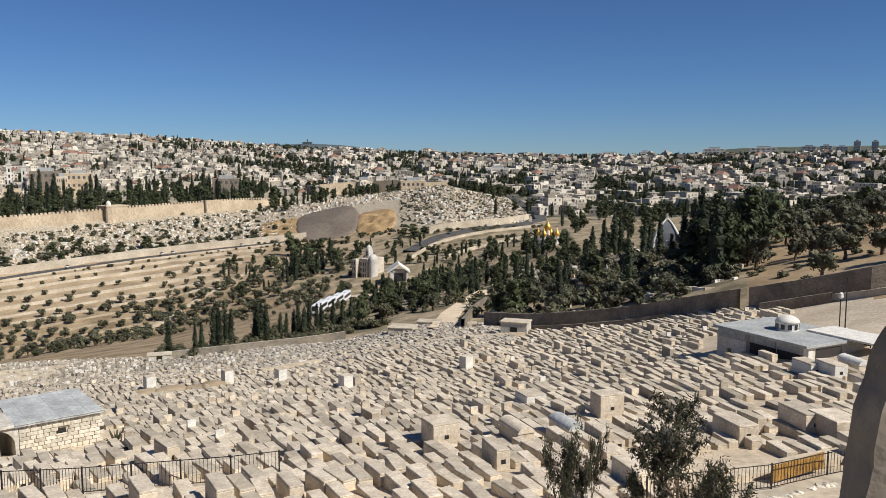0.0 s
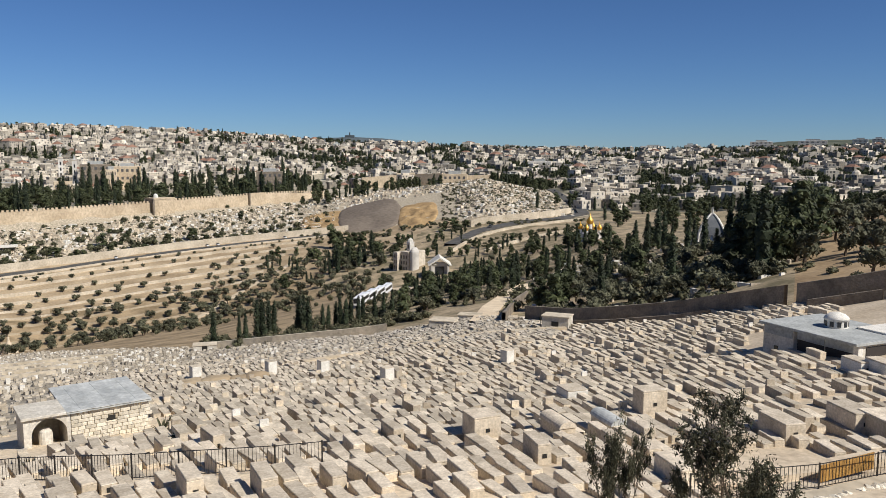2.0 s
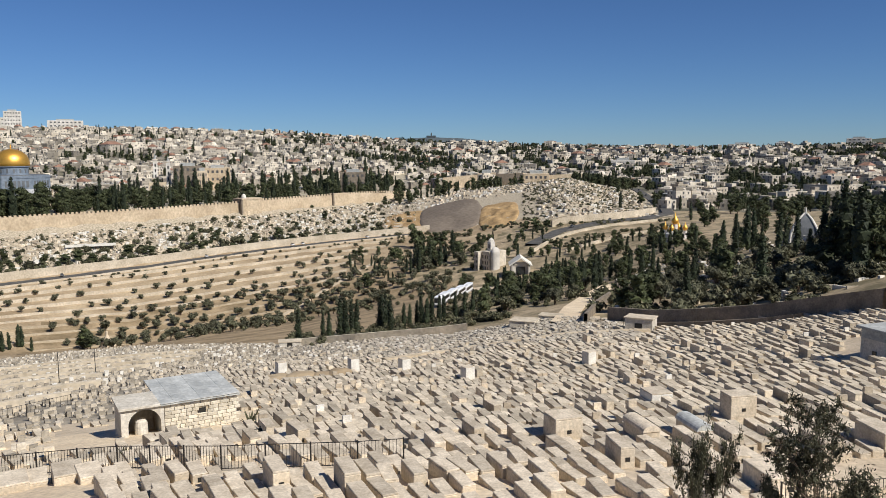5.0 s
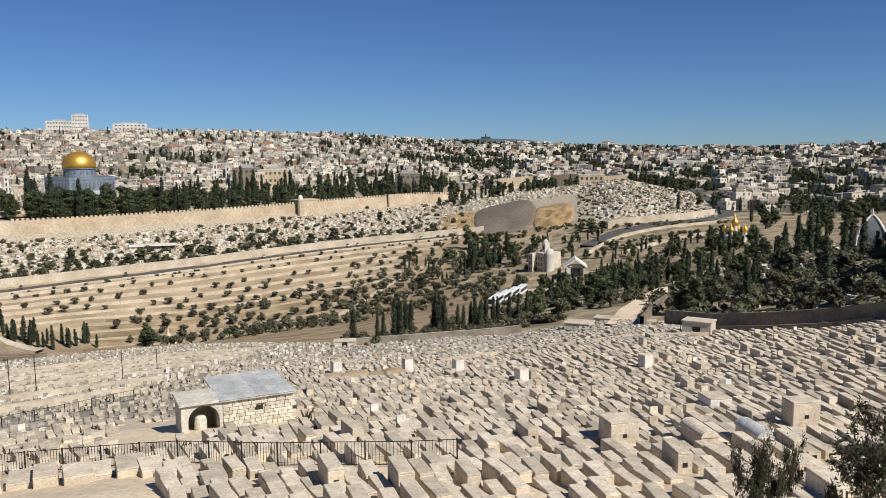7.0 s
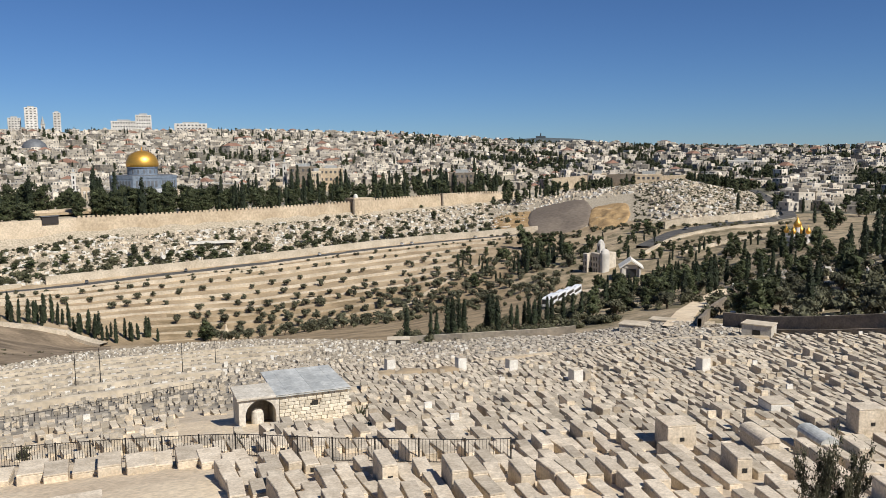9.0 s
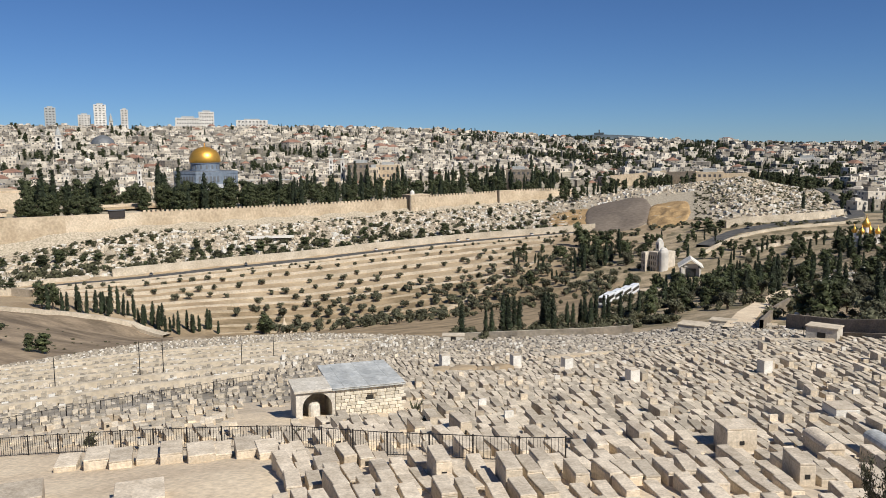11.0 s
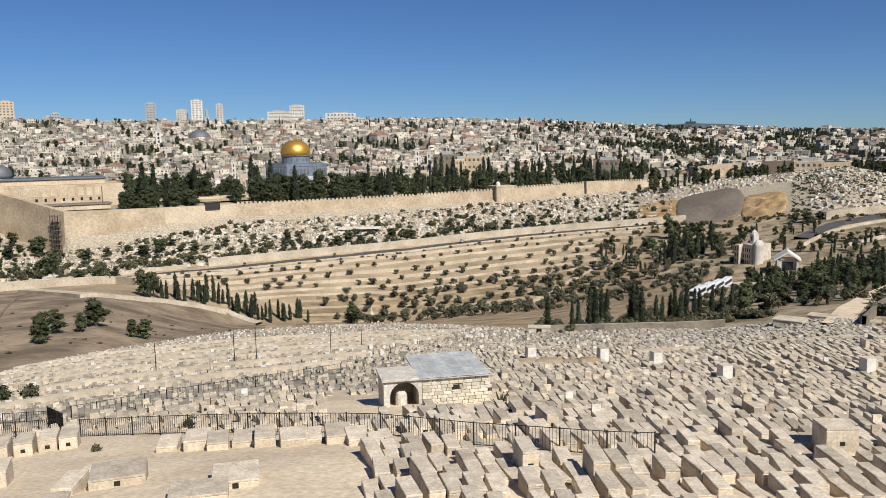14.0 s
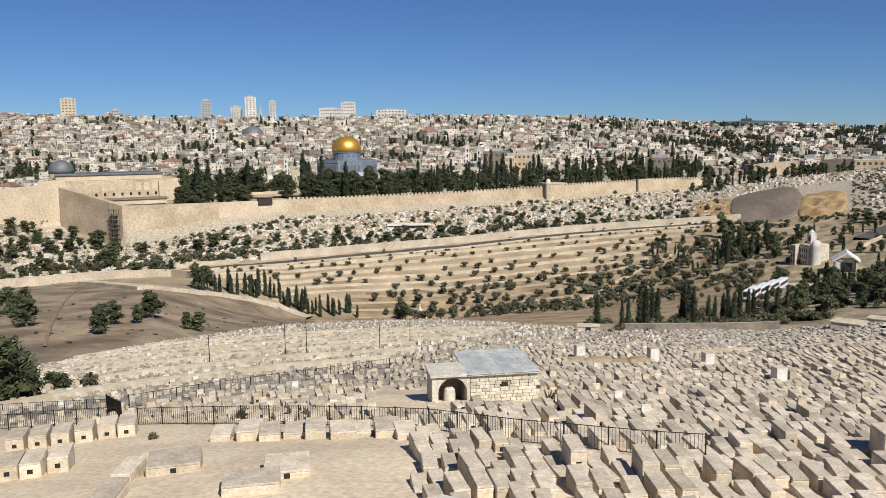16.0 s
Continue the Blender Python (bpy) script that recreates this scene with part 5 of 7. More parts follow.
for _ in range(70):
    undergrowth.plant("shrub", rng.uniform(-18, -4), rng.uniform(182, 200), rng.uniform(0.8, 1.8), 0.9)
for _ in range(90):
    undergrowth.plant("shrub", rng.uniform(-2.5, 7.2), rng.choice((452, 470, 478, 530, 538, 545)) + rng.uniform(-4, 4), rng.uniform(0.9, 2.2), 0.9)
for _ in range(14):
    undergrowth.plant("pine_tree" if rng.random() < 0.6 else "cypress_tree", rng.uniform(6.0, 8.9), rng.uniform(355, 388), rng.uniform(0.75, 1.0), 0.95)
undergrowth.make("undergrowth", "dusty green undergrowth on the wooded slopes", "undergrowth")
wood(30, -9, -1.5, 428, 520, 0.35, 0.5, 0.8)
wood(10, -7.6, -3.9, 330, 395, 0.3, 0.5, 0.8)
wood(16, -11.2, -6.7, 432, 500, 0.4, 1.0, 1.5)
# the orchard on red soil
for _ in range(54):
    a, h = rng.uniform(22.4, 31), rng.uniform(128, 330)
    plant("olive_tree", a, h, rng.uniform(1.0, 1.6) * (1.0 if h < 200 else 1.3))
for _ in range(24):
    plant("pine_tree", rng.uniform(25.5, 32), rng.uniform(280, 420), rng.uniform(0.8, 1.2))
# trees between the houses
grove = Grove()
for a, h in city_trees:
    for _ in range(2 if a > -12 else 1):
        grove.plant("pine_tree" if rng.random() < 0.75 else "cypress_tree", a + rng.uniform(-0.35, 0.35), h + rng.uniform(-6, 6), rng.uniform(0.85, 1.35))
for a0, a1, h0, h1, n in ((-13, -3, 730, 860, 60), (8, 24, 425, 640, 34), (0.5, 4.2, 780, 860, 40), (-19, -12.5, 1450, 1560, 60), (0.5, 4.5, 800, 880, 45), (3, 30, 620, 900, 90), (-12, -1, 880, 960, 30), (14, 32, 1600, 1700, 70), (-7, 6, 1560, 1640, 40)):
    for _ in range(n):
        grove.plant("pine_tree" if rng.random() < 0.8 else "cypress_tree", rng.uniform(a0, a1), rng.uniform(h0, h1), rng.uniform(0.9, 1.4))
grove.make("city_trees", "dark trees scattered between the houses", "trees")
# the brown hillside
for a, h, s in ((-58.4, 300, 1.0), (-57.6, 275, 1.1), (-57.5, 255, 1.0), (-58.0, 285, 0.9), (-53.1, 235, 0.85), (-53.4, 230, 0.8), (-52.3, 250, 0.75), (-50.9, 250, 0.6), (-49.9, 262, 0.95), (-47.8, 250, 0.6), (-47.0, 250, 0.65)):
    plant("pine_tree", a, h, s * 1.25, 0.85)
for a, h, s in ((-59.6, 92, 1.0), (-58.6, 96, 0.85), (-60.4, 99, 1.05), (-57.9, 94, 0.5), (-56.3, 104, 0.42), (-56.0, 101, 0.38)):
    plant("pine_tree", a, h, s * 1.15, 0.85, -1.2)
plant("shrub", -54.4, 98, 1.3)
for a, h, s in ((-44.6, 52, 0.5), (-21.9, 47.5, 0.6), (-34.2, 43, 0.5), (-50.6, 47, 0.4)):
    plant("shrub", a, h, s)

# ---- road, paths and retaining walls across the valley ----
def ribbon(name, line, width, thick, material, label, cat, lift=0.12):
    """A strip laid on the ground along (bearing, distance) stops."""
    pts = []
    for (a0, h0), (a1, h1) in zip(line, line[1:]):
        n = max(2, int(abs(a1 - a0) / 0.6) + int(abs(h1 - h0) / 12))
        for k in range(n):
            f = k / n
            pts.append(at(a0 + (a1 - a0) * f, h0 + (h1 - h0) * f, lift))
    pts.append(at(*line[-1], lift))
    bm = bmesh.new()
    prev = None
    for i, p in enumerate(pts):
        d = (pts[min(i + 1, len(pts) - 1)] - pts[max(0, i - 1)]).normalized()
        s = Vector((-d.y, d.x, 0)).normalized() * width / 2
        ring = [bm.verts.new(q) for q in (p - s, p + s, p + s - Vector((0, 0, thick)), p - s - Vector((0, 0, thick)))]
        if prev:
            for k in range(4):
                bm.faces.new((prev[k], prev[(k + 1) % 4], ring[(k + 1) % 4], ring[k]))
        prev = ring
    bmesh.ops.recalc_face_normals(bm, faces=bm.faces)
    ob = part(name, bm, material)
    tagged(ob, label, cat, kind="structure")
    return ob


def road_line(dh, a0=-62.0, a1=-9.0, step=3.0):
    return [(a, float(np.interp(a, AZ, H_R)) + dh) for a in np.arange(a0, a1, step)]


ribbon("road", road_line(0), 8, 1.5, M_ASPHALT, "grey asphalt road along the valley side", "road", 0.6)
ribbon("wall_road_upper", road_line(7.5, -42.6, -9), 1.2, 12, M_RETAIN, "pale stone retaining wall above the road", "wall", 4.4)
ribbon("wall_road_upper_low", road_line(7.5, -62, -43), 1.2, 8, M_RETAIN, "low pale stone wall above the road", "wall", 2.2)
ribbon("wall_road_lower", road_line(-5.0), 1.0, 9, M_RETAIN, "pale stone retaining wall below the road", "wall", 0.9)
for f, a0, a1, up in ((0.88, -47, -11.5, 1.7), (0.78, -47, -12, 1.4), (0.67, -47, -13, 1.8), (0.56, -45, -13.5, 1.6), (0.46, -44, -14, 1.5), (0.37, -43, -15, 1.4), (0.28, -42, -16, 1.3), (0.19, -40, -17, 1.2), (0.1, -38, -18, 1.1), (0.01, -36, -19, 1.0)):
    ribbon("terrace_wall_garden", [(a, along(f + 0.03 * wobble(a, f * 9, 0.16), a)) for a in np.arange(a0, a1, 1.5)], 0.8, up + 2.0, M_RETAIN if f > 0.3 else M_TERRACE, "low dry-stone terrace wall in the olive garden", "wall", up * (1.0 if f > 0.5 else 0.75))
ribbon("path_garden", [(-22, 395), (-19, 420), (-16, 455), (-13, 500)], 3.2, 1.2, M_PATH, "pale path through the olive garden", "path", 0.3)
ribbon("path_field", [(a, h) for a, h in zip(HILL_AZ[2:], HILL_H[2:])], 5, 4.0, M_RETAIN, "pale walled path along the brown hillside", "path", 1.6)
ribbon("wall_road_bank", [(-60, 466), (-56, 464), (-52, 460), (-48.5, 452), (-47.4, 438)], 1.2, 10, M_RETAIN, "tall pale retaining wall of the road bank", "wall", 4.0)
ribbon("path_trodden", [(-56.6, 210), (-55.6, 300), (-54.4, 400)], 0.9, 0.5, M_FIELDPATH, "trodden dirt track up the brown hillside", "path", 0.2)
ribbon("road_curve", [(-2.4, 470), (-0.5, 505), (2.5, 535), (5.2, 556), (6.9, 590), (6.6, 650), (5.6, 740), (4.6, 830)], 8, 2, M_ASPHALT, "asphalt road curving round the knoll", "road", 1.2)
ribbon("wall_curve_lower", [(-2.6, 440), (-0.8, 480), (2.0, 508), (4.6, 526), (6.8, 545)], 1.2, 9, M_RETAIN, "pale retaining wall below the curving road", "wall", 1.5)
ribbon("wall_curve_upper", [(-1.0, 535), (2.0, 552), (4.6, 570), (6.0, 600)], 1.2, 9, M_RETAIN, "pale retaining wall above the curving road", "wall", 4.5)
ribbon("terrace_wall_low", [(0, 430), (3, 450), (7, 470)], 1.0, 6, M_RETAIN, "pale terrace wall among cypresses", "wall", 1.5)
ribbon("lane_down", [(-0.2, 150), (0.6, 185), (2.2, 225), (3.2, 245)], 4.5, 1.0, M_DUST, "steep pale lane between walls", "path", 0.4)
ribbon("wall_lane", [(1.4, 148), (2.2, 180), (4.0, 220)], 0.7, 5, M_BLOCKWALL, "rough stone wall beside the lane", "wall", 2.0)
ribbon("path_pale", [(-4.6, 330), (-6.5, 330), (-8.5, 300)], 8, 1.2, M_PAVE, "pale paved yard where coaches stand", "path", 0.5)

# pale graves and rocks on the slopes across the valley
heap = Heap()
rng = random.Random(8)
for _ in range(7200):
    if rng.random() < 0.62:
        a = rng.uniform(-58, -10.5)
        r, w = float(np.interp(a, AZ, H_R)) + 10, float(wall_distance(a)) - 7
        if a < -51.5:
            w = r + 70
        h = r + (w - r) * rng.random()
    else:
        a, h = rng.uniform(-10.5, 6.4), rng.uniform(572, 800)
        if a > 6.4 - (h - 572) * 0.012 or (a < -2 and h < 690):
            continue
    p = at(a, h)
    t = rng.uniform(0, 180)
    big = rng.random() < 0.12
    heap.block(p, direction(t), direction(t + 90), rng.uniform(0.8, 1.6) * (1.8 if big else 1), rng.uniform(0.6, 1.1) * (1.5 if big else 1), rng.uniform(0.5, 1.5), rng.choice((0, 0, 1, 2)), 1.2, 0.1)
for _ in range(420):
    t = rng.uniform(0, 180)
    heap.block(at(rng.uniform(3.5, 20.5), rng.uniform(142, 300)), direction(t), direction(t + 90), rng.uniform(0.3, 1.3), rng.uniform(0.25, 0.6), rng.uniform(0.25, 0.9), rng.choice((0, 1, 2)), 1.2, 0.1)
for _ in range(420):
    a = rng.uniform(-62, -51.7)
    h = rng.uniform(545, float(np.interp(a, [-75, -56, -51.4], [650, 630, 556])))
    t = rng.uniform(0, 180)
    heap.block(at(a, h), direction(t), direction(t + 90), rng.uniform(0.8, 2.6), rng.uniform(0.6, 2.0), rng.uniform(0.5, 2.2), rng.choice((0, 1)), 1.5, 0.3)
graves = heap.make("hillside_graves", [M_TOMB, M_SLABFAR, M_WHITE])
tagged(graves, "scattered white graves and rocks below the city wall", "graves", kind="stuff")
heap_v, heap_f = [], []
for _ in range(2600):
    a, h = (rng.uniform(-4.5, 6.3), rng.uniform(612, 790)) if rng.random() < 0.4 else (rng.uniform(-58, -10.5), None)
    if h is None:
        r, w = float(np.interp(a, AZ, H_R)) + 10, float(wall_distance(a)) - 7
        h = r + ((w if a > -51.5 else r + 70) - r) * rng.random()
    elif a > 6.2 - (h - 615) * 0.012 or (a < -3 and h < 690):
        continue
    p = at(a, h)
    for q in range(5):
        c = p + Vector((rng.gauss(0, 0.7), rng.gauss(0, 0.7), rng.uniform(0.2, 1.3)))
        k = len(heap_v)
        for _q in range(3):
            heap_v.append(tuple(c + Vector((rng.gauss(0, 0.5), rng.gauss(0, 0.5), rng.gauss(0, 0.45)))))
        heap_f.append((k, k + 1, k + 2))
tufts = soup("green_tufts", heap_v, heap_f, [M_BUSH])
tagged(tufts, "dusty green weeds and scrub between the graves", "scrub", kind="stuff")

# ---- the stone hut with a metal roof ----
HUT_Z = -16.2
d_, c_ = polar(-28.3, 55.0, 0), polar(-23.5, 56.0, 0)
hut_turn = math.degrees(math.atan2(c_.y - d_.y, c_.x - d_.x))
hut = empty("stone_hut", (d_.x, d_.y, HUT_Z), hut_turn)
HL, HD, HH = (c_.xy - d_.xy).length, 6.0, 2.6
core = part("wall", blk(0.12, HL - 0.12, 0.12, HD - 0.12, -HH - 0.6, -0.12), M_TERRACE, hut)
stones = [part("stone", blk(-0.2, 0.2, 0, 0.14, 0, 0.225, 0.02), M_BLOCK, hut), part("stone", blk(-0.31, 0.31, 0, 0.15, 0, 0.225, 0.025), M_BLOCK, hut), part("stone", blk(-0.15, 0.15, 0, 0.13, 0, 0.225, 0.02), M_BLOCK, hut)]
free = set(range(3))
rng = random.Random(3)
def lay(m, k):
    if k in free:
        free.discard(k)
        stones[k].matrix_basis = m
    else:
        share("stone", stones[k], hut, m)
for course in range(10):
    z = -0.36 - course * 0.245
    for face in (0, 1):
        run = HL if face == 0 else HD
        x = 0.0
        while x < run - 0.1:
            k = rng.choice((0, 0, 1, 1, 2))
            half = (0.2, 0.31, 0.15)[k] + 0.012
            if not (face == 0 and 2.1 < x + half < 2.75 and course in (2, 3)):
                jit = rng.uniform(-0.012, 0.012)
                if face == 0:
                    lay(pose(x + half, jit, z, 0, 0, rng.uniform(-0.8, 0.8)), k)
                elif course < 9:
                    lay(pose(HL - jit, x + half, z, 0, 0, 90 + rng.uniform(-0.8, 0.8)), k)
            x += 2 * half
hw_ = part("window", blk(2.15, 2.7, 0.06, 0.3, -1.05, -0.72), M_HOLESHADE, hut, "small dark unglazed window")
part("sill", blk(2.08, 2.77, -0.05, 0.1, -1.12, -1.05, 0.01), M_BLOCK, hw_)
for k in range(6):
    part("roof_sheet", blk(-0.25 + k * 0.86, -0.25 + k * 0.86 + 0.9, -0.25, HD + 0.25, 0.0 + 0.012 * (k % 2), 0.05 + 0.012 * (k % 2), 0.008), M_ROOFMETAL, hut, "blue-grey weathered sheet metal")
part("roof_edge", blk(-0.22, HL + 0.2, -0.2, HD + 0.2, -0.12, 0.0), M_ROOFMETAL, hut)
# the vaulted porch beside it
porch = bmesh.new()
px0, px1, top = -2.7, -0.02, -0.12
n = 14
cx, rad, spring = -1.25, 1.02, -1.25
front = []
for yy in (0.0, 3.0):
    arc = [(cx + rad * math.cos(math.pi * k / n), spring + rad * math.sin(math.pi * k / n)) for k in range(n + 1)]
    outer = [(px1, -HH - 0.6), (px1, top), (px0, top), (px0, -HH - 0.6)]
    ring = [(cx + rad, -HH - 0.6)] + arc + [(cx - rad, -HH - 0.6)]
    front.append(([porch.verts.new((x, yy, z)) for x, z in outer], [porch.verts.new((x, yy, z)) for x, z in ring]))
(o0, r0), (o1, r1) = front
half = len(r0) // 2
porch.faces.new([o0[0], o0[1]] + r0[half::-1][0:]), porch.faces.new([o0[1], o0[2], r0[half]])
porch.faces.new([o0[2], o0[3]] + r0[:half - 1:-1])
for k in range(len(r0) - 1):
    porch.faces.new((r0[k], r0[k + 1], r1[k + 1], r1[k]))
for k in range(3):
    porch.faces.new((o0[k], o0[k + 1], o1[k + 1], o1[k]))
porch.faces.new([o1[0], o1[1], o1[2], o1[3]])
bmesh.ops.recalc_face_normals(porch, faces=porch.faces)
part("porch", porch, M_CONCRETE, hut, "plastered vaulted porch with a dark arch")
part("porch_roof", blk(-2.85, -0.24, -0.2, 3.1, -0.12, 0.06, 0.02), M_CONCRETE, hut, "flat pale porch slab")
part("shrine_stone", lathe([(0.42, -HH - 0.5), (0.42, -1.5), (0.38, -1.25), (0.25, -1.08), (0, -1.02)], 14, None, -1.35, 0.9), M_CONCRETE, hut, "rounded white monument inside the arch")
tagged(hut, "squared limestone hut with metal roof and vaulted porch", "hut")

# ---- the iron fence across the slope ----
def fence(points, panels, height, name, label, picket=0.16):
    """A railing of panels between posts, set out along (bearing, distance) stops; each panel steps with the ground."""
    f = empty(name, at(*points[0]))
    base = f.matrix_basis.translation.copy()
    cum = [0.0]
    pts = [at(*p) for p in points]
    for a, b in zip(pts, pts[1:]):
        cum.append(cum[-1] + (b - a).xy.length)
    def spot(s):
        for k in range(len(pts) - 1):
            if s <= cum[k + 1] + 1e-6:
                q = pts[k].lerp(pts[k + 1], (s - cum[k]) / (cum[k + 1] - cum[k]))
                return Vector((q.x, q.y, ground(q.x, q.y)))
        return pts[-1]
    post = part("post", blk(-0.03, 0.03, -0.03, 0.03, -0.4, height + 0.06), M_IRON, f)
    bar = None
    stations = [cum[-1] * k / panels for k in range(panels + 1)] if panels else cum
    panels = panels or len(cum) - 1
    for k in range(panels + 1):
        p = spot(stations[k]) - base
        if k == 0:
            post.matrix_basis = pose(*p)
        else:
            share("post", post, f, pose(*p))
        if k == panels:
            break
        q = spot(stations[k + 1]) - base
        mid, run = (p + q) / 2, (q - p).xy.length
        turn = math.degrees(math.atan2(q.y - p.y, q.x - p.x))
        tilt = (q.z - p.z) * 0.5
        for z in (0.12, height):
            r_ = part("rail", tube(bmesh.new(), [(-run / 2, 0, z - tilt), (run / 2, 0, z + tilt)], [0.022, 0.022], 4), M_IRON, f)
            r_.matrix_basis = pose(mid.x, mid.y, mid.z, 0, 0, turn)
        n = int(run / picket)
        for i in range(1, n):
            m = pose(mid.x, mid.y, mid.z, 0, 0, turn) @ pose(-run / 2 + run * i / n, 0, 2 * tilt * (i / n - 0.5))
            if bar is None:
                bar = part("picket", blk(-0.009, 0.009, -0.009, 0.009, 0.12, height), M_IRON, f)
                bar.matrix_basis = m
            else:
                share("picket", bar, f, m)
    tagged(f, label, "fence")
    return f


fence([(-51.6, 55), (-42.3, 47.3), (-31.8, 42.1), (-25.2, 37.6), (-18.7, 36), (-14.7, 35.6), (-11.8, 36)], 17, 1.2, "iron_fence", "dark iron railing fence with thin upright pickets")
fence([(-60.5, 67), (-56.1, 62), (-52.6, 58)], 6, 1.15, "iron_fence", "dark iron railing fence beside low tombs")
fence([(-52.6, 58), (-53.4, 66)], 4, 1.5, "iron_gate", "tall dark iron gate panel", 0.1)
fence([(-60.5, 80), (-53.2, 66.5)], 6, 1.1, "iron_fence", "dark iron railing fence on the terrace edge", 0.25)
fence([(-46, 72), (-41, 77), (-37, 82), (-34, 88)], 7, 1.1, "iron_fence", "thin iron railing along a path", 0.5)
fence([(-52, 68), (-46, 72)], 4, 1.1, "iron_fence", "thin iron railing along a path", 0.5)

# ---- tombs that stand out ----
def block_tomb(az, h, wdt, ln, tall, turn, label, mat=None, lid=0.1, niche=True, sink=0.6):
    p = at(az, h)
    t = empty("tomb", p, turn)
    part("body", blk(-wdt / 2, wdt / 2, -ln / 2, ln / 2, -sink, tall, 0.03, 0.015), mat or M_TOMBTHING, t)
    part("slab", blk(-wdt / 2 + 0.015, wdt / 2 - 0.015, -ln / 2 + 0.015, ln / 2 - 0.015, tall, tall + lid, 0.02), M_SLAB, t, "weathered grey top slab")
    if niche:
        part("candle_niche", blk(-0.12, 0.12, -ln / 2 - 0.014, -ln / 2 + 0.1, tall * 0.5, tall * 0.5 + 0.2), M_HOLESHADE, t, "small candle niche with its shade painted dark")
    tagged(t, label, "tomb", "tombs on the slope")


for az, h in ((-58.9, 48.6), (-57.6, 48), (-56.3, 47.5), (-54.9, 47.5), (-53.5, 47.5), (-52.3, 47.2)):
    block_tomb(az, h + 3.6, 1.0, 2.0, 0.95, 46, "tall pale box tomb in a row beside the fence")
for az, h in ((-59.5, 40.8), (-58.2, 40.2), (-56.6, 40.6)):
    block_tomb(az, h + 1.6, 0.95, 2.0, 0.8, 46, "tall pale box tomb on bare dusty ground")
block_tomb(-49.6, 36.6, 2.3, 2.1, 0.5, 44, "wide double tomb with grey slabs on bare ground")
block_tomb(-52.6, 36.4, 0.9, 2.0, 0.4, 30, "low tomb with a dark-edged slab on bare ground", lid=0.14)
block_tomb(-51.2, 37.6, 0.8, 0.8, 0.55, 44, "small white cube tomb on bare ground", M_WHITE)
block_tomb(-42.0, 33.0, 1.9, 2.1, 0.42, 40, "low wide tomb with a grey slab on bare ground")
block_tomb(-54.0, 32.6, 1.0, 2.1, 0.4, 34, "low tomb with a grey slab on bare ground", niche=False)
block_tomb(-44.6, 31.0, 2.2, 1.6, 0.45, 40, "low wide tomb on bare dusty ground", niche=False)
for k in range(9):
    block_tomb(-46.2 + k * 1.62 + 0.3 * (k % 2), 44.6 - k * 0.5 - 0.35 * (k % 3), 1.1 + 0.25 * (k % 2), 2.0, 0.34 + 0.12 * ((k * 5) % 3), 36 + 2 * (k % 3), "cream box tomb in a close row under the fence", niche=False)
for az, h, hh in ((-20.3, 101, 1.75), (-15.2, 100, 1.65), (-11.55, 96, 1.55), (-7.0, 84, 1.4), (1.66, 91, 1.75)):
    block_tomb(az, h, 1.15, 1.15, hh, 40, "upright square white pillar tomb", M_WHITE, 0.06, False)
for az, h, wdt, ln, tall, lab in ((-0.2, 42.5, 1.6, 1.6, 1.5, "tall grey tomb block with a lighter front"), (11.7, 50, 1.7, 1.3, 1.75, "tall stone tomb with a notched top"), (14.2, 34.5, 1.7, 2.2, 1.0, "large pale tomb beside the olive tree"), (16.9, 42, 1.1, 2.2, 1.0, "pale box tomb near the path"), (20.3, 44.5, 1.2, 2.4, 1.1, "pale box tomb near the railing"), (24.4, 47.5, 1.3, 2.4, 1.25, "large pale box tomb near the railing"), (26.2, 46.5, 1.2, 2.3, 1.15, "large pale box tomb with a yellowed end"), (6.3, 60, 1.7, 1.9, 0.9, "broad white marble tomb"), (24.6, 64.5, 1.1, 2.2, 1.1, "white double tomb before the low building"), (26.0, 63.5, 1.1, 2.2, 1.15, "white double tomb before the low building")):
    block_tomb(az, h, wdt, ln, tall, -tomb_axis(az), lab, M_WHITE if "white" in lab else None)


def vault_tomb(az, h, label, material):
    """A tomb with a rounded, vaulted top."""
    p = at(az, h)
    t = empty("vaulted_tomb", p, -tomb_axis(az))
    part("body", blk(-0.5, 0.5, -1.15, 1.15, -0.5, 0.8, 0.03), M_TOMBTHING, t)
    bm = bmesh.new()
    ends = []
    for y in (-1.2, 1.2):
        ends.append([bm.verts.new((0.53 * math.cos(math.pi * k / 12), y, 0.8 + 0.36 * math.sin(math.pi * k / 12))) for k in range(13)])
    for k in range(12):
        bm.faces.new((ends[0][k], ends[0][k + 1], ends[1][k + 1], ends[1][k]))
    bm.faces.new(ends[0]), bm.faces.new(ends[1][::-1]), bm.faces.new((ends[0][0], ends[1][0], ends[1][12], ends[0][12]))
    bmesh.ops.recalc_face_normals(bm, faces=bm.faces)
    part("vault", bm, material, t, "rounded vault top")
    tagged(t, label, "tomb", "tombs on the slope")


vault_tomb(5.3, 44.2, "vaulted cream tomb with a rounded stone top", M_SLAB)
vault_tomb(8.9, 44.8, "vaulted tomb with a shiny metal top", M_ROOFMETAL)
vault_tomb(27.3, 66, "rounded white tomb shrine with a dark niche", M_WHITE)

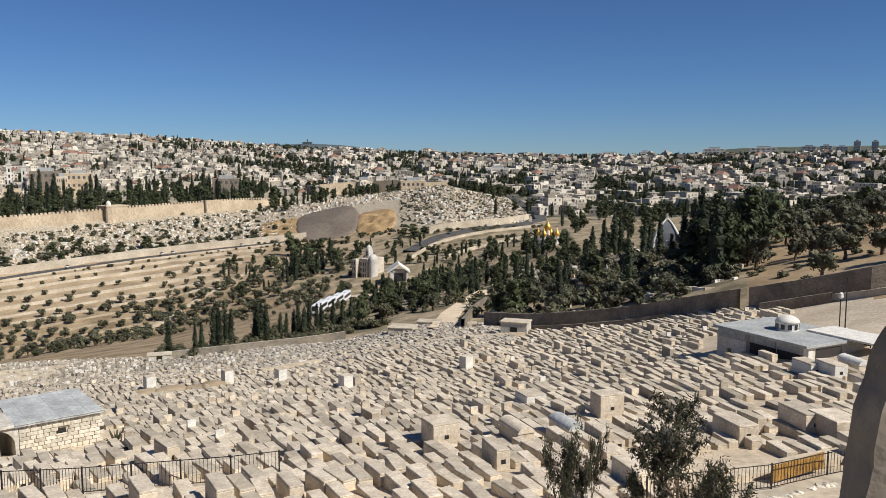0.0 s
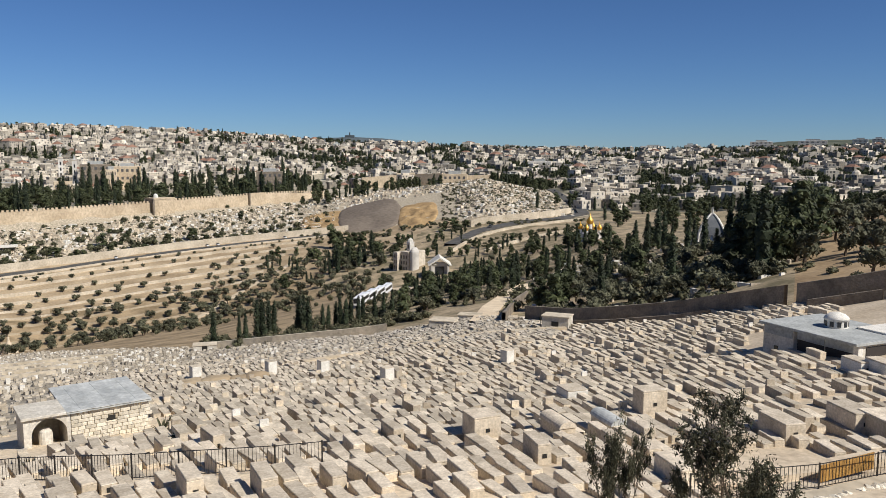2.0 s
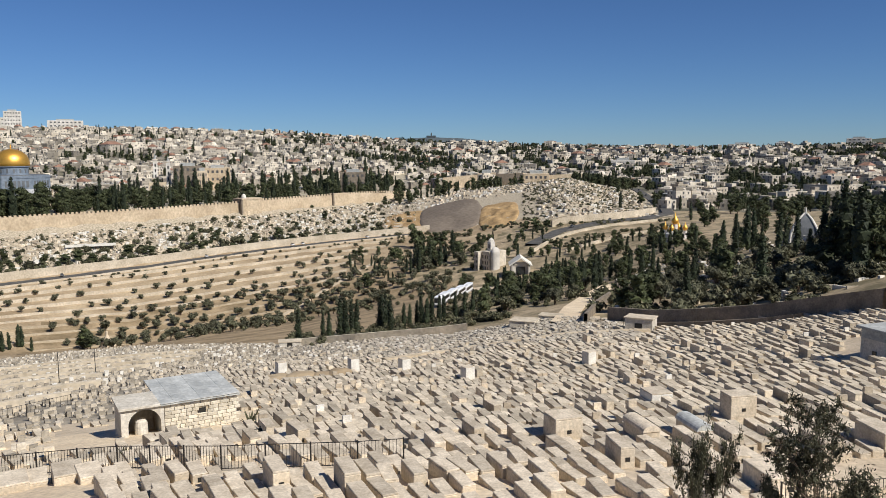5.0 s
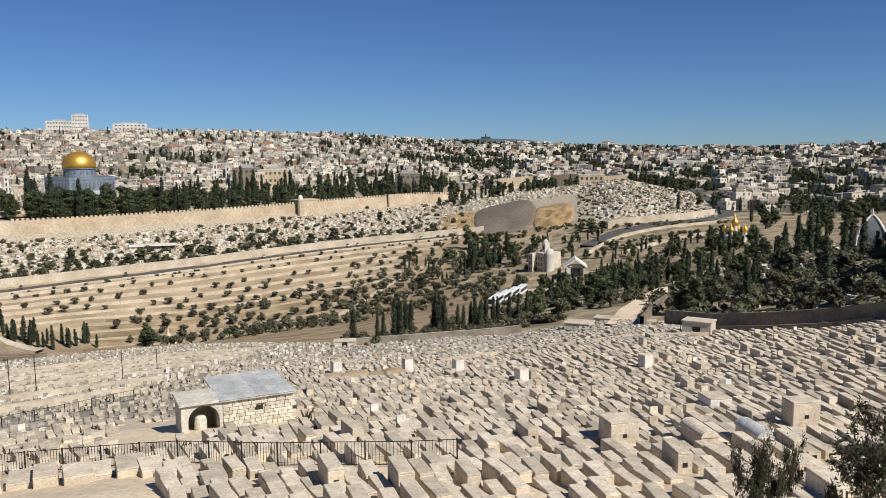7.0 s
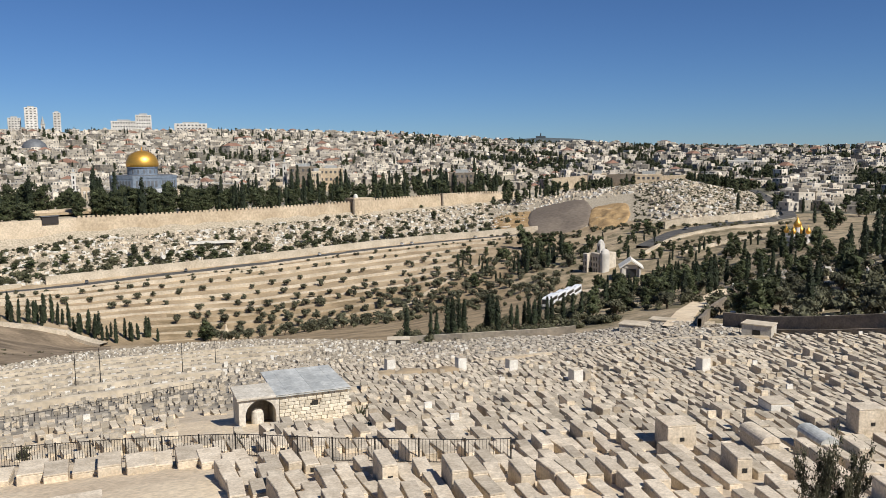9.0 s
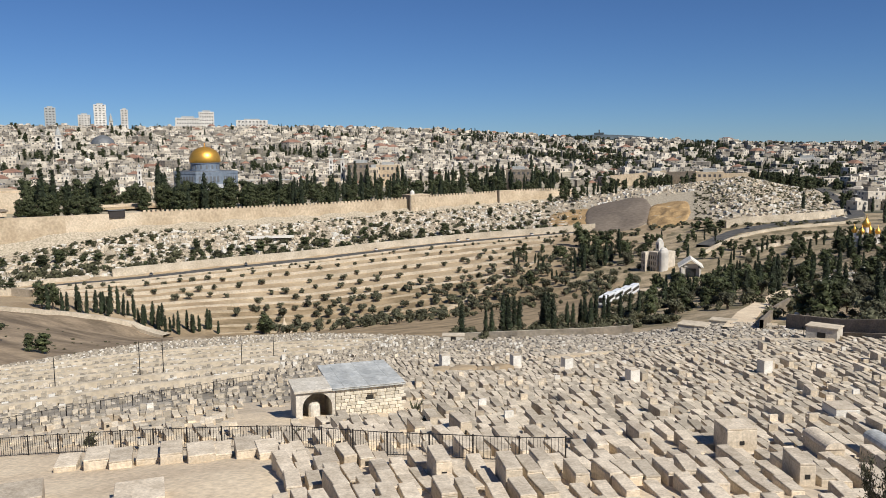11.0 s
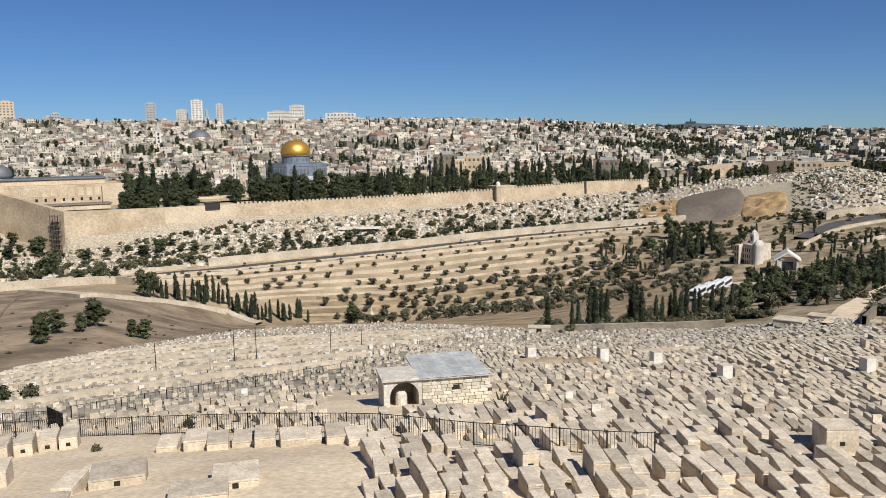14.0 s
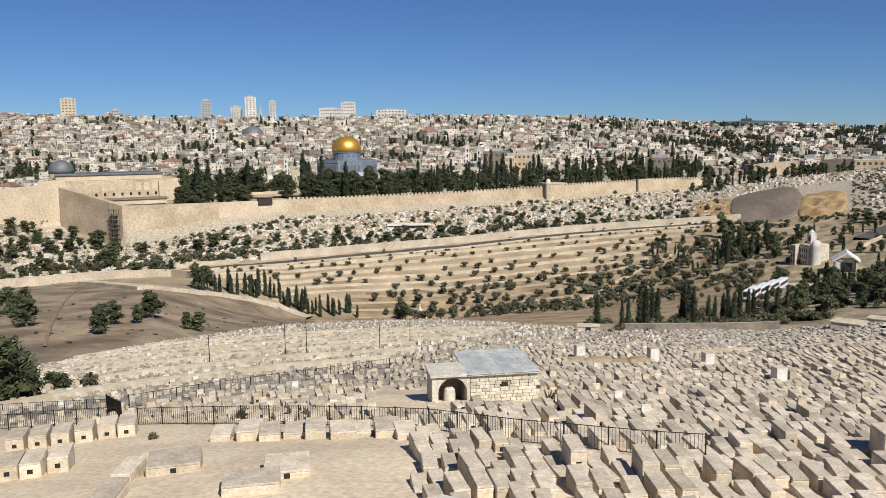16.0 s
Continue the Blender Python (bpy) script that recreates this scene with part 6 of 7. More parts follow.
# the heap of earth from a new grave
bm = bmesh.new()
for cx_, cy_, r_, z_ in ((0, 0, 1.7, 0.85), (2.2, 0.3, 1.3, 0.6), (-2.3, -0.2, 1.5, 0.5), (4.0, 0.6, 1.6, 0.95), (1.2, -0.8, 1.4, 0.45)):
    vs = bmesh.ops.create_icosphere(bm, subdivisions=3, radius=1.0)["verts"]
    for v in vs:
        q = 1 + 0.25 * noise.noise(v.co * 1.8 + Vector((cx_, cy_, 0)))
        v.co = Vector((cx_ + v.co.x * r_ * q, cy_ + v.co.y * r_ * q, v.co.z * z_ * q - 0.05))
p = at(-18.9, 96)
mound = part("earth_mound", bm, M_SOIL, None, "", True)
mound.matrix_basis = pose(*p, 0, 0, 10) @ Matrix.Diagonal((1.15, 1.3, 0.8, 1))
tagged(mound, "heap of loose tan earth among the tombs", "mound")

# ---- the low building with a lantern dome ----
shed = empty("burial_hall", (25.05, 73.0, -15.0), -63.4)
part("left_wall", blk(0, 3.4, 0, 7, -4.2, -0.18, 0.03), M_CONCRETE, shed)
part("right_wall", blk(3.4, 9.6, 0.35, 7, -4.2, -0.18, 0.03), M_CONCRETE, shed)
part("roof", blk(-0.25, 9.9, -0.35, 7.3, -0.18, 0.06, 0.02), M_GREYROOF, shed, "flat grey roof")
part("upper_roof", blk(5.8, 12.4, 4.6, 8.2, 0.06, 0.22, 0.02), M_WHITE, shed, "white upper roof strip")
part("panel", blk(0.2, 3.3, -0.06, 0.1, -0.95, -0.25), M_GREYROOF, shed, "grey cladding band")
part("window", blk(1.3, 1.75, -0.04, 0.1, -2.4, -1.9), M_GLASS, shed, "small dark window")
# shade inside the front openings is painted as solid dark panels
for x0, x1 in ((3.55, 6.3), (6.45, 9.2)):
    part("opening", blk(x0, x1, 0.28, 0.5, -1.95, -0.95), M_CANVASSHADE, shed, "dark shaded opening")
    part("panel", blk(x0, x1, 0.25, 0.45, -0.9, -0.22), M_GREYROOF, shed, "grey shutter box")
part("pier", blk(9.2, 9.65, 0.2, 0.7, -4.2, -0.18), M_WHITE, shed)
# doorway shade, likewise a flat dark block
part("side_opening", blk(9.5, 9.66, 1.1, 4.2, -2.9, -0.4), M_CANVASSHADE, shed, "dark doorway")
door_ = part("door", blk(9.62, 9.72, 4.4, 5.2, -3.2, -1.0), M_WHITE, shed, "white door")
part("handle", blk(9.72, 9.78, 4.5, 4.56, -2.2, -2.05), M_IRON, door_)
lantern_ = part("lantern", lathe([(0.95, 0.06), (0.95, 0.75)], 20, None, 4.6, 3.6), M_WHITE, shed)
part("lantern_dome", lathe([(1.05, 0.75), (0.98, 0.95), (0.7, 1.2), (0.3, 1.35), (0, 1.38)], 20, None, 4.6, 3.6), M_WHITE, shed, "white shallow dome", True)
src = None
for k in range(10):
    m = pose(4.6, 3.6, 0.2, 0, 0, 36 * k) @ pose(0.93, 0, 0)
    if src is None:
        src = part("lantern_window", blk(-0.03, 0.05, -0.16, 0.16, 0, 0.45), M_GLASS, lantern_, "narrow lantern window")
        src.matrix_basis = m
    else:
        share("lantern_window", src, lantern_, m)
tagged(shed, "low whitewashed hall with flat grey roof and lantern dome", "building")
awn = empty("awning", (36.2, 70.5, -16.9), -50)
part("sheet", blk(-2.2, 2.2, -1.6, 1.6, 1.5, 1.58), M_WHITE, awn, "pale canvas sheet")
part("valance", blk(-2.2, 2.2, -1.62, -1.56, 1.1, 1.5), M_CANVASSHADE, awn, "dark canvas edge")
for x in (-2.1, 2.1):
    for y in (-1.5, 1.5):
        part("post", blk(x - 0.04, x + 0.04, y - 0.04, y + 0.04, -1.0, 1.5), M_IRON, awn)
tagged(awn, "pale awning on thin posts beside the hall", "awning")

for az, h, tall, arm in ((26.68, 84, 5.6, False), (26.35, 82, 3.9, True), (4.0, 133, 3.6, False), (-41.3, 118, 5, False), (-39.8, 120, 5, False), (-34.6, 124, 4.6, False), (-32.4, 130, 4.6, False), (-46.5, 112, 4.2, False)):
    p = at(az, h)
    pl = empty("lamp_post" if arm else "iron_pole", p)
    part("pole", tube(bmesh.new(), [(0, 0, -0.5), (0, 0, tall)], [0.07, 0.045], 8), M_IRON, pl)
    part("base", lathe([(0.16, -0.1), (0.16, 0.25), (0.08, 0.35)], 10), M_IRON, pl)
    if arm:
        part("lantern", lathe([(0.12, tall), (0.22, tall + 0.1), (0.2, tall + 0.45), (0.05, tall + 0.6)], 10), M_WHITE, pl, "white lamp head")
    tagged(pl, "slim dark lamp post with a white head" if arm else "slim dark iron pole among the tombs", "lamp post" if arm else "pole")

# ---- compound walls of dark field stone ----
def stone_wall(name, line, height, thick, label, material=None, below=3.0):
    ribbon(name, line, thick, height + below, material or M_BLOCKWALL, label, "wall", height)


stone_wall("wall_compound", [(3.0, 152), (6.3, 141), (9, 134), (12.6, 130), (16.5, 122), (20.2, 114.5)], 2.9, 0.6, "tall dark field-stone wall of a wooded compound")
stone_wall("wall_compound_foot", [(6.3, 136.5), (9, 129.5), (12.6, 125.8), (15.5, 121)], 1.1, 0.5, "low stone wall with a stepped pale coping")
stone_wall("wall_orchard", [(20.9, 113), (24, 110.5), (28, 110), (32, 112)], 3.0, 0.6, "tall brown stone wall below the orchard")
stone_wall("wall_orchard_foot", [(21.5, 108), (25.8, 106.5)], 1.2, 0.5, "low brown stone wall", M_BLOCKWALL)
stone_wall("wall_court", [(25.9, 107), (28, 105), (32, 104)], 0.9, 0.5, "low pale court wall", M_RETAIN)
stone_wall("wall_lower_cemetery", [(-19.4, 192), (-15, 183), (-10, 176), (-7, 172)], 1.8, 0.6, "long pale wall at the cemetery's foot", M_RETAIN)
stone_wall("wall_tomb_path", [(-13, 112), (-7.4, 122), (-1, 126), (5.8, 131)], 0.55, 0.9, "pale kerb of a path between tombs", M_PATH, 1.0)
for a0, a1, h0, h1 in ((-60, -33, 84, 96), (-60, -31, 101, 111), (-60, -30, 118, 128), (-59, -27, 134, 142), (-58, -24, 150, 158), (-56, -24, 168, 177), (-55, -24, 185, 196)):
    stone_wall("terrace_wall_cemetery", [(a, h0 + (h1 - h0) * (a - a0) / (a1 - a0) + 2 * wobble(a, h0, 0.2)) for a in np.arange(a0, a1, 2.0)], 0.85, 0.6, "low pale terrace wall between lines of graves", M_RETAIN, 2.0)


def small_house(name, az, h, w_, d, tall, turn, label, door=True):
    p = at(az, h)
    t = empty(name, p, turn)
    part("wall", blk(-w_ / 2, w_ / 2, -d / 2, d / 2, -3, tall, 0.05), M_CONCRETE, t)
    part("roof", blk(-w_ / 2 - 0.15, w_ / 2 + 0.15, -d / 2 - 0.15, d / 2 + 0.15, tall, tall + 0.2, 0.03), M_RETAIN, t)
    if door:
        part("door", blk(-0.6, 0.6, -d / 2 - 0.03, -d / 2 + 0.2, -0.4, 1.5), M_HOLESHADE, t, "dark open doorway")
    tagged(t, label, "building")


small_house("gatehouse", 5.2, 134, 4.5, 3.0, 2.2, -20, "small plastered gatehouse in the cemetery wall")
small_house("gatehouse", -19.6, 188, 5.0, 3.0, 1.5, 18, "low stone gatehouse with a dark doorway")
small_house("gatehouse", -2.9, 158, 5.0, 4.0, 1.3, -12, "low flat-roofed stone hut above the lane", False)
small_house("gatehouse", -1.0, 165, 4.6, 3.0, 0.9, -12, "low flat-roofed stone hut above the lane", False)

# ---- railing and retaining wall by the olive trees ----
fence([(14.6, 31.6), (18.86, 34.0), (22.75, 36.4), (26.1, 39.4), (29.5, 42.5)], 0, 1.12, "terrace_railing", "dark iron terrace railing with square posts", 0.2)
wd_ = empty("wooden_screen", at(24.4, 38.6), -math.degrees(math.atan2(at(26.05, 39.6).y - at(22.8, 36.6).y, at(26.05, 39.6).x - at(22.8, 36.6).x)) * -1)
for k in range(21):
    part("board", blk(-1.75 + k * 0.167, -1.75 + k * 0.167 + 0.155, -0.02, 0.02, 0.16, 0.92, 0.004), M_WOOD, wd_)
for z in (0.3, 0.8):
    part("batten", blk(-1.77, 1.77, 0.02, 0.06, z, z + 0.08), M_WOOD, wd_)
tagged(wd_, "yellow varnished board screen behind the railing", "screen")
ribbon("ledge_by_railing", [(15, 33.5), (19.3, 36.6), (22.8, 38.9), (26.05, 41.9), (30, 45.5)], 1.1, 1.6, M_PAVE, "pale stone ledge behind the railing", "ledge", 0.35)
ribbon("wall_rubble", [(17, 31.2), (19.3, 33.2), (22.8, 35.4), (26.05, 38.5), (30, 42)], 1.0, 3.0, M_RETAIN, "rubble retaining wall under the railing", "wall", 0.05)
rub = scene.objects["wall_rubble"]
rng = random.Random(12)
rstones = []
for k in range(3):
    bm = bmesh.new()
    vs = bmesh.ops.create_icosphere(bm, subdivisions=1, radius=0.3)["verts"]
    for v in vs:
        v.co = Vector((v.co.x * 1.2, v.co.y * 0.8, v.co.z * 0.8)) * rng.uniform(0.85, 1.12)
    rstones.append(part("stone", bm, M_BLOCK, rub))
for k in range(120):
    a = rng.uniform(18.5, 30)
    hh = float(np.interp(a, [17, 19.3, 22.8, 26.05, 30], [31.2, 33.2, 35.4, 38.5, 42])) - 0.55 - 0.35 * (k % 4) * 0.6
    p = at(a, hh, -0.1 - 0.3 * (k % 4))
    m = pose(p.x, p.y, p.z, rng.uniform(-20, 20), rng.uniform(-20, 20), rng.uniform(0, 360))
    if k < 3:
        rstones[k].matrix_basis = m
    else:
        share("stone", rng.choice(rstones), rub, m)


def near_olive(az, h, top, spread, seed, lean=0.0):
    """A young olive tree whose thin limbs and single leaves can be told apart."""
    rng = random.Random(seed)
    p = at(az, h)
    hgt = top - p.z
    t = empty("young_olive_tree", p)
    trunk, leaves = bmesh.new(), bmesh.new()
    tips = []
    def grow(a, d, ln, r, level):
        b = a + d * ln * 0.5 + Vector((rng.gauss(0, 0.06), rng.gauss(0, 0.06), 0)) * ln
        c = b + (d + Vector((rng.gauss(0, 0.2), rng.gauss(0, 0.2), 0.1))).normalized() * ln * 0.5
        tube(trunk, [a, b, c], [r, r * 0.82, r * 0.6], 5)
        tips.append((c, level))
        if level < 5:
            for _ in range(3 if level < 4 else 2):
                nd = (d + Vector((rng.gauss(0, 0.6), rng.gauss(0, 0.6), rng.uniform(-0.1, 0.45)))).normalized()
                grow(c if rng.random() < 0.7 else b, nd, ln * rng.uniform(0.55, 0.8), r * 0.58, level + 1)
    grow(Vector((0, 0, -0.4)), Vector((lean, 0, 1)).normalized(), hgt * 0.42, 0.1, 0)
    high = [c for c, level in tips if level > 2]
    lean_x, lean_y = (sum(c[i] / c.z for c in high) / len(high) for i in (0, 1))
    for v in trunk.verts:
        v.co.x, v.co.y = v.co.x - lean_x * v.co.z, v.co.y - lean_y * v.co.z
    tips = [(Vector((c.x - lean_x * c.z, c.y - lean_y * c.z, c.z)), level) for c, level in tips]
    zmax = max(c.z for c, _ in tips)
    xmax = max(c.xy.length for c, _ in tips)
    for c, level in tips:
        if level < 2:
            continue
        for _ in range(42 if level > 2 else 16):
            d = Vector((rng.gauss(0, 1), rng.gauss(0, 1), rng.gauss(0, 1))).normalized()
            q = c + d * abs(rng.gauss(0, 0.17))
            along_ = Vector((rng.gauss(0, 1), rng.gauss(0, 1), rng.gauss(0, 0.8))).normalized() * rng.uniform(0.055, 0.1)
            side = along_.cross(d).normalized() * 0.022
            leaves.faces.new([leaves.verts.new(v) for v in (q - along_, q + side, q + along_, q - side)])
    fz, fx = hgt / zmax, spread / xmax
    for bm in (trunk, leaves):
        for v in bm.verts:
            v.co = Vector((v.co.x * fx, v.co.y * fx, v.co.z * fz))
    part("trunk", trunk, M_BARK, t)
    part("foliage", leaves, M_OLIVE, t)
    tagged(t, "young olive tree with thin limbs and sparse leaves", "olive tree", "young olive trees")


near_olive(17.5, 18.6, -5.3, 1.6, 31)
near_olive(9.45, 18.2, -5.95, 1.0, 44)
near_olive(13.2, 17.4, -7.1, 1.0, 58)

# the rough pier at the terrace's end
bm = bmesh.new()
prof = [(1.20, -1.64), (1.215, -1.2), (1.235, -0.95), (1.27, -0.72), (1.315, -0.58), (1.345, -0.52), (1.42, -0.60), (1.75, -1.0), (2.1, -1.35), (2.3, -1.64)]
fr, bk = [], []
for i, (x, z) in enumerate(prof):
    fr.append(bm.verts.new((x, 2.28, z))), bk.append(bm.verts.new((x + 0.05, 2.52, z)))
bm.faces.new(fr), bm.faces.new(bk[::-1])
for k in range(len(prof)):
    j = (k + 1) % len(prof)
    bm.faces.new((fr[k], bk[k], bk[j], fr[j]))
bmesh.ops.recalc_face_normals(bm, faces=bm.faces)
bmesh.ops.triangulate(bm, faces=bm.faces)
bmesh.ops.subdivide_edges(bm, edges=bm.edges, cuts=3, use_grid_fill=True)
for v in bm.verts:
    v.co += Vector((1, 0.4, 0.6)) * 0.018 * noise.noise(v.co * 9) + Vector((0.4, 1, 0.4)) * 0.01 * noise.noise(v.co * 23)
pier = part("stone_pier", bm, M_BLOCKWALL)
tagged(pier, "rough dark grey stone pier at the terrace's end", "pier")

# ---- churches and coaches in the valley ----
p = at(-5.6, 415)
ch = empty("chapel", (p.x, p.y, p.z - 1.0), -42)
ch.scale = (0.64, 0.8, 0.84)
part("hall", blk(-4, 5, -1, 14, -4, 12.5, 0.15), M_HOUSETHING, ch)
part("left_wing", blk(-9, -4.2, -4, 10, -4, 12, 0.15), M_HOUSETHING, ch, "white rendered wing")
part("apse", lathe([(3.1, -4), (3.1, 12.6), (2.6, 14.2), (1.4, 15.2), (0, 15.5)], 20, None, 7.4, 2.5), M_TOWERWHITE, ch, "rounded white apse with a cap")
part("bell_tower", blk(-2.6, 1.4, 3, 7, 12.5, 18, 0.1), M_TOWERWHITE, ch)
part("tower_cap", lathe([(2.2, 18), (1.7, 19.4), (0.2, 20.6)], 8, None, -0.6, 5), M_TOWERWHITE, ch)
part("tower_opening", blk(-1.3, 0.1, 2.94, 3.1, 14, 16.6), M_GLASS, ch, "dark belfry opening")
src = None
for x in (-3.2, -1.2, 0.8, 2.8):
    for z in (1, 4.5, 8):
        m = pose(x, -1.04, z)
        if src is None:
            src = part("window", blk(-0.45, 0.45, 0, 0.3, 0, 2.2), M_GLASS, ch, "narrow dark window")
            src.matrix_basis = m
        else:
            share("window", src, ch, m)
for z in (1.5, 5, 8.5):
    for y in (-1.5, 3, 7):
        share("window", src, ch, pose(-9.04, y, z, 0, 0, -90))
for x in (-7.8, -5.6):
    for z in (1.5, 5, 8.5):
        share("window", src, ch, pose(x, -4.04, z))
tagged(ch, "white chapel with a bell tower and a rounded apse", "church")

p = at(-3.15, 385)
pv = empty("arched_pavilion", (p.x, p.y, p.z), 6)
bm = bmesh.new()
sec = [(-5.6, 5.0), (-5.2, 4.6), (0, 8.2), (5.2, 4.6), (5.6, 5.0), (0, 8.9)]
a_, b_ = [bm.verts.new((x, -1, z)) for x, z in sec], [bm.verts.new((x, 12, z)) for x, z in sec]
for k in range(6):
    bm.faces.new((a_[k], a_[(k + 1) % 6], b_[(k + 1) % 6], b_[k]))
bm.faces.new((a_[0], a_[1], a_[2], a_[5])), bm.faces.new((a_[2], a_[3], a_[4], a_[5]))
bmesh.ops.recalc_face_normals(bm, faces=bm.faces)
part("roof", bm, M_WHITE, pv, "white gabled roof")
part("body", blk(-4.6, 4.6, 1.0, 11.5, -3, 4.9), M_TOWERWHITE, pv)
part("gable", blk(-3.2, 3.2, 0.6, 1.0, 4.9, 6.2), M_TOWERWHITE, pv)
for x in (-4.4, 3.6):
    part("pier", blk(x, x + 0.9, -0.6, 1.0, -3, 4.9), M_TOWERWHITE, pv)
part("archway", blk(-2.2, 2.2, 0.85, 1.1, -2, 4.2), M_GLASS, pv, "dark arched entrance")
tagged(pv, "small white gabled pavilion with a dark archway", "pavilion")

def coach(az, h, turn):
    p = at(az, h)
    b = empty("coach", (p.x, p.y, p.z + 0.5), turn)
    part("body", blk(-1.25, 1.25, -6, 6, 0.45, 3.3, 0.18), M_BUS, b)
    part("roof_unit", blk(-0.8, 0.8, -2, 1.5, 3.3, 3.55, 0.05), M_BUS, b)
    for x in (-1.27, 1.2):
        part("window_band", blk(x, x + 0.07, -5.4, 5.2, 1.6, 2.7), M_GLASS, b, "dark tinted window band")
    part("windscreen", blk(-1.1, 1.1, -6.04, -5.9, 1.3, 2.9), M_GLASS, b)
    for x in (-1.05, 1.05):
        for y in (-4, 3.8):
            w_ = part("wheel", lathe([(0.5, -0.15), (0.5, 0.15)], 14), M_RUBBER, b)
            w_.matrix_basis = pose(x, y, 0.5, 0, 90, 0)
            part("rim", lathe([(0.26, -0.17), (0.26, 0.17)], 10), M_LEAD, w_)
    tagged(b, "white tour coach parked on a paved yard", "coach", "coaches in the yard")


for az, h in ((-8.75, 272), (-8.15, 285), (-7.55, 299), (-7.0, 313)):
    coach(az, h, -6)

p = at(7.4, 400)
gc = empty("gilded_church", (p.x, p.y, p.z - 3.0), 20)
gc.scale = (0.72, 0.72, 0.78)
part("body", blk(-7, 7, -6, 8, -6, 8, 0.2), M_TOWERWHITE, gc, "white stone walls")
for x, y, z, r in ((0, 1, 13.5, 2.1), (-4.8, -3.6, 10, 1.5), (4.8, -3.6, 10, 1.5), (-4.8, 5.4, 10, 1.5), (4.8, 5.4, 10, 1.5), (0, -5.5, 9.2, 1.2), (-2.4, 1, 9.5, 1.1)):
    part("drum", lathe([(r * 0.75, 5), (r * 0.75, z)], 12, None, x, y), M_TOWERWHITE, gc)
    part("onion_dome", lathe([(r * 0.7, z), (r * 1.15, z + r * 0.7), (r * 1.1, z + r * 1.3), (r * 0.5, z + r * 2.0), (r * 0.12, z + r * 2.6), (0.05, z + r * 3.6)], 14, None, x, y), M_GOLD, gc, "gilded onion dome", True)
src = None
for x in (-4.5, -1.5, 1.5, 4.5):
    m = pose(x, -6.05, 2.5)
    if src is None:
        src = part("window", blk(-0.5, 0.5, 0, 0.3, 0, 2.8), M_GLASS, gc, "dark arched window")
        src.matrix_basis = m
    else:
        share("window", src, gc, m)
tagged(gc, "white church with a cluster of golden onion domes", "church")

p = at(15.45, 262)
tc = empty("tear_church", (p.x, p.y, rise(-7.2, 262)), 30)
part("body", blk(-5, 5, -5, 5, -4, 6, 0.2), M_CONCRETE, tc)
part("dome", lathe([(5.6, 6), (5.3, 8.2), (4.2, 10.6), (2.4, 12.8), (0.7, 14.2)], 4), M_LEAD, tc, "dark pointed dome")
for k in range(4):
    bm = tube(bmesh.new(), [(5.7, 0, 6), (5.4, 0, 8.2), (4.3, 0, 10.6), (2.5, 0, 12.8), (0.5, 0, 14.6)], [0.4, 0.36, 0.32, 0.28, 0.2], 6)
    r_ = part("rib", bm, M_WHITE, tc, "white dome rib")
    r_.matrix_basis = pose(0, 0, 0, 0, 0, 90 * k)
    v_ = part("vase", lathe([(0.5, 6), (0.7, 7), (0.35, 8), (0.45, 8.6)], 10, None, 4.9, 4.9), M_WHITE, tc, "white corner urn")
    v_.matrix_basis = pose(0, 0, 0, 0, 0, 90 * k)
part("finial", lathe([(0.5, 14.2), (0.3, 15), (0.05, 16.5)], 8), M_WHITE, tc)
tagged(tc, "small church with a dark tear-shaped dome", "church")

p = at(-31.55, 395)
cone = empty("cone_monument", (p.x, p.y, rise(-12.7, 395)), 20)
part("base", blk(-3.2, 3.2, -3.2, 3.2, -6, 2.4, 0.2), M_WALLPALE, cone)
part("drum", lathe([(2.7, 2.4), (2.6, 4.0)], 20), M_WALLPALE, cone)
part("spire", lathe([(2.7, 4.0), (1.6, 5.2), (0.8, 7), (0.45, 8.6), (0.6, 9.0), (0.1, 9.6)], 20), M_WALLPALE, cone, "concave pointed stone spire", True)
tagged(cone, "ancient rock-cut tomb with a concave cone roof", "monument")

# long white canopy on the slope under the wall
p = at(-32.2, float(np.interp(-32.2, AZ, H_R)) + 52)
cn = empty("long_canopy", p, 33)
part("roof", blk(-15, 15, -2, 2, 3.4, 3.7, 0.05), M_WHITE, cn, "white sheet roof")
part("fascia", blk(-15, 15, -2.12, -2.0, 2.3, 3.7), M_WHITE, cn, "white roof edge")
for k in range(6):
    part("post", blk(-12.5 + k * 5, -12.3 + k * 5, -1.8, -1.6, -1, 3.0), M_IRON, cn)
part("back_wall", blk(-13, 13, 1.8, 2.0, -2, 3.0), M_BLOCKWALL, cn)
tagged(cn, "long white-roofed canopy on the rocky slope", "canopy")

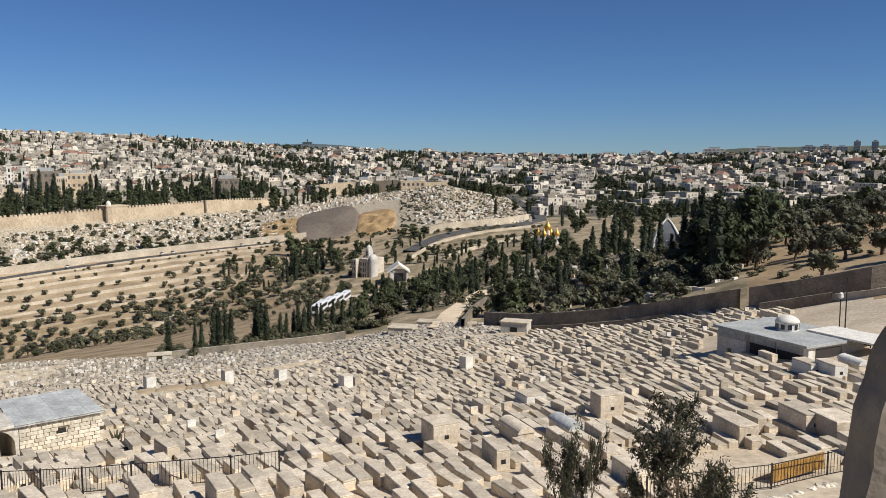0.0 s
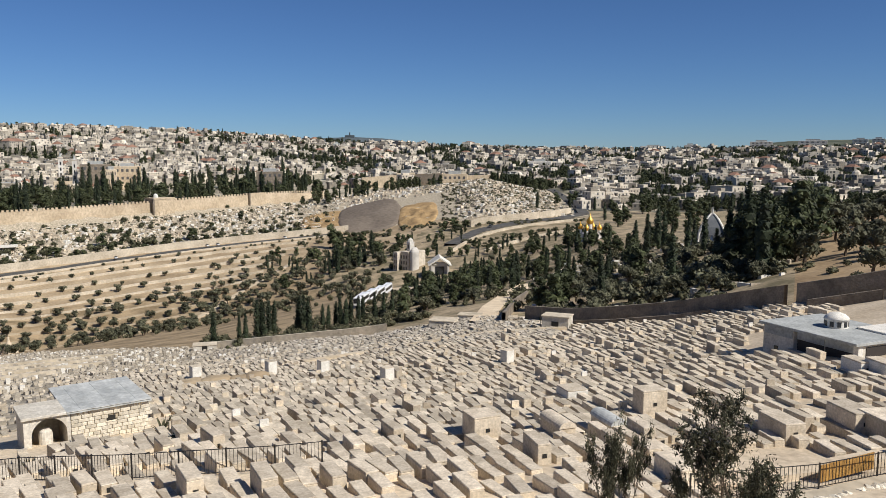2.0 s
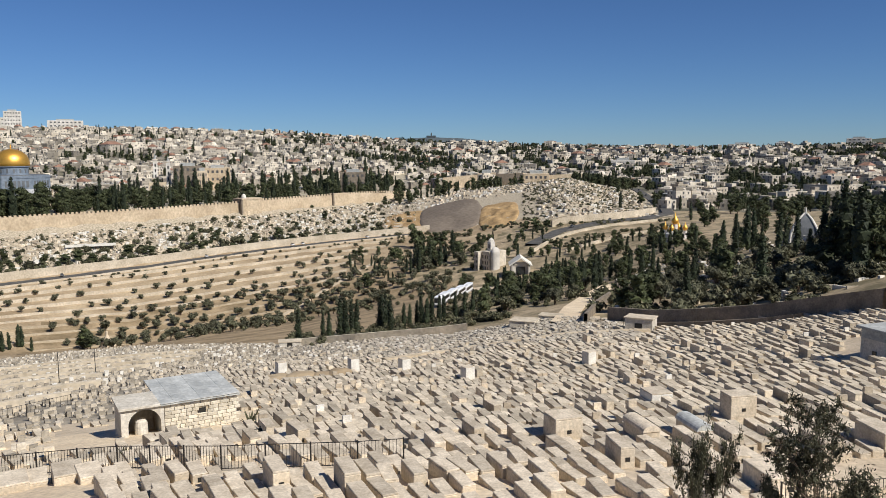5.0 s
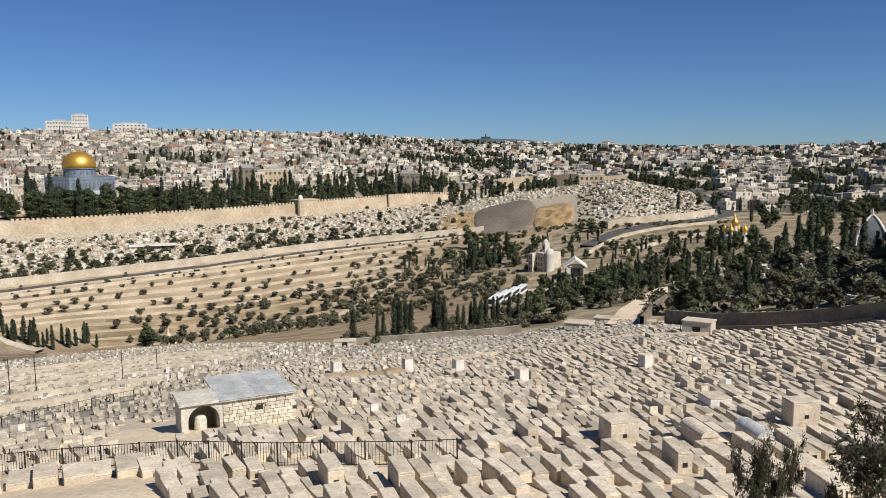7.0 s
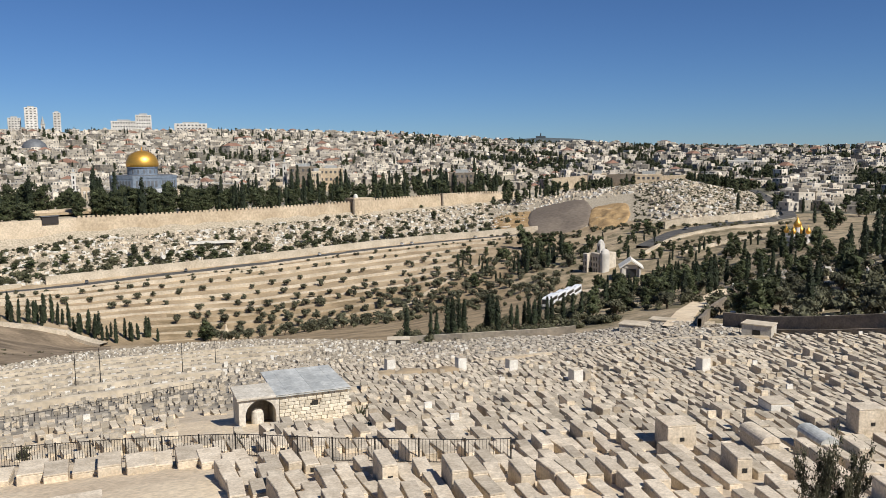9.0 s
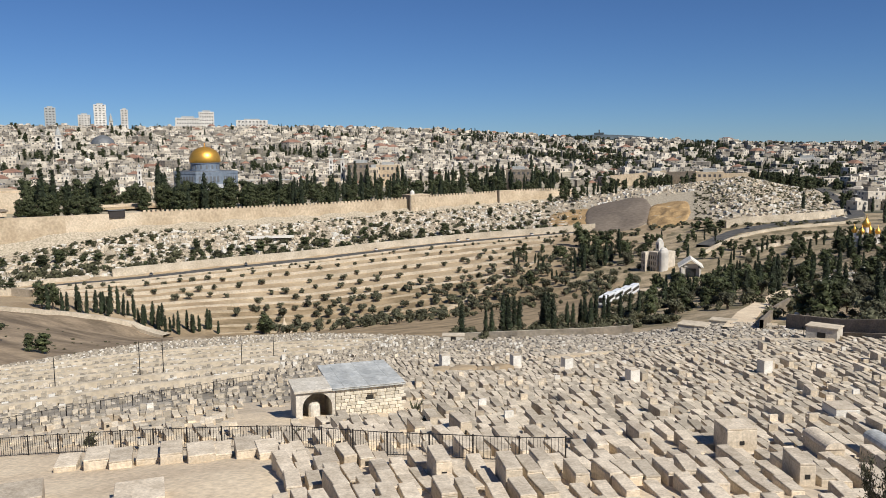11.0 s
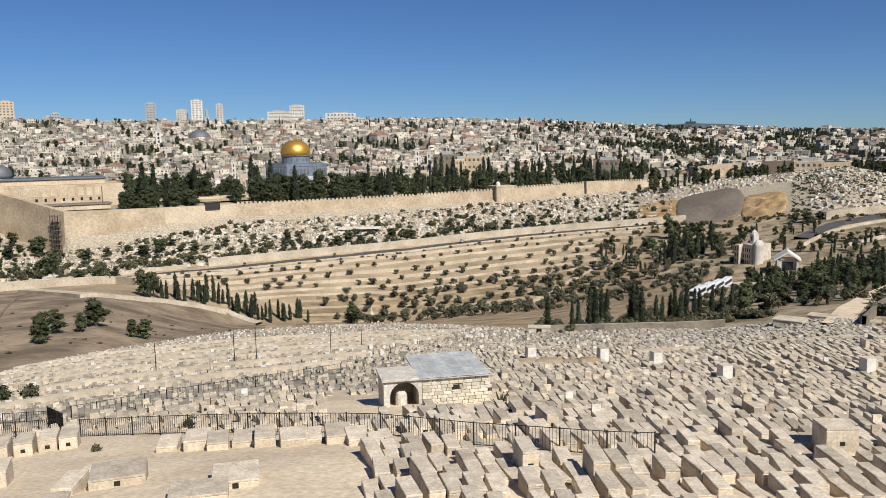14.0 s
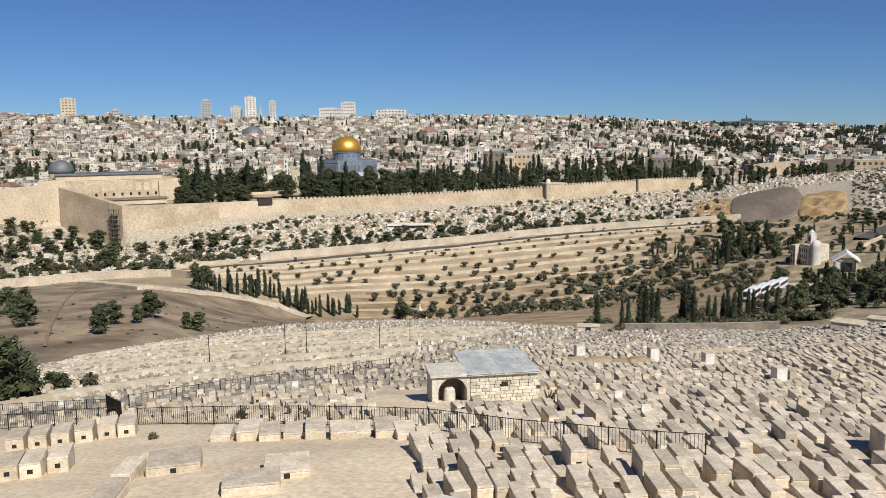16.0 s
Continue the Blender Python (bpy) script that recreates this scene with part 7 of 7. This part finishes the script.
# cars on the roads
def car(az, h, turn, material, label):
    p = at(az, h, 1.3)
    c = empty("car", p, turn)
    bm = blk(-0.85, 0.85, -2.1, 2.1, 0.3, 0.85, 0.08)
    part("body", bm, material, c)
    part("cabin", blk(-0.75, 0.75, -1.2, 1.3, 0.85, 1.45, 0.06, 0.15), M_GLASS, c)
    for x in (-0.8, 0.8):
        for y in (-1.3, 1.3):
            w_ = part("wheel", lathe([(0.32, -0.1), (0.32, 0.1)], 12), M_RUBBER, c)
            w_.matrix_basis = pose(x, y, 0.32, 0, 90, 0)
            part("rim", lathe([(0.18, -0.12), (0.18, 0.12)], 8), M_BUS, w_)
    tagged(c, label, "car", "cars on the road")


for az in (-18.5, -19.2, -25, -34, -14.0, -40.2):
    car(az, float(np.interp(az, AZ, H_R)) - 1, 35, M_BUS if az > -30 else M_LEAD, "white car on the valley road" if az > -30 else "grey car on the valley road")
for az, h in ((6.2, 690), (5.9, 715), (6.6, 640), (5.4, 755), (4.9, 800), (3.0, 541), (0.4, 514)):
    car(az, h, -10, M_LEAD, "dark car on the curving road")


def agave(az, h, size, seed):
    """A rosette of stiff pointed leaves."""
    rng = random.Random(seed)
    t = empty("agave", at(az, h), rng.uniform(0, 90))
    src = None
    for k in range(22):
        bm = bmesh.new()
        m = pose(0, 0, 0.02, 0, 0, k * 137.5) @ pose(0, 0, 0, 0, -rng.uniform(15, 70), 0)
        if src is None:
            v = [bm.verts.new(q) for q in ((0, -0.05, 0), (0, 0.05, 0), (0.45, 0.06, 0.03), (0.45, -0.06, 0.03), (1.0, 0, 0.0), (0.45, 0, -0.03))]
            for q in ((0, 1, 2, 3), (3, 2, 4), (1, 0, 5), (2, 1, 5), (0, 3, 5), (4, 2, 5), (3, 4, 5)):
                bm.faces.new([v[i] for i in q])
            src = part("leaf", bm, M_BUSH, t)
            src.matrix_basis = m @ Matrix.Diagonal((size, size, size, 1))
        else:
            bm.free()
            share("leaf", src, t, m @ Matrix.Diagonal((size * rng.uniform(0.7, 1.1),) * 3 + (1,)))
    tagged(t, "spiky green agave growing between tombs", "agave", "agaves")


agave(-22.6, 53.5, 1.35, 1)
agave(-31.0, 45.0, 0.8, 2)
agave(-44.5, 56.0, 0.6, 3)
